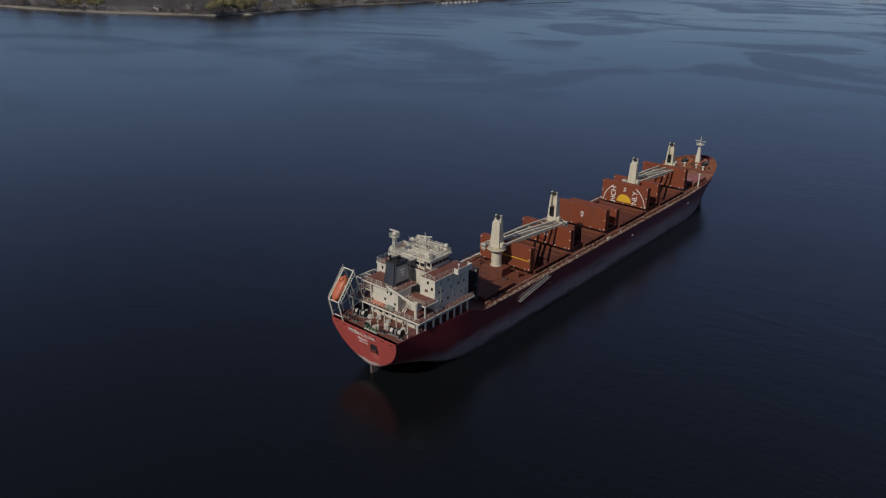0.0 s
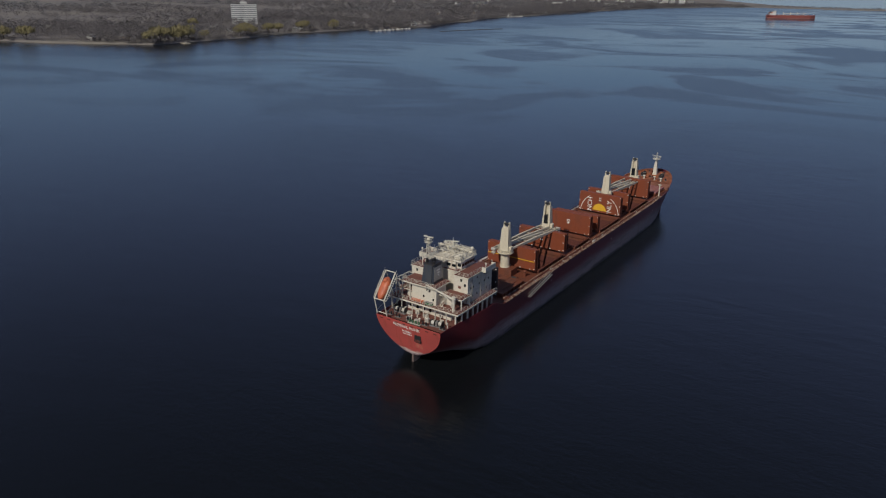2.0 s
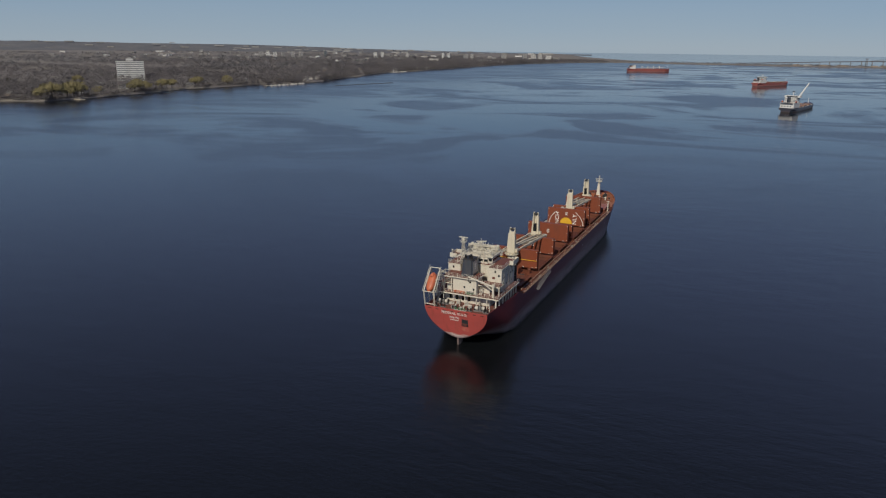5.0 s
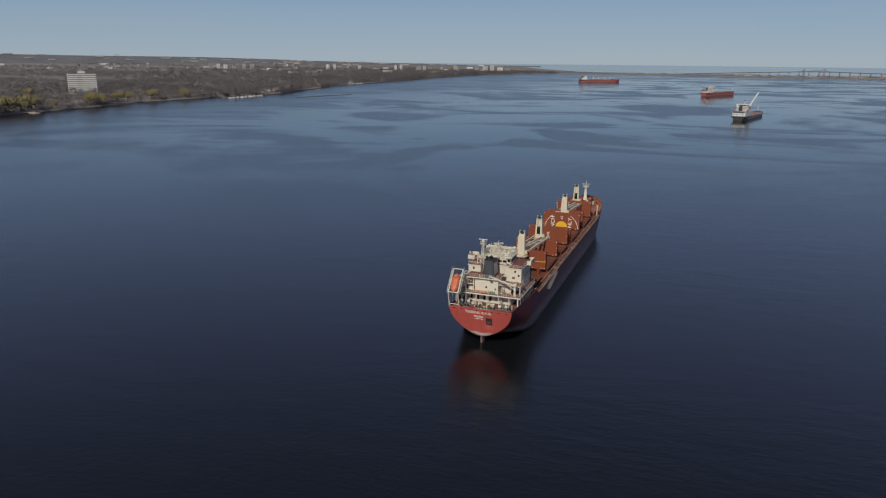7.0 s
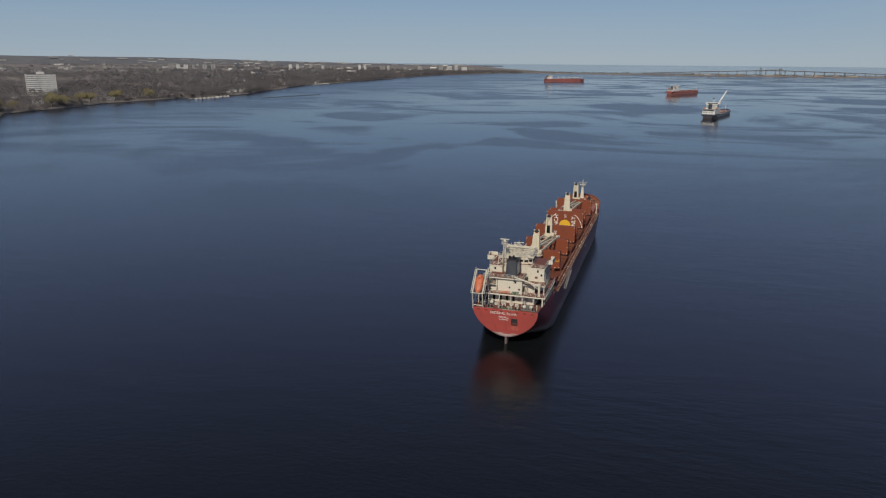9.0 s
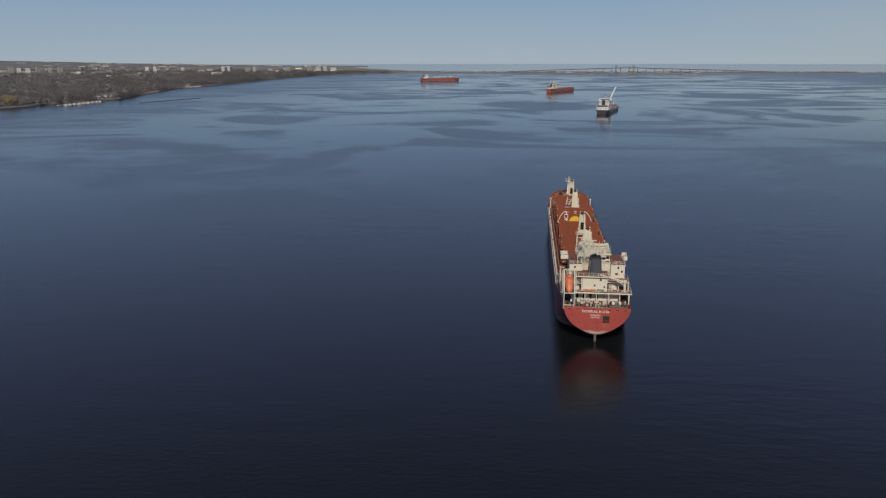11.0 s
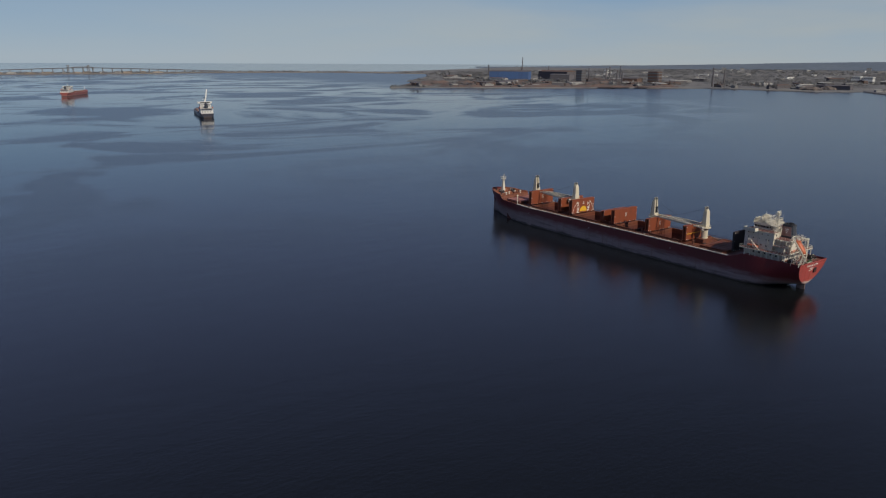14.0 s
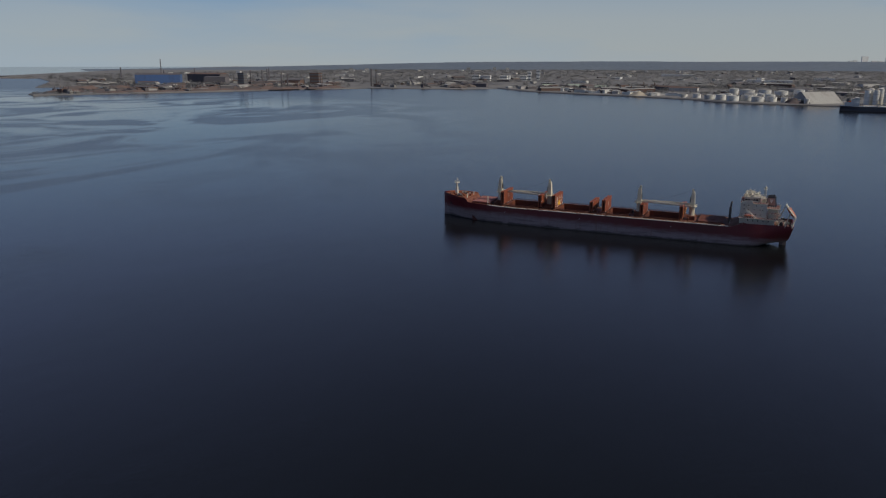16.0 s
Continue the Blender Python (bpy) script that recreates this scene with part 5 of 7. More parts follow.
M["wall_blue"] = paint("blue_cladding", (0.06, 0.115, 0.26), (0.055, 0.09, 0.19), 0.6, 0.03, 0.4)
M["wall_rust"] = paint("rusty_cladding", (0.115, 0.075, 0.062), (0.085, 0.06, 0.05), 0.85, 0.05, 0.4)
M["wall_dark"] = paint("sooty_cladding", (0.095, 0.09, 0.10), (0.13, 0.115, 0.115), 0.85, 0.04, 0.4, vary=0.2)
M["roof_grey"] = paint("grey_roof", (0.27, 0.27, 0.26), (0.20, 0.19, 0.18), 0.8, 0.04, 0.5, vary=0.3)
M["roof_green"] = paint("pale_green_roof", (0.30, 0.36, 0.29), (0.24, 0.28, 0.23), 0.7, 0.03, 0.4)
M["window_band"] = paint("window_band", (0.10, 0.115, 0.13), (0.07, 0.08, 0.09), 0.3, 0.2, 1.0)
M["tank"] = paint("tank_white", (0.58, 0.58, 0.55), (0.42, 0.38, 0.33), 0.6, 0.08, 0.5, vary=0.2)
M["concrete"] = paint("bridge_concrete", (0.36, 0.36, 0.35), (0.27, 0.26, 0.25), 0.85, 0.03, 0.5)
M["scrap"] = paint("scrap_heap", (0.11, 0.095, 0.09), (0.20, 0.17, 0.15), 0.9, 0.08, 0.5, 0.4, 0.6, 1.0)
M["sand"] = paint("pale_beach", (0.40, 0.36, 0.29), (0.30, 0.26, 0.21), 0.95, 0.02, 0.3)
M["bark"] = paint("grey_bark", (0.10, 0.08, 0.065), (0.07, 0.055, 0.045), 0.95, 0.8, 4.0)


def foliage(name, a, b, c):
    """Twigs and buds: three tints shared out clump by clump."""
    m, n, l, p = shader(name)
    g = n.new("ShaderNodeNewGeometry")
    r = g.outputs["Random Per Island"]
    col = blend(n, l, span(n, l, r, 0.0, 0.7), a, b)
    col = blend(n, l, span(n, l, r, 0.86, 0.9), col, c)
    stand = noise_tex(n, l, coords(n, l), 0.012, 4.0)        # stands of darker and paler trees
    col = blend(n, l, 1.0, col, span(n, l, stand, 0.3, 0.7, 0.72, 1.22), "MULTIPLY")
    l.new(col, p.inputs["Base Color"])
    p.inputs["Roughness"].default_value = 0.95
    up, soft = n.new("ShaderNodeVectorMath"), n.new("ShaderNodeVectorMath")     # a crown shades as one soft lump, not blade by blade
    up.operation, up.inputs[1].default_value = "ADD", (0.0, -0.5, 1.3)
    soft.operation = "NORMALIZE"
    l.new(g.outputs["Normal"], up.inputs[0])
    l.new(up.outputs[0], soft.inputs[0])
    l.new(soft.outputs[0], p.inputs["Normal"])
    thin, mix = n.new("ShaderNodeBsdfTranslucent"), n.new("ShaderNodeMixShader")
    l.new(col, thin.inputs["Color"])
    l.new(soft.outputs[0], thin.inputs["Normal"])
    mix.inputs[0].default_value = 0.35
    l.new(p.outputs[0], mix.inputs[1])
    l.new(thin.outputs[0], mix.inputs[2])
    l.new(mix.outputs[0], n["Material Output"].inputs["Surface"])
    return m


M["bare"] = foliage("bare_spring_wood", (0.165, 0.155, 0.164), (0.186, 0.175, 0.185), (0.178, 0.170, 0.148))
# Greyer and bluer than the near wood: distance haze put into the tints.
M["far_wood"] = foliage("haze_grey_wood", (0.165, 0.165, 0.178), (0.195, 0.193, 0.205), (0.18, 0.18, 0.165))
M["dark_wood"] = foliage("haze_blue_wood", (0.135, 0.142, 0.158), (0.165, 0.17, 0.185), (0.155, 0.158, 0.145))
M["willow"] = foliage("yellow_willow_leaf", (0.25, 0.225, 0.115), (0.30, 0.265, 0.14), (0.215, 0.195, 0.11))

NORTH = [(-2600, -2500), (-1900, -200), (-1480, 400), (-1200, 455), (-1080, 500), (-936, 582), (-948, 727), (-985, 900), (-991, 1009), (-980, 1140), (-949, 1244), (-953, 1369),
         (-1031, 1636), (-1111, 1951), (-1131, 2446), (-1197, 3281), (-1190, 3756), (-1112, 4025), (-1014, 4324), (-903, 4500)]
BAR = [(-500, 4480), (0, 4430), (660, 4340), (1125, 4423), (1900, 4400), (2171, 4115), (2400, 3700)]
SOUTH = [(2400, 3700), (2000, 3100), (1750, 2800), (1422, 2440), (1600, 2260), (1480, 2090), (1030, 1960), (984, 1875), (1160, 1765), (1358, 1631), (1618, 1505),
         (1876, 1329), (1915, 1125), (1935, 990), (2060, 905), (1840, 715), (1700, 480), (1632, 335), (1550, 212), (1435, 118), (1395, -5), (1372, -150), (1300, -600), (1500, -2500)]


def wander(line, step, amp, seed):
    """A shoreline drawn through the given bends with small bays and points."""
    out = []
    for (x0, y0), (x1, y1) in zip(line, line[1:]):
        d = math.hypot(x1 - x0, y1 - y0)
        n = max(1, round(d / step))
        for i in range(n):
            k = i / n
            x, y = x0 + (x1 - x0) * k, y0 + (y1 - y0) * k
            o = amp * (noise.noise((x / 90, y / 90, seed)) + 0.5 * noise.noise((x / 30, y / 30, seed + 5)))
            out.append((x + o * (y1 - y0) / d, y - o * (x1 - x0) / d))
    return out + [line[-1]]


def shore(name, line, back, material, top, label):
    bm = bmesh.new()
    pts = wander(line, 40, 10, len(name))
    lo = [bm.verts.new((x, y, -1.0)) for x, y in pts]
    mid = [bm.verts.new((x, y, 0.8)) for x, y in pts]
    hi = []
    for i, (x, y) in enumerate(pts):        # the bank leans back a few metres
        (xa, ya), (xb, yb) = pts[max(0, i - 1)], pts[min(len(pts) - 1, i + 1)]
        d = math.hypot(xb - xa, yb - ya)
        hi.append(bm.verts.new((x - (yb - ya) / d * 4, y + (xb - xa) / d * 4, top)))
    for r0, r1 in ((lo, mid), (mid, hi)):
        for i in range(len(pts) - 1):
            bm.faces.new((r0[i], r0[i + 1], r1[i + 1], r1[i]))
    ring = hi + [bm.verts.new((x, y, top)) for x, y in back]
    for tri in geometry.tessellate_polygon([[v.co for v in ring]]):
        bm.faces.new([ring[i] for i in tri])
    bmesh.ops.recalc_face_normals(bm, faces=bm.faces)
    return tagged(part(name, bm, material), label, "ground", kind="structure")


shore("ground_north", NORTH + BAR, [(2500, 4300), (1900, 4720), (1100, 4730), (0, 4740), (-600, 4780), (-900, 5200), (-1500, 6500), (-2600, 9500), (-9500, 9500), (-9500, -2500)],
      M["land"], 3.0, "low wooded shore with brown spring ground")
shore("ground_south", SOUTH, [(9800, -2500), (9800, 8500), (5600, 6400), (3500, 5000), (2600, 4350)], M["yard"], 3.2, "flat dark industrial shore")


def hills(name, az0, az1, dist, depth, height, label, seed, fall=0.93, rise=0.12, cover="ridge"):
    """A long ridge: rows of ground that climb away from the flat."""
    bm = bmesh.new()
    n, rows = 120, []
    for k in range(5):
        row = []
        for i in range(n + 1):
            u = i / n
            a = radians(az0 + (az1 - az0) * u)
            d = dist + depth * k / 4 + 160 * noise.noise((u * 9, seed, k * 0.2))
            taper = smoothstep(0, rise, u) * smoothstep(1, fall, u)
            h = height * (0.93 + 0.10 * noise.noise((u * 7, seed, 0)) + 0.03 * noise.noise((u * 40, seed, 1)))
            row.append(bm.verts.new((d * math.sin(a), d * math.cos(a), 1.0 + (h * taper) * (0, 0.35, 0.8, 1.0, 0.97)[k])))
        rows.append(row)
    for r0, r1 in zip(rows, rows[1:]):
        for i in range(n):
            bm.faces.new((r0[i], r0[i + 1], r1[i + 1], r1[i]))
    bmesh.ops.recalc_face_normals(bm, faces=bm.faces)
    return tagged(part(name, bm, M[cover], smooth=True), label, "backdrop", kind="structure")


hills("backdrop_south", 38, 122, 7800, 1500, 98, "long escarpment on the horizon, coloured blue-grey for haze", 3.0, 0.93, 0.42)
hills("backdrop_north", -80, -13, 8600, 1200, 98, "low wooded ridge behind the town, coloured for haze", 8.0, 0.45, cover="slope")


# ---- woods ----
def wood(name, spots, material, tall, wide, blades, label, seed, spray=(0.12, 0.28)):
    """Many bare trees in one mesh: a thin stem and a crown of loose twig blades, with gaps."""
    r = random.Random(seed)
    verts, faces = [], []
    for x, y, z in spots:
        s = r.uniform(0.65, 1.25)
        h, w = tall * s, wide * s * r.uniform(0.8, 1.2)
        k = len(verts)
        verts += [(x - 0.25, y, z - 1), (x + 0.25, y, z - 1), (x, y, z + h * 0.7), (x, y + 0.25, z - 1)]
        faces += [(k, k + 1, k + 2), (k + 1, k + 3, k + 2)]
        for _ in range(blades):
            a, q, e = r.uniform(0, 6.283), math.sqrt(r.random()), r.random()
            bulge = math.sin(math.pi * min(1, 0.15 + 0.85 * e)) ** 0.6
            cx, cy, cz = x + math.cos(a) * q * w * 0.5 * bulge, y + math.sin(a) * q * w * 0.5 * bulge, z + h * (0.28 + 0.72 * e)
            L = w * r.uniform(*spray)
            t, up = r.uniform(0, 6.283), r.uniform(-0.3, 0.9)
            dx, dy, dz = math.cos(t) * L, math.sin(t) * L, up * L
            ox, oy = -math.sin(t) * L * 0.45, math.cos(t) * L * 0.45
            k = len(verts)
            verts += [(cx - dx * 0.5, cy - dy * 0.5, cz - dz * 0.5), (cx + ox, cy + oy, cz + L * 0.2), (cx + dx * 0.6, cy + dy * 0.6, cz + dz * 0.6), (cx - ox, cy - oy, cz - L * 0.15)]
            faces += [(k, k + 1, k + 2), (k, k + 2, k + 3)]
    me = bpy.data.meshes.new(name)
    me.from_pydata(verts, [], faces)
    me.materials.append(material)
    return tagged(new(name, me), label, "trees", kind="stuff")


def inland(line, r, near, far, lo=0.0, hi=1.0, side=1):
    """A spot between near and far metres behind a shoreline."""
    seg = list(zip(line, line[1:]))
    lens = [math.hypot(b[0] - a[0], b[1] - a[1]) for a, b in seg]
    t = r.uniform(lo, hi) * sum(lens)
    for (a, b), d in zip(seg, lens):
        if t <= d:
            break
        t -= d
    k = min(1, t / d)
    nx, ny = -(b[1] - a[1]) / d * side, (b[0] - a[0]) / d * side
    off = near + (far - near) * r.random() ** 1.3
    return a[0] + (b[0] - a[0]) * k + nx * off, a[1] + (b[1] - a[1]) * k + ny * off, 3.0


def on_land(x, y):
    """Whether a spot lies behind the shoreline it belongs to."""
    ring = (NORTH + BAR + [(2500, 4700), (-600, 9500), (-9500, 9500), (-9500, -2500)]) if x < 0 or y > 4200 else (SOUTH + [(9800, -2500), (9800, 8500), (2600, 4350)])
    inside = False
    for (x0, y0), (x1, y1) in zip(ring, ring[1:] + ring[:1]):
        if (y0 > y) != (y1 > y) and x < x0 + (x1 - x0) * (y - y0) / (y1 - y0):
            inside = not inside
    return inside


rw = random.Random(21)
CLEAR = [(-1300, 1085, 40), (2990, 1190, 170)]


def spots(n, line, near, far, lo=0.0, hi=1.0, side=1, thin=0.0):
    out = []
    while len(out) < n:
        p = inland(line, rw, near, far, lo, hi, side)
        if not on_land(p[0], p[1]):
            continue
        if any(math.hypot(p[0] - cx, p[1] - cy) < cr for cx, cy, cr in CLEAR):
            continue
        if noise.noise((p[0] / 140, p[1] / 140, 2.0)) > thin - 0.25 or rw.random() < 0.35:
            out.append(p)
    return out


N_SEEN = NORTH[2:]
wood("bare_wood", spots(7600, N_SEEN, 5, 330), M["bare"], 13, 12, 88, "bare grey-brown spring trees along the shore", 1, (0.05, 0.125))
wood("bare_wood", spots(1800, N_SEEN, 1, 25), M["bare"], 5, 8, 24, "low bare scrub along the waterline", 9)
wood("bare_wood", spots(7000, N_SEEN, 300, 1500), M["bare"], 13, 18, 44, "bare grey-brown woods behind the shore", 2, (0.06, 0.15))
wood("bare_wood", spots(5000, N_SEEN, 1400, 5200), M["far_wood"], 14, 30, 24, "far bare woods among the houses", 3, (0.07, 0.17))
wood("bare_wood", spots(900, [NORTH[-1]] + BAR, 25, 200), M["bare"], 9, 13, 14, "low bare trees on the harbour bar", 4)
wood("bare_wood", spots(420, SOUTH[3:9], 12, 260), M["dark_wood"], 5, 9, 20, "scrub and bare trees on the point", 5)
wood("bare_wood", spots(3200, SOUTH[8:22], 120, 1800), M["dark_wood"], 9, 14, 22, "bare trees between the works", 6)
far_spots = []
while len(far_spots) < 9500:        # woods and gardens between the works and the escarpment
    az, d = rw.uniform(38, 106), math.sqrt(rw.uniform(2500 ** 2, 7900 ** 2))
    x, y = -411 + math.sin(radians(az)) * d, 18 + math.cos(radians(az)) * d
    if on_land(x, y) and (noise.noise((x / 260, y / 260, 4.0)) > -0.12 or rw.random() < 0.12):
        far_spots.append((x, y, 3.0))
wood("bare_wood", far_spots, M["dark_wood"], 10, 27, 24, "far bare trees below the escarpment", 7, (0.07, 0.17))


def willow(x, y, s, label):
    """A tree just in leaf: tapered trunk, limbs, and a crown of many drooping sprays."""
    r = random.Random(int(abs(x * 3 + y)))
    t = thing("willow_tree", (x, y, 2.5), label, "tree", "willows on the shore")
    bm = bmesh.new()
    bar(bm, (x, y, 1.5), (x + 0.3 * s, y, 2.5 + 4.5 * s), 0.75 * s, 0.42 * s, 8)
    tips = []
    for i in range(7):
        a = i * 0.9 + r.uniform(-0.3, 0.3)
        tip = (x + math.cos(a) * 5.0 * s, y + math.sin(a) * 5.0 * s, 2.5 + r.uniform(8.0, 11.5) * s)
        bar(bm, (x + 0.3 * s, y, 2.5 + 4.0 * s), tip, 0.3 * s, 0.07 * s, 6)
        tips.append(tip)
    part("trunk", bm, M["bark"], t)
    verts, faces = [], []
    for _ in range(900):
        c = r.choice(tips + [(x, y, 2.5 + 12 * s)])
        a, q, e = r.uniform(0, 6.283), r.random() ** 0.6, r.uniform(-1, 1)
        cx, cy, cz = c[0] + math.cos(a) * 4.6 * s * q, c[1] + math.sin(a) * 4.6 * s * q, c[2] - 1.0 * s + e * 3.2 * s * (1 - 0.5 * q)
        L, w = r.uniform(0.9, 2.0) * s, r.uniform(0.25, 0.5) * s
        ux, uy = math.cos(a + 1.2), math.sin(a + 1.2)
        k = len(verts)
        verts += [(cx - ux * w - x, cy - uy * w - y, cz - 2.5), (cx + ux * w - x, cy + uy * w - y, cz - 2.5), (cx + math.cos(a) * 0.5 * s - x, cy + math.sin(a) * 0.5 * s - y, cz - L - 2.5), (cx - x, cy - y, cz + 0.7 * s - 2.5)]
        faces += [(k, k + 1, k + 2), (k, k + 1, k + 3)]
    me = bpy.data.meshes.new("crown")
    me.from_pydata(verts, [], faces)
    me.materials.append(M["willow"])
    crown = new("crown", me)
    crown.parent = t


for x, y, s in ((-958, 610, 1.9), (-965, 655, 1.9), (-962, 640, 1.6), (-972, 675, 1.4), (-975, 710, 1.1), (-975, 790, 1.6), (-985, 825, 1.4), (-955, 588, 1.4), (-1015, 985, 1.4), (-1008, 1075, 1.4), (-1080, 760, 1.3), (-1085, 900, 1.3),
                (-1000, 880, 1.5), (-1024, 930, 1.3), (-1050, 1030, 1.4), (-1060, 1135, 1.3), (-1250, 900, 1.5),
                (-1190, 478, 1.6), (-1215, 470, 1.4), (-1145, 492, 1.7), (-1320, 448, 1.5)):
    willow(x, y, s, "yellow-green willow coming into leaf on the shore")


# ---- buildings ----
def building(name, x, y, w, d, h, turn, wall, label, category="building", storeys=0, roof="roof_grey", gable=0.0, group="", base=2.8):
    """A far building: walls, roof (flat with an edge, or pitched) and a band of windows to each storey."""
    t = thing(name, (x, y, base), label, category, group)
    m = Matrix.Translation((x, y, base)) @ pose(0, 0, 0, 0, 0, turn)
    bm = bmesh.new()
    box(bm, -w / 2, w / 2, -d / 2, d / 2, 0, h)
    bm.transform(m)
    part("wall", bm, M[wall], t)
    bm = bmesh.new()
    if gable:
        pr = [(-w / 2 - 0.5, h), (w / 2 + 0.5, h), (0, h + gable)]
        a = [bm.verts.new((px, -d / 2 - 0.5, pz)) for px, pz in pr]
        b = [bm.verts.new((px, d / 2 + 0.5, pz)) for px, pz in pr]
        bm.faces.new(a[::-1])
        bm.faces.new(b)
        for i in range(3):
            j = (i + 1) % 3
            bm.faces.new((a[i], a[j], b[j], b[i]))
        bmesh.ops.recalc_face_normals(bm, faces=bm.faces)
    else:
        box(bm, -w / 2 - 0.4, w / 2 + 0.4, -d / 2 - 0.4, d / 2 + 0.4, h, h + max(0.8, h * 0.03))
    bm.transform(m)
    part("roof", bm, M[roof], t)
    for i in range(storeys):
        z = h * (i + 0.55) / storeys
        bm = bmesh.new()
        box(bm, -w / 2 - 0.25, w / 2 + 0.25, -d / 2 - 0.25, d / 2 + 0.25, z - h / storeys * 0.15, z + h / storeys * 0.15)
        bm.transform(m)
        part("window_band", bm, M["window_band"], t)
    return t


def chimney(x, y, h, r, mat="wall_dark", label="tall slim industrial chimney", base=2.8):
    t = thing("chimney", (x, y, base), label, "chimney", "chimneys of the works")
    bm = bmesh.new()
    bar(bm, (x, y, base), (x, y, base + h), r, r * 0.6, 12)
    part("shaft", bm, M[mat], t)
    bm = bmesh.new()
    bar(bm, (x, y, base + h - 2), (x, y, base + h), r * 0.72, n=12)
    part("crown_band", bm, M["wall_rust"], t)


def tank(x, y, r, h, label="round white storage tank with a shallow cone roof"):
    t = thing("storage_tank", (x, y, 3.0), label, "tank", "storage tanks")
    bm = bmesh.new()
    bar(bm, (x, y, 3.0), (x, y, 3.0 + h), r, n=24)
    part("shell", bm, M["tank"], t)
    bm = bmesh.new()
    bar(bm, (x, y, 3.0 + h), (x, y, 3.0 + h + r * 0.18), r * 1.01, 0.2, 24)
    part("roof", bm, M["roof_grey"], t)
    bm = bmesh.new()
    steps = []
    for i in range(10):         # a stair winding up the shell
        a, z = 2.6 + i * 0.16, 3.0 + h * i / 9
        steps.append([bm.verts.new((x + math.cos(a) * (r + q), y + math.sin(a) * (r + q), z + dz)) for q, dz in ((0.05, -0.3), (0.9, -0.3), (0.9, 0.2), (0.05, 0.2))])
    for r0, r1 in zip(steps, steps[1:]):
        for k in range(4):
            bm.faces.new((r0[k], r0[(k + 1) % 4], r1[(k + 1) % 4], r1[k]))
    bm.faces.new(steps[0][::-1])
    bm.faces.new(steps[-1])
    bmesh.ops.recalc_face_normals(bm, faces=bm.faces)
    part("stair", bm, M["grey"], t)


# north shore: the white slab among the trees, with its roof storey and mast
slab_b = building("office_block", -1300, 1085, 58, 24, 43, 52, "wall_white", "white ten-storey slab block standing among bare trees", storeys=10, roof="wall_white")
for name, w, d, z0, z1, mat in (("roof_edge", 54, 20, 44.4, 45.6, "wall_dark"), ("plant_room", 15, 9, 45.6, 50, "wall_white"), ("water_tank", 7, 5, 50, 53, "wall_pale")):
    bm = bmesh.new()
    box(bm, -w / 2, w / 2, -d / 2, d / 2, z0, z1)
    bm.transform(Matrix.Translation((-1300, 1085, 2.8)) @ pose(0, 0, 0, 0, 0, 52))
    part(name, bm, M[mat], slab_b)
bm = bmesh.new()
bar(bm, (-1303, 1083, 52), (-1303, 1083, 61), 0.5, 0.2, 6)
part("aerial", bm, M["grey"], slab_b)

# apartment towers, placed by bearing and distance from the middle of the bay
def polar(az, d, x0=64.0, y0=-205.0):
    return x0 + math.sin(radians(az)) * d, y0 + math.cos(radians(az)) * d


for az, d, w, h, mat in ((-37.9, 4900, 34, 50, "wall_pale"), (-37.4, 4950, 26, 46, "wall_white"), (-36.9, 4900, 30, 44, "wall_white"), (-36.3, 4980, 26, 42, "wall_pale"),
                         (-35.6, 4900, 26, 48, "wall_pale"), (-35.0, 4900, 30, 50, "wall_pale"), (-33.2, 5600, 22, 52, "window_band"), (-29.4, 5200, 30, 45, "wall_white"),
                         (-28.9, 5200, 24, 48, "wall_white"), (-27.0, 5300, 26, 40, "wall_pale"), (-22.5, 5000, 40, 38, "wall_pale"), (-22.0, 5050, 24, 42, "wall_pale"),
                         (-24.2, 5000, 24, 46, "wall_white"), (-23.8, 5100, 22, 44, "wall_white"), (-19.6, 5000, 40, 40, "wall_pale"), (-18.0, 4900, 34, 50, "wall_pale"),
                         (-17.3, 4900, 46, 46, "wall_pale"), (-16.8, 4850, 30, 58, "wall_pale"), (-16.2, 4900, 46, 38, "wall_white"), (-15.6, 4950, 50, 24, "wall_pale")):
    x, y = polar(az, d)
    building("apartment_tower", x, y, w * 0.8, 16, h * 0.85, -az + rw.uniform(-25, 25), mat, "pale apartment tower rising over distant bare trees", "tower block", 8, group="apartment towers")
for i in range(100):
    az, d = rw.uniform(-52, -17), 4000 + 4000 * rw.random()
    x, y = polar(az, d)
    building("distant_building", x, y, rw.uniform(16, 60), rw.uniform(12, 30), rw.uniform(8, 15), rw.uniform(0, 180), rw.choice(("wall_pale", "wall_pale", "roof_grey", "wall_white")),
             "low pale building in the distant town", "building", 0, group="distant town buildings")
for i in range(85):       # long pale roofs on the slope behind the town
    az, k = rw.uniform(-58, -16), rw.uniform(0.3, 2.4)
    x, y = polar(az, 8600 + 300 * k, 0.0, 0.0)
    rise = 98 * (0.35 * k if k < 1 else 0.35 + 0.45 * (k - 1)) * smoothstep(-80, -72, az) * smoothstep(-13, -50, az)
    building("hillside_building", x, y, rw.uniform(30, 110), rw.uniform(20, 40), rw.uniform(7, 13), -az + rw.uniform(-20, 20), rw.choice(("roof_grey", "wall_pale", "roof_grey")),
             "long pale building on the slope behind the town", "building", 0, rw.choice(("roof_grey", "wall_pale")), group="hillside buildings", base=max(2.8, rise - 3))
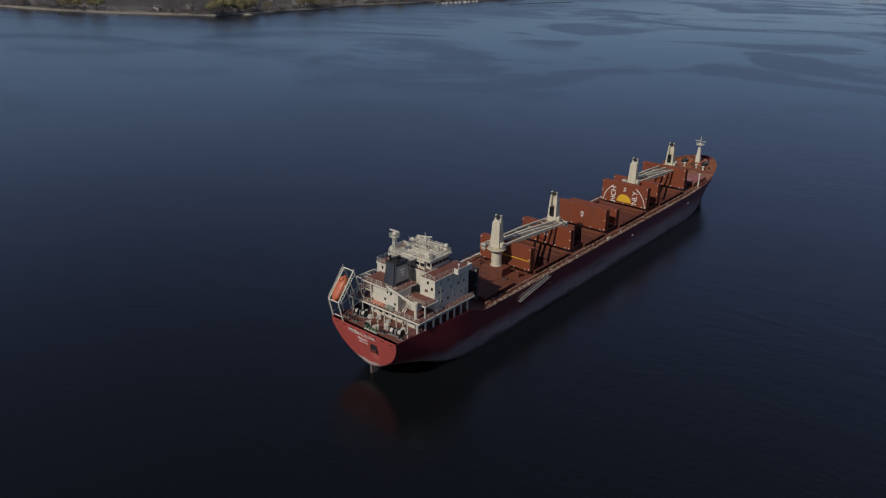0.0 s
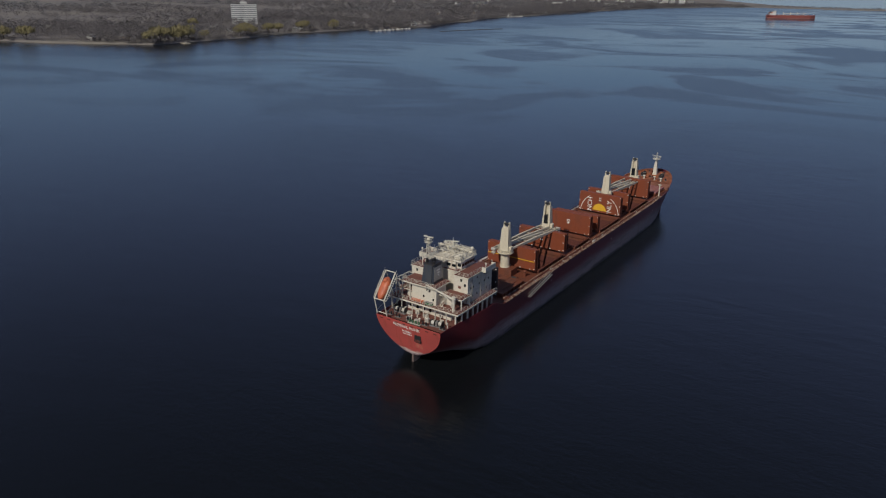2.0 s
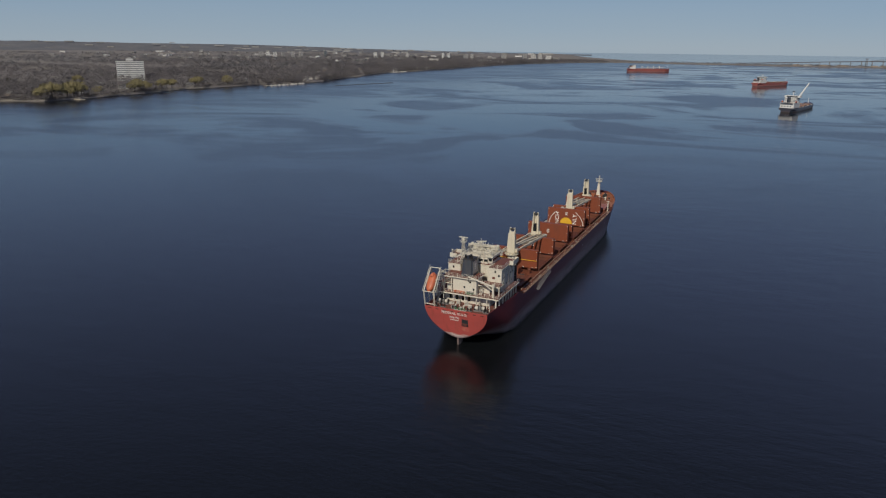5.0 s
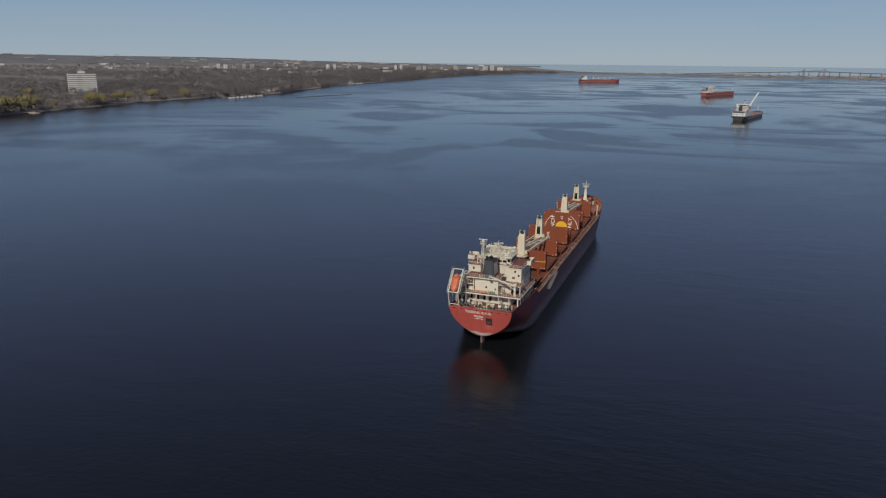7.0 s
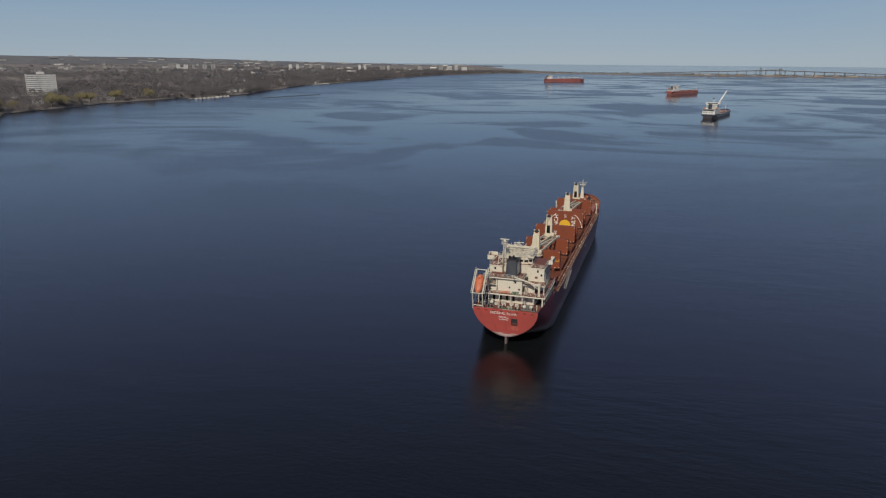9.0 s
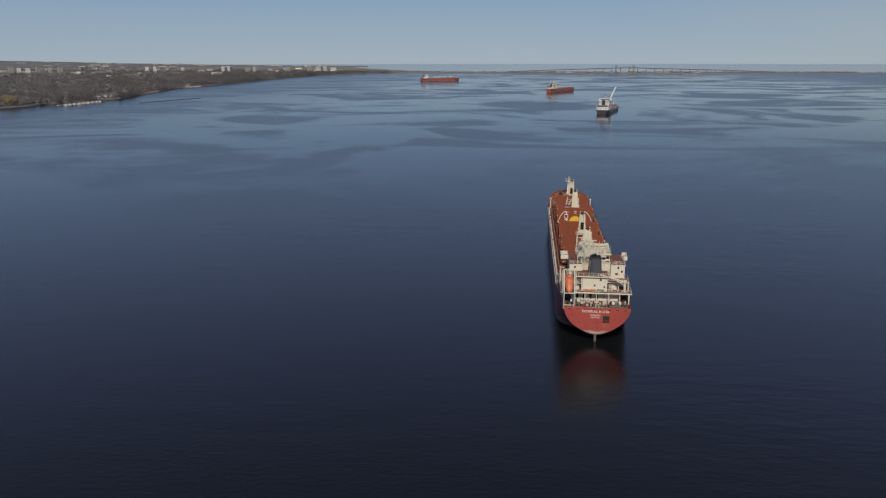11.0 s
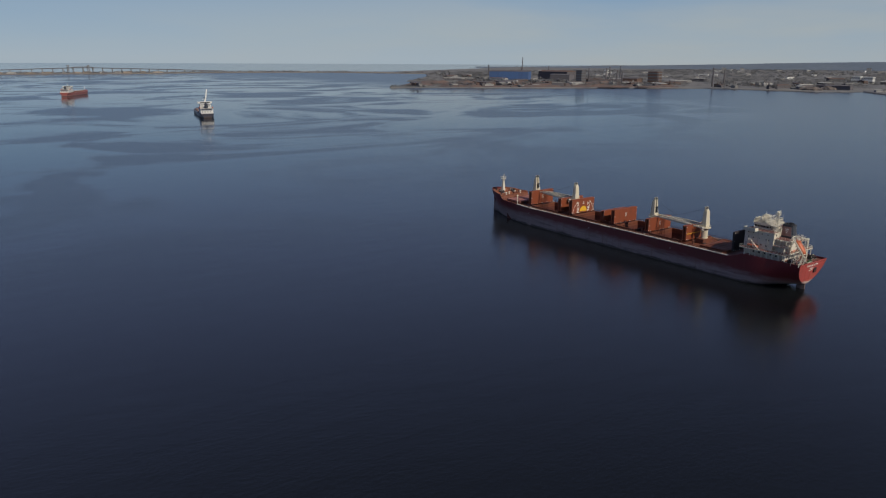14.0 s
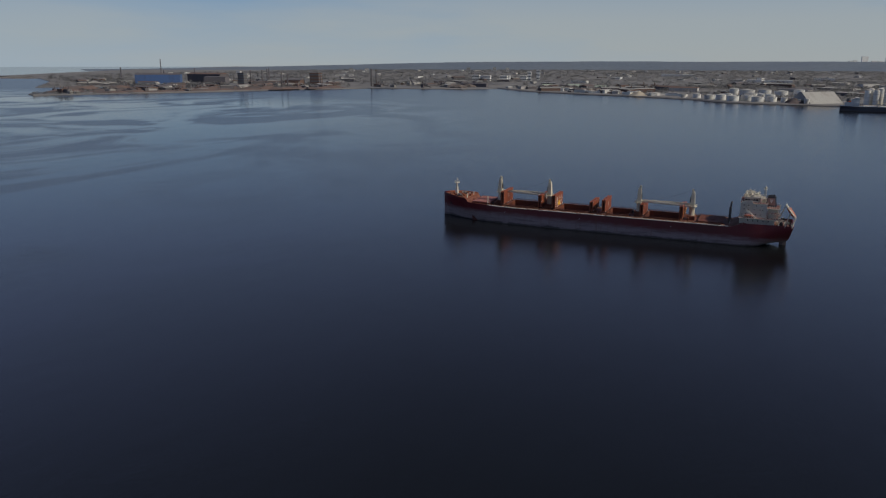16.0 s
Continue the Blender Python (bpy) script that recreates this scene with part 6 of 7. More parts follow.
for i in range(64):       # villas on the waterfront
    x, y, z = inland(N_SEEN, rw, 18, 240, 0.0, 0.85)
    if math.hypot(x + 1300, y - 1085) < 70:
        continue
    building("waterfront_house", x, y, rw.uniform(9, 20), rw.uniform(8, 13), rw.uniform(4.5, 7), rw.uniform(0, 180), rw.choice(("wall_pale", "wall_tan", "wall_white", "wall_tan")),
             "waterfront house with a pitched grey roof", "house", 0, "roof_grey", rw.uniform(2.5, 4.5), "waterfront houses")

# marina by the north shore: jetty with moored boats, floating breakwater
jetty = thing("jetty", (-935, 1190, 0.4), "long pale wooden jetty along the shore", "jetty")
bm = bmesh.new()
box(bm, -945, -938, 1120, 1260, 0.5, 1.3)
part("decking", bm, M["sand"], jetty)
for i in range(15):
    bm = bmesh.new()
    bar(bm, (-941, 1122 + i * 9.6, -1), (-941, 1122 + i * 9.6, 2.2), 0.35, n=6)
    part("pile", bm, M["bark"], jetty)


def small_boat(x, y, turn, L=11):
    b = thing("moored_boat", (x, y, 0), "small white motor boat moored by the shore", "boat", "boats at the jetty")
    m = Matrix.Translation((x, y, 0)) @ pose(0, 0, 0, 0, 0, turn)
    bm = bmesh.new()
    extrude_outline(bm, [(-1.7, -L / 2), (1.7, -L / 2), (1.8, L * 0.1), (0, L / 2), (-1.8, L * 0.1)], -0.3, 1.4)
    bm.transform(m)
    part("hull", bm, M["wall_pale"], b)
    bm = bmesh.new()
    box(bm, -1.2, 1.2, -L * 0.25, L * 0.12, 1.4, 3.0, 0.3)
    bm.transform(m)
    part("cabin", bm, M["wall_white"], b)


for i in range(9):
    small_boat(-930 + rw.uniform(-1, 1), 1126 + i * 15 + rw.uniform(-3, 3), 90 + rw.uniform(-6, 6), rw.uniform(8, 14))
for i in range(9):
    small_boat(-1118 + rw.uniform(-3, 3), 2010 + i * 14, 90 + rw.uniform(-20, 20), rw.uniform(9, 14))
bw = thing("floating_breakwater", (-815, 1320, 0), "long low dark floating breakwater on the water", "breakwater")
last = None
for i in range(15):
    k = i / 14
    p = (-828 + 40 * k, 1220 + 200 * k + 10 * math.sin(k * 3.1), 0.25)
    if last:
        bm = bmesh.new()
        bar(bm, last, p, 0.6, n=6)
        part("float", bm, M["bark"], bw)
    last = p
bm = bmesh.new()
extrude_outline(bm, [(-962, 640), (-925, 632), (-922, 640), (-960, 650)], -0.5, 1.1)
tagged(part("slipway", bm, M["sand"]), "pale stone slipway running into the water", "slipway")


# ---- other ships in the bay ----
def far_ship(x, y, heading, L, B, H, hull_mat, label, house=0.16, house_h=15, cranes=3, boom=False, covers="cover"):
    """A ship seen from far off: hull with flared bow, deckhouse aft, funnel, masts and hatches."""
    t = thing("anchored_ship", (x, y, 0), label, "ship", "ships in the bay")
    m = Matrix.Translation((x, y, 0)) @ pose(0, 0, 0, 0, 0, -heading)

    def add(name, bm, mat, parent=None, sub=""):
        bm.transform(m)
        return part(name, bm, mat, parent or t, sub)
    bm = bmesh.new()
    rows = []
    for i in range(25):
        s = i / 24
        yy = -L / 2 + L * s
        top = H + 1.6 * smoothstep(0.12, 0.05, s) + 3.0 * smoothstep(0.88, 1.0, s)
        row = []
        for j in range(5):
            u = j / 4
            bow = (1 - max(0, (s - (0.80 + 0.06 * u)) / (0.20 - 0.06 * u)) ** 2.2)
            stern = 0.55 + 0.45 * smoothstep(-0.02, 0.16, s) if u < 0.6 else 0.86 + 0.14 * smoothstep(0, 0.14, s)
            row.append((B / 2 * max(0.02, bow) * stern, yy, -0.5 + (top + 0.5) * u))
        rows.append(row)
    for side in (1, -1):
        g = [[bm.verts.new((side * px, py, pz)) for px, py, pz in row] for row in rows]
        for r0, r1 in zip(g, g[1:]):
            for j in range(4):
                bm.faces.new((r0[j], r1[j], r1[j + 1], r0[j + 1]))
    bm.verts.ensure_lookup_table()
    n = 25 * 5
    for i in range(24):
        bm.faces.new((bm.verts[i * 5 + 4], bm.verts[(i + 1) * 5 + 4], bm.verts[n + (i + 1) * 5 + 4], bm.verts[n + i * 5 + 4]))
    for j in range(4):
        bm.faces.new((bm.verts[j], bm.verts[j + 1], bm.verts[n + j + 1], bm.verts[n + j]))
    bmesh.ops.recalc_face_normals(bm, faces=bm.faces)
    add("hull", bm, hull_mat)
    hy = -L / 2 + L * 0.04
    hb = B / 2 * 0.86
    bm = box(bmesh.new(), -hb, hb, hy, hy + L * house, H + 1.2, H + 1.2 + house_h * 0.45)
    lowh = add("deckhouse", bm, M["wall_white"])
    bm = box(bmesh.new(), -hb * 0.85, hb * 0.85, hy + L * house * 0.45, hy + L * house, H + 1.2 + house_h * 0.45, H + 1.2 + house_h * 0.85)
    add("cabin_tower", bm, M["wall_white"], lowh)
    bm = box(bmesh.new(), -B / 2, B / 2, hy + L * house * 0.7, hy + L * house * 0.98, H + 1.2 + house_h * 0.85, H + 1.2 + house_h)
    add("bridge", bm, M["wall_white"], lowh)
    bm = box(bmesh.new(), -hb * 0.8, hb * 0.8, hy + L * house * 0.68, hy + L * house + 0.15, H + 1.2 + house_h * 0.89, H + 1.2 + house_h * 0.96)
    add("bridge_windows", bm, M["glass"], lowh)
    for k in range(3):
        bm = box(bmesh.new(), -hb * 0.8, hb * 0.8, hy + L * house * 0.45 - 0.12, hy + L * house * 0.45, H + 1.6 + house_h * (0.5 + 0.11 * k), H + 2.4 + house_h * (0.5 + 0.11 * k))
        add("window_band", bm, M["window_band"], lowh)
    bm = bmesh.new()
    bar(bm, (0, hy + L * house * 0.22, H + 1 + house_h * 0.4), (0, hy + L * house * 0.2, H + house_h * 0.98), B * 0.13, B * 0.11, 8)
    add("funnel", bm, M["funnel"])
    bm = bmesh.new()
    bar(bm, (0, hy + L * house * 0.85, H + house_h), (0, hy + L * house * 0.85, H + house_h + 8), 0.5, 0.2, 6)
    bar(bm, (-3, hy + L * house * 0.85, H + house_h + 5), (3, hy + L * house * 0.85, H + house_h + 5), 0.25, n=5)
    add("radar_mast", bm, M["wall_white"])
    for side in (-1, 1):
        lb = bmesh.new()
        ball(lb, (side * hb * 1.02, hy + L * house * 0.3, H + 2.6 + house_h * 0.45), 1.5, 0.8, 2.2, 0.8, 10)
        add("lifeboat", lb, M["orange"], lowh)
        add("railing", rail(bmesh.new(), [(side * B * 0.47, hy + L * house, H + 0.2), (side * B * 0.47, L / 2 - L * 0.16, H + 0.2)], 1.1, 6.0, 0.09, 2), M["wall_white"])
    add("mast_head", box(bmesh.new(), -1.6, 1.6, hy + L * house * 0.85 - 0.5, hy + L * house * 0.85 + 0.5, H + house_h + 6.4, H + house_h + 7.6, 0.2), M["black"])
    add("aft_deck", box(bmesh.new(), -hb * 0.9, hb * 0.9, hy - L * 0.02, hy + L * house * 0.45, H + 1.25 + house_h * 0.45, H + 1.5 + house_h * 0.45), M["stone_grey"], lowh)
    for k in range(4):
        add("window_band", box(bmesh.new(), -hb * 0.82 + k * hb * 0.42, -hb * 0.62 + k * hb * 0.42, hy - 0.12, hy, H + 3.4, H + 4.6), M["window_band"], lowh)
    y0, y1 = hy + L * house + 5, L / 2 - L * 0.1
    if not cranes and not boom:         # a tanker's pipes and manifold
        for x in (-2.5, 0.0, 2.5):
            add("deck_pipe", bar(bmesh.new(), (x, y0, H + 2.6), (x, y1, H + 2.6), 0.6, n=6), M["stone_grey"])
        add("gangway", bar(bmesh.new(), (0, y0 - 4, H + 7.5), (0, y0 + 26, H + 3.4), 0.8, n=4), M["wall_white"])
    n = max(3, cranes + 1)
    for i in range(n):
        a, b = y0 + (y1 - y0) * (i + 0.12) / n, y0 + (y1 - y0) * (i + 0.88) / n
        add("hatch", box(bmesh.new(), -B * 0.36, B * 0.36, a, b, H - 0.2, H + 1.8), M[covers])
    for i in range(cranes):
        yy = y0 + (y1 - y0) * (i + 1) / n
        bm = bmesh.new()
        bar(bm, (0, yy, H), (0, yy, H + 11), 1.3, 1.0, 8)
        pst = add("crane_post", bm, M["cream"])
        bm = bmesh.new()
        bar(bm, (0, yy, H + 7), (B * 0.12, yy + (y1 - y0) / n * 0.9, H + 6), 0.7, 0.4, 5)
        add("crane_jib", bm, M["cream"], pst)
    if boom:
        bm = bmesh.new()
        yy = hy + L * house + 10
        bar(bm, (1, yy, H), (1, yy, H + 14), 2.2, 1.5, 8)
        bst = add("boom_tower", bm, M["wall_white"])
        bm = bmesh.new()
        for s in (-0.8, 0.8):
            bar(bm, (1 + s, yy, H + 9), (9 + s * 0.4, yy + 34, H + 35), 0.8, 0.5, 6)
        for i in range(9):
            k = (i + 0.5) / 9
            bar(bm, (0.2 + 8.5 * k, yy + 34 * k, H + 9 + 26 * k), (1.8 + 7.6 * k, yy + 34 * k, H + 9 + 26 * k), 0.3, n=4)
        add("raised_boom", bm, M["wall_white"], bst)
    bm = bmesh.new()
    bar(bm, (0, L / 2 - L * 0.04, H + 2), (0, L / 2 - L * 0.04, H + 11), 0.5, 0.25, 6)
    add("foremast", bm, M["wall_white"])
    return t


# The far ships' red is paled for distance haze, within the paint colour.
red_far = hull_paint("haze_paled_red_hull", (0.27, 0.075, 0.062), (0.28, 0.13, 0.12), 3.0)
dark_far = hull_paint("dark_blue_hull", (0.035, 0.038, 0.055), (0.075, 0.05, 0.05), 1.5)
far_ship(-392, 2790, 60, 168, 26, 11.0, red_far, "distant red bulk carrier with pale deckhouse at anchor", 0.13, 14, 4)
far_ship(62, 1872, 29, 150, 22, 7.5, red_far, "red tanker with white deckhouse lying at anchor", 0.2, 15, 0)
far_ship(111, 1071, 13.5, 150, 22, 4.9, dark_far, "dark-hulled self-unloading ship with white house and raised boom", 0.25, 17, 0, True, "tan")
far_ship(1225, -205, 182, 190, 24, 9.0, dark_far, "dark bulk carrier moored alongside the grain dock", 0.13, 16, 4, covers="tank")

# ---- the high road bridge and the lift bridge towers at the harbour mouth ----
skyway = thing("road_bridge", (595, 4620, 0), "long high steel road bridge on tall concrete piers", "bridge")
BX0, BX1 = -150.0, 1450.0


def bridge_at(x):
    k = min(1, max(0, (x - BX0) / (540 - BX0))) ** 0.9 * min(1, max(0, (BX1 - x) / (BX1 - 640))) ** 0.9
    return (x, 4620, 6 + 23 * k)


bm = bmesh.new()
xs = [BX0 + (BX1 - BX0) * i / 60 for i in range(61)]
for a, b in zip(xs, xs[1:]):
    p, q = bridge_at(a), bridge_at(b)
    v = [bm.verts.new((px, py + dy, pz + dz)) for (px, py, pz) in (p, q) for dy, dz in ((-9, 0), (9, 0), (9, 4.2), (-9, 4.2))]
    for i in range(4):
        j = (i + 1) % 4
        bm.faces.new((v[i], v[j], v[4 + j], v[4 + i]))
bmesh.ops.remove_doubles(bm, verts=bm.verts, dist=0.01)
bmesh.ops.recalc_face_normals(bm, faces=bm.faces)
part("road_deck", bm, M["wall_dark"], skyway)
for i in range(1, 30):
    x = BX0 + (BX1 - BX0) * i / 30
    px, py, pz = bridge_at(x)
    if pz < 9:
        continue
    bm = bmesh.new()
    for dy in (-6, 6):
        box(bm, px - 1.9, px + 1.9, py + dy - 1.5, py + dy + 1.5, 0, pz)
    box(bm, px - 1.6, px + 1.6, py - 8, py + 8, pz - 3, pz)
    part("pier", bm, M["grey"], skyway)
bm = bmesh.new()
for side in (-8, 8):
    last = None
    for i in range(13):
        k = i / 12
        x = 535 + 120 * k
        p = (x, bridge_at(x)[1] + side, 33 + 7 * math.sin(math.pi * k))
        if last:
            bar(bm, last, p, 0.8, n=5)
            bar(bm, p, (x, p[1], 32), 0.5, n=4)
        last = p
part("arch_truss", bm, M["grey"], skyway)
for x, y in ((512, 4590), (620, 4590)):
    lt = thing("lift_tower", (x, y, 0), "dark steel lattice tower of the lift bridge", "tower", "lift bridge towers")
    bm = bmesh.new()
    for sx in (-4, 4):
        for sy in (-4, 4):
            box(bm, x + sx - 1, x + sx + 1, y + sy - 1, y + sy + 1, 0, 44)
    part("legs", bm, M["grey"], lt)
    bm = bmesh.new()
    for k in range(6):
        z = 3 + k * 6.6
        bar(bm, (x - 4, y - 4, z), (x + 4, y - 4, z + 6), 0.6, n=4)
        bar(bm, (x + 4, y - 4, z), (x - 4, y - 4, z + 6), 0.6, n=4)
    part("bracing", bm, M["grey"], lt)
    bm = box(bmesh.new(), x - 6, x + 6, y - 6, y + 6, 44, 47)
    part("machine_house", bm, M["grey"], lt)
for i in range(12):
    x = 150 + i * 75 + rw.uniform(-20, 20)
    building("harbour_shed", x, 4470 + rw.uniform(0, 60), rw.uniform(20, 55), 20, rw.uniform(5, 9), rw.uniform(-8, 8), rw.choice(("wall_pale", "wall_tan", "wall_tan")),
             "pale low shed on the harbour bar", "shed", 0, group="harbour sheds")

# ---- south shore: steelworks, tanks, sheds ----
building("rolling_mill", 1865, 2290, 60, 172, 38, 34, "wall_blue", "long blue-clad rolling mill hall", "factory", 0, "wall_dark", 5)
building("melt_shop", 2135, 2275, 60, 175, 36, 2, "wall_dark", "dark sooty melt shop with a stepped roof", "factory", 0, "wall_rust", 6)
building("melt_shop", 2010, 2120, 50, 90, 26, 20, "wall_dark", "dark furnace hall beside the mill", "factory", 0, "wall_dark", 4)
building("blast_furnace", 1974, 1608, 44, 36, 46, 15, "wall_rust", "rust-brown blast furnace tower", "factory", 4, "wall_rust")
building("cast_house", 1920, 1668, 50, 60, 22, 15, "wall_rust", "rusty casting house beside the furnace", "factory", 0, "wall_dark", 5)
building("coke_tower", 1798, 1814, 26, 24, 48, 10, "wall_dark", "dark coal tower of the coke works", "factory", 5, "wall_dark")
building("coke_ovens", 1860, 1760, 20, 120, 16, 40, "wall_dark", "long low bank of coke ovens", "factory", 0, "wall_rust")
building("white_shed", 2151, 1021, 16, 52, 11, 4, "wall_white", "bright white flat-roofed shed", "shed", 0, "wall_white")
building("dock_warehouse", 2125, 610, 50, 150, 8, 8, "wall_pale", "long dock warehouse with pale green roof", "warehouse", 0, "roof_green", 3)
building("dock_warehouse", 2230, 720, 50, 130, 8, 8, "wall_pale", "dock warehouse with pale green roof", "warehouse", 0, "roof_green", 3)
for x, y, h, r in ((2467, 2871, 100, 3.2), (2399, 3076, 60, 4), (1984, 1372, 64, 3.5), (1816, 1790, 58, 2.5), (1845, 1850, 50, 2.5), (1800, 1640, 52, 3), (1780, 1600, 48, 3),
                   (2060, 1900, 60, 3), (2130, 1980, 54, 3), (2300, 2500, 58, 3), (2230, 2620, 50, 3), (1930, 1560, 46, 2.5), (2250, 1500, 55, 3), (2600, 2300, 60, 3)):
    chimney(x, y, h, r)
for x, y, w, h in ((2947, 1065, 16, 44), (3202, 1097, 17, 48)):
    building("silo_tower", x, y, w, w, h, 10, "wall_white", "slim white silo tower", "silo", 3, "wall_white", group="white silo towers")
for i in range(6):
    building("mill_building", 2930 + rw.uniform(-80, 160), 1120 + i * 45, 40, 34, rw.uniform(12, 26), 10, "wall_white", "white mill building below the silos", "mill", 2, "wall_white", group="white mill buildings")
for i in range(13):
    x, y, z = inland(SOUTH[13:18], rw, 50, 150, 0.0, 0.9)
    sh = thing("scrap_heap", (x, y, 3), "grey heap of scrap metal on the quay", "heap", "scrap heaps")
    bm = bmesh.new()
    bmesh.ops.create_icosphere(bm, subdivisions=3, radius=1, matrix=Matrix.LocRotScale((x, y, 2.5), None, (rw.uniform(14, 34), rw.uniform(14, 34), rw.uniform(6, 12))))
    for v in bm.verts:
        v.co += Vector((noise.noise(v.co * 0.13), noise.noise(v.co * 0.13 + Vector((9, 0, 0))), noise.noise(v.co * 0.2))) * 3.0
    part("mound", bm, M["scrap"], sh)
for x, y, r, h in ((1522, 156, 13, 12), (1497, 127, 13, 13), (1468, 98, 12, 13), (1486, 68, 12, 13), (1456, 44, 12, 13), (1466, 14, 12, 13), (1444, -12, 8, 12), (1536, 114, 12, 14), (1530, 61, 13, 15),
                   (1523, 18, 12, 14), (1590, 40, 12, 13), (1717, 75, 17, 20), (1718, 32, 17, 20), (1700, -8, 16, 19), (1714, -50, 15, 19), (1765, 110, 14, 18), (1446, -34, 7, 11), (1424, -44, 6, 10),
                   (1412, -58, 6, 10), (1560, 150, 9, 10), (1585, 190, 9, 10), (1600, 225, 8, 9)):
    tank(x, y, r * (0.98 + 0.14 * math.sin(x * 1.3 + y)), h * (0.98 + 0.12 * math.sin(x + y * 0.7)))
shed = thing("storage_shed", (1462, -78, 3), "pale tent-shaped bulk storage shed with sloping roof", "shed")
bm = bmesh.new()
pr = [(-34, 0), (34, 0), (3, 25), (-3, 25)]
a = [bm.verts.new((px, -46, pz)) for px, pz in pr]
b = [bm.verts.new((px, 46, pz)) for px, pz in pr]
bm.faces.new(a[::-1])
bm.faces.new(b)
for i in range(4):
    j = (i + 1) % 4
    bm.faces.new((a[i], a[j], b[j], b[i]))
bmesh.ops.recalc_face_normals(bm, faces=bm.faces)
bm.transform(Matrix.Translation((1462, -78, 3)) @ pose(0, 0, 0, 0, 0, 42))
part("roof", bm, M["roof_grey"], shed)


def grain_silo(x, y, r, h):
    t = thing("grain_silo", (x, y, 3), "round pale grain silo with a domed top on the dock", "silo", "grain silos")
    bm = bmesh.new()
    bar(bm, (x, y, 3), (x, y, 3 + h), r, n=20)
    part("shell", bm, M["tank"], t)
    bm = bmesh.new()
    ball(bm, (x, y, 3 + h), r * 0.98, 1, 1, 0.5, 18)
    part("dome", bm, M["wall_pale"], t)
    bm = bmesh.new()
    for k in range(3):
        bar(bm, (x, y, 3 + h * (0.25 + 0.25 * k)), (x, y, 3.4 + h * (0.25 + 0.25 * k)), r + 0.12, n=20)
    part("hoop", bm, M["roof_grey"], t)


for x, y, r, h in ((1428, -176, 6, 30), (1444, -184, 6, 32), (1422, -192, 6, 30), (1440, -202, 6, 33), (1424, -216, 10, 22), (1416, -240, 13, 20), (1446, -236, 8, 30), (1404, -262, 9, 24), (1434, -264, 8, 30)):
    grain_silo(x, y, r, h)
elevator = thing("grain_elevator", (1462, -212, 3), "narrow grey grain elevator house above the silos", "elevator")
part("house", box(bmesh.new(), 1456, 1468, -224, -200, 3, 42, 0.3), M["wall_pale"], elevator)
part("roof", box(bmesh.new(), 1455, 1469, -225, -199, 42, 43.2, 0.2), M["roof_grey"], elevator)
bm = bmesh.new()
bar(bm, (1462, -212, 40), (1424, -192, 36), 1.4, n=4)
part("conveyor", bm, M["grey"], elevator)


def mound(name, x, y, w, d, h, turn, mat, label, group, flat=0.45, seed=0.0):
    """A heap with a broad flat top and slumped, uneven sides."""
    t = thing(name, (x, y, 3), label, "heap", group)
    bm = bmesh.new()
    n, m = 18, 12
    grid = [[None] * (m + 1) for _ in range(n + 1)]
    for i in range(n + 1):
        for j in range(m + 1):
            u, v = 2 * i / n - 1, 2 * j / m - 1
            edge = max(abs(u), abs(v)) * 0.6 + 0.4 * math.hypot(u, v)
            z = h * min(1, max(0, (1 - edge) / (1 - flat))) * (0.85 + 0.3 * noise.noise((u * 3 + seed, v * 3, seed)))
            grid[i][j] = bm.verts.new((u * w / 2 + 3 * noise.noise((u * 4, v * 4, seed + 2)), v * d / 2 + 3 * noise.noise((u * 4, v * 4, seed + 7)), z - 0.3))
    for i in range(n):
        for j in range(m):
            bm.faces.new((grid[i][j], grid[i + 1][j], grid[i + 1][j + 1], grid[i][j + 1]))
    bm.transform(Matrix.Translation((x, y, 3)) @ pose(0, 0, 0, 0, 0, turn))
    return part("mound", bm, mat, t, smooth=True)


M["ore"] = paint("ore_and_coal", (0.088, 0.074, 0.076), (0.118, 0.086, 0.080), 0.95, 0.02, 0.2, 0.42, 0.6, 1.0, 0.3)
mound("ore_heap", 1428, -34, 50, 40, 13, 20, M["ore"], "dark brown heap beside the storage shed", "heaps on the quay", 0.15, 5.0)
mound("sand_heap", 1676, 352, 64, 44, 13, 30, M["sand"], "pale heap of sand or salt on the quay", "heaps on the quay", 0.2, 3.0)
for k in range(16):         # ore and coal stockpiles behind the point
    q = k / 15
    row = k % 2
    x, y = 1150 + 640 * q + 95 * row, 1950 - 410 * q + 110 * row + 20 * math.sin(k * 2.1)
    mound("ore_stockpile", x, y, 120 + 30 * math.sin(k * 1.7), 46, 9 + 4 * row + 2 * math.sin(k * 2.6), -33 + 6 * math.sin(k), M["ore"], "long rust-brown stockpile of ore behind the shore", "ore stockpiles", 0.5, k * 1.3)
for k in range(12):         # lower banks along the water's edge
    q = k / 11
    mound("ore_stockpile", 1185 + 610 * q, 1800 - 380 * q + 12 * math.sin(k * 2.9), 110, 40, 6 + 2 * math.sin(k * 1.9), -31, M["ore"], "low dark bank of ore along the water's edge", "ore stockpiles", 0.5, 40 + k * 1.1)
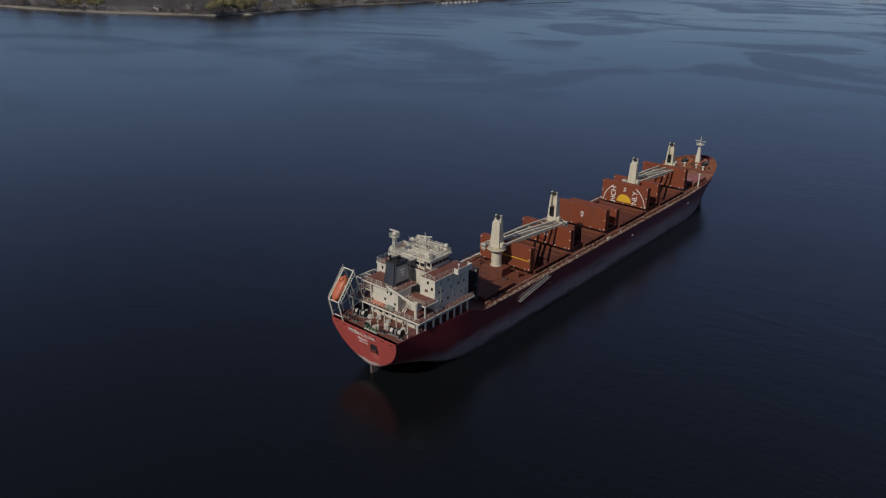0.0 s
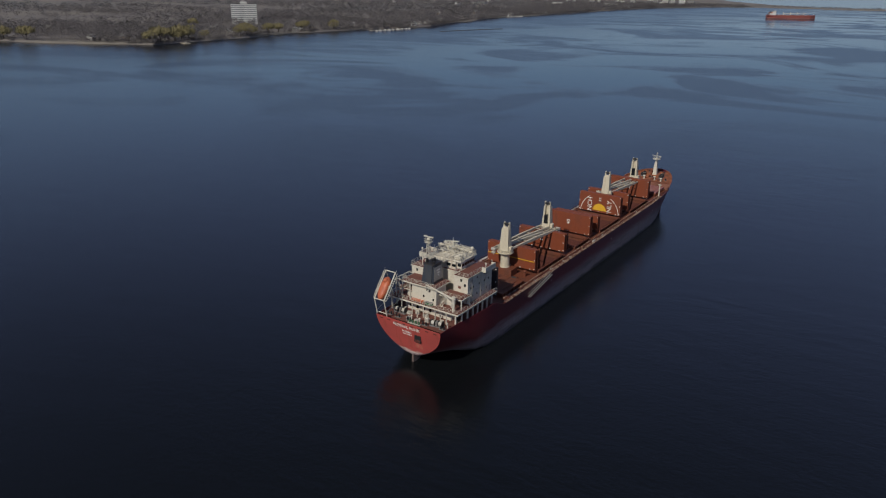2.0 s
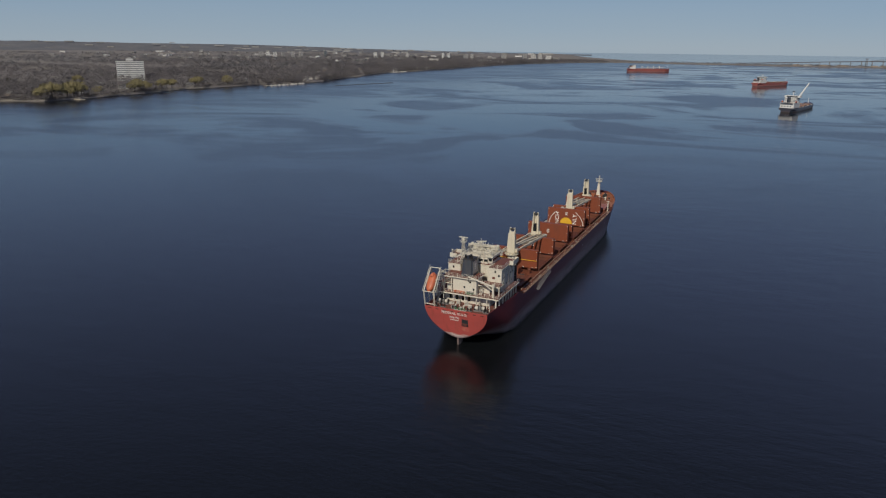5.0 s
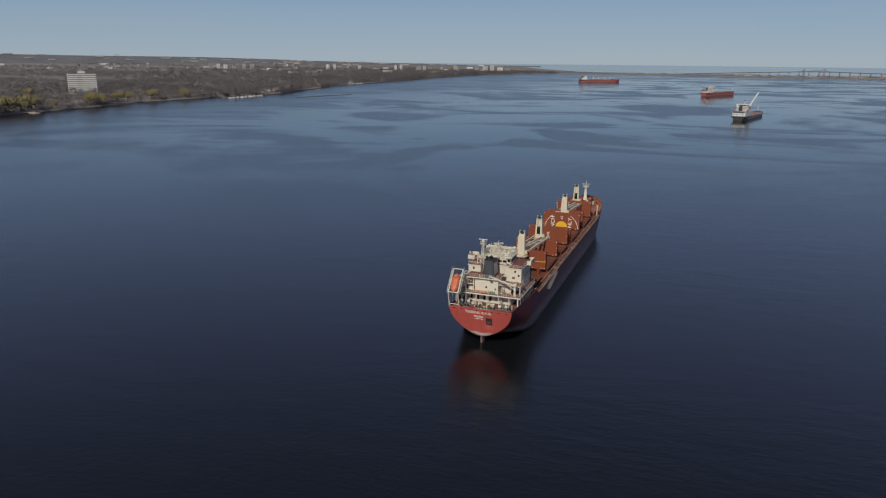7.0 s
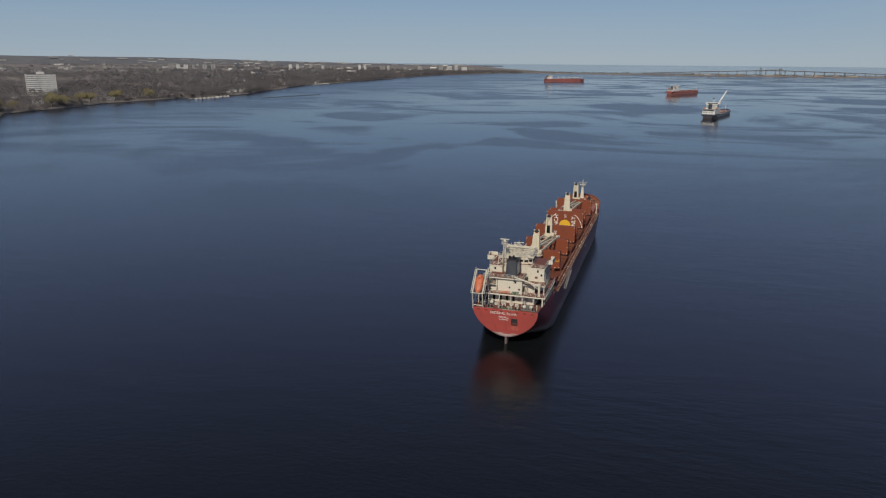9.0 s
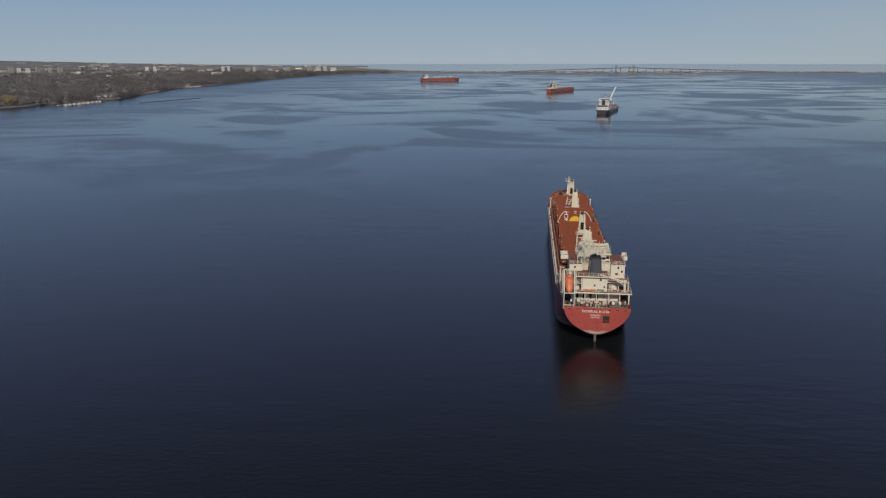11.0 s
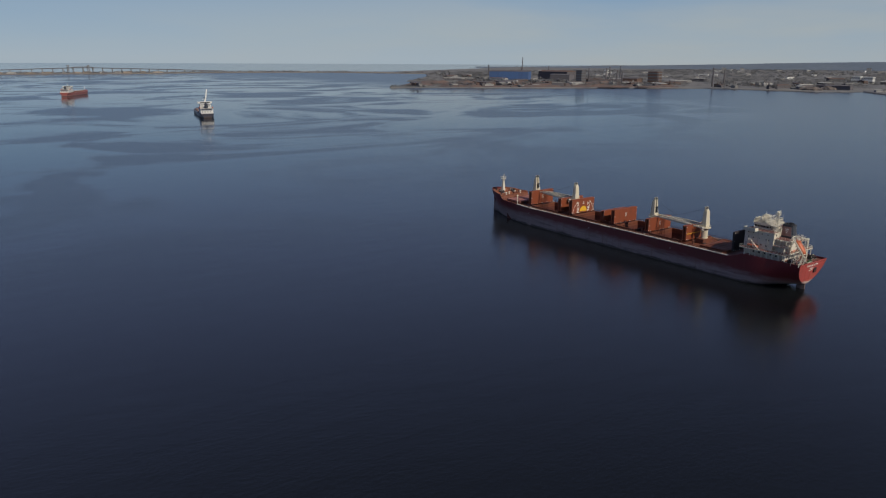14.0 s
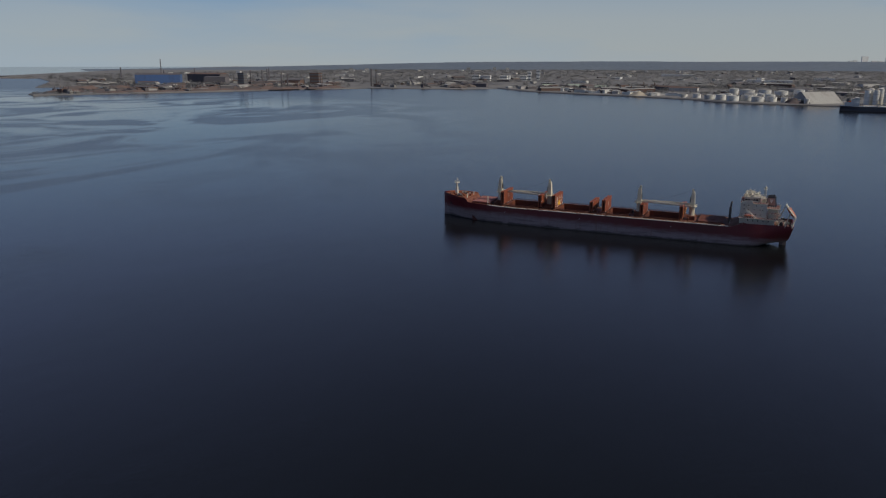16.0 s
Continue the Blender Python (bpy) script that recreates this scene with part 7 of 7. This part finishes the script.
for k in range(34):         # pale plant and stacked goods along the quays
    q = k / 33
    (xa, ya), (xb, yb) = ((2010, 850), (1760, 560)) if q < 0.45 else ((1760, 560), (1600, 250))
    u = q / 0.45 if q < 0.45 else (q - 0.45) / 0.55
    x, y = xa + (xb - xa) * u + rw.uniform(20, 90), ya + (yb - ya) * u + rw.uniform(-25, 25)
    building("quay_shed", x, y, rw.uniform(8, 22), rw.uniform(10, 40), rw.uniform(4, 10), rw.uniform(0, 180), rw.choice(("wall_white", "wall_pale", "tank", "wall_pale", "wall_dark")),
             "small pale shed among goods stacked on the quay", "shed", 0, rw.choice(("roof_grey", "wall_white", "wall_pale")), group="quay sheds")
count = 0
while count < 110:
    x, y, z = inland(SOUTH[8:21], rw, 70, 1500)
    if not on_land(x - 25, y - 25) or not on_land(x - 40, y):
        continue
    count += 1
    building("works_shed", x, y, rw.uniform(14, 36), rw.uniform(30, 110), rw.uniform(5, 13), rw.uniform(0, 180), rw.choice(("wall_dark", "wall_dark", "wall_rust", "wall_dark", "wall_pale")),
             "low works shed on the industrial shore", "shed", 0, rw.choice(("roof_grey", "roof_grey", "wall_dark", "wall_rust")), rw.uniform(1.5, 4), "works sheds")
count = 0
while count < 90:       # small plant between the halls: stacks of tanks, conveyors, gantries
    x, y, z = inland(SOUTH[6:17], rw, 40, 600)
    if not on_land(x - 30, y - 20):
        continue
    count += 1
    t = thing("plant_structure", (x, y, 3), "small dark steel plant structure between the halls", "plant", "plant structures")
    w, h = rw.uniform(8, 26), rw.uniform(7, 22)
    tone = M[rw.choice(("wall_dark", "wall_dark", "wall_rust", "roof_grey"))]
    bm = bmesh.new()
    box(bm, x - w / 2, x + w / 2, y - w / 2, y + w / 2, 3, 3 + h * 0.55)
    part("house", bm, tone, t)
    for sx in (-0.35, 0.35):
        part("stack", bar(bmesh.new(), (x + sx * w, y, 3 + h * 0.5), (x + sx * w * 0.8, y, 3 + h), 1.1, 0.8, 6), tone, t)
    if count % 2:
        bm = bmesh.new()
        a = rw.uniform(0, 6.283)
        bar(bm, (x, y, 3 + h * 0.6), (x + math.cos(a) * 45, y + math.sin(a) * 45, 5), 1.6, n=4)
        part("conveyor", bm, M["wall_dark"], t)
for i in range(110):
    az, d = rw.uniform(44, 102), 2600 + 4600 * rw.random() ** 0.8
    x, y = polar(az, d, -411, 18)
    if not on_land(x, y):
        continue
    building("distant_building", x, y, rw.uniform(14, 70), rw.uniform(12, 40), rw.uniform(5, 13), rw.uniform(0, 180), rw.choice(("wall_white", "wall_pale", "wall_pale", "wall_white", "wall_dark")),
             "pale building in the distant town", "building", 0, rw.choice(("roof_grey", "wall_white", "wall_pale")), group="distant town buildings")
for az, d, h in ((70.0, 6300, 42), (71.0, 6300, 38), (68.0, 6200, 40), (59.0, 6000, 36), (60.2, 6000, 34)):
    x, y = polar(az, d, -411, 18)
    building("apartment_tower", x, y, 30, 20, h, -az, "wall_pale", "pale apartment tower rising over distant bare trees", "tower block", 8, group="apartment towers")
for az, d, w, h in ((94.75, 9350, 50, 16), (95.0, 9380, 44, 22), (95.55, 9350, 74, 62), (96.1, 9400, 60, 18), (96.45, 9380, 40, 14), (96.95, 9350, 70, 56), (97.4, 9400, 60, 18)):
    x, y = polar(az, d, -411, 18)
    building("hilltop_block", x, y, w, 14, h, -60, "wall_white", "apartment block on top of the escarpment", "tower block", 0, "wall_white", group="hilltop blocks", base=86)
for x, y, w, d in ((3130, -10, 40, 110), (3190, 90, 30, 60), (4450, 560, 50, 200), (3700, -220, 30, 90)):
    building("long_warehouse", x, y, w, d, 12, 4, "wall_white", "long white warehouse among woods below the escarpment", "warehouse", 0, "wall_white", group="long white warehouses")

# ---- set the finished place into the world at its scale ----
for ob in list(scene.objects):
    if ob.parent is None and ob.type in ("MESH", "EMPTY"):
        ob.location = ob.location * SCALE
        ob.scale = ob.scale * SCALE
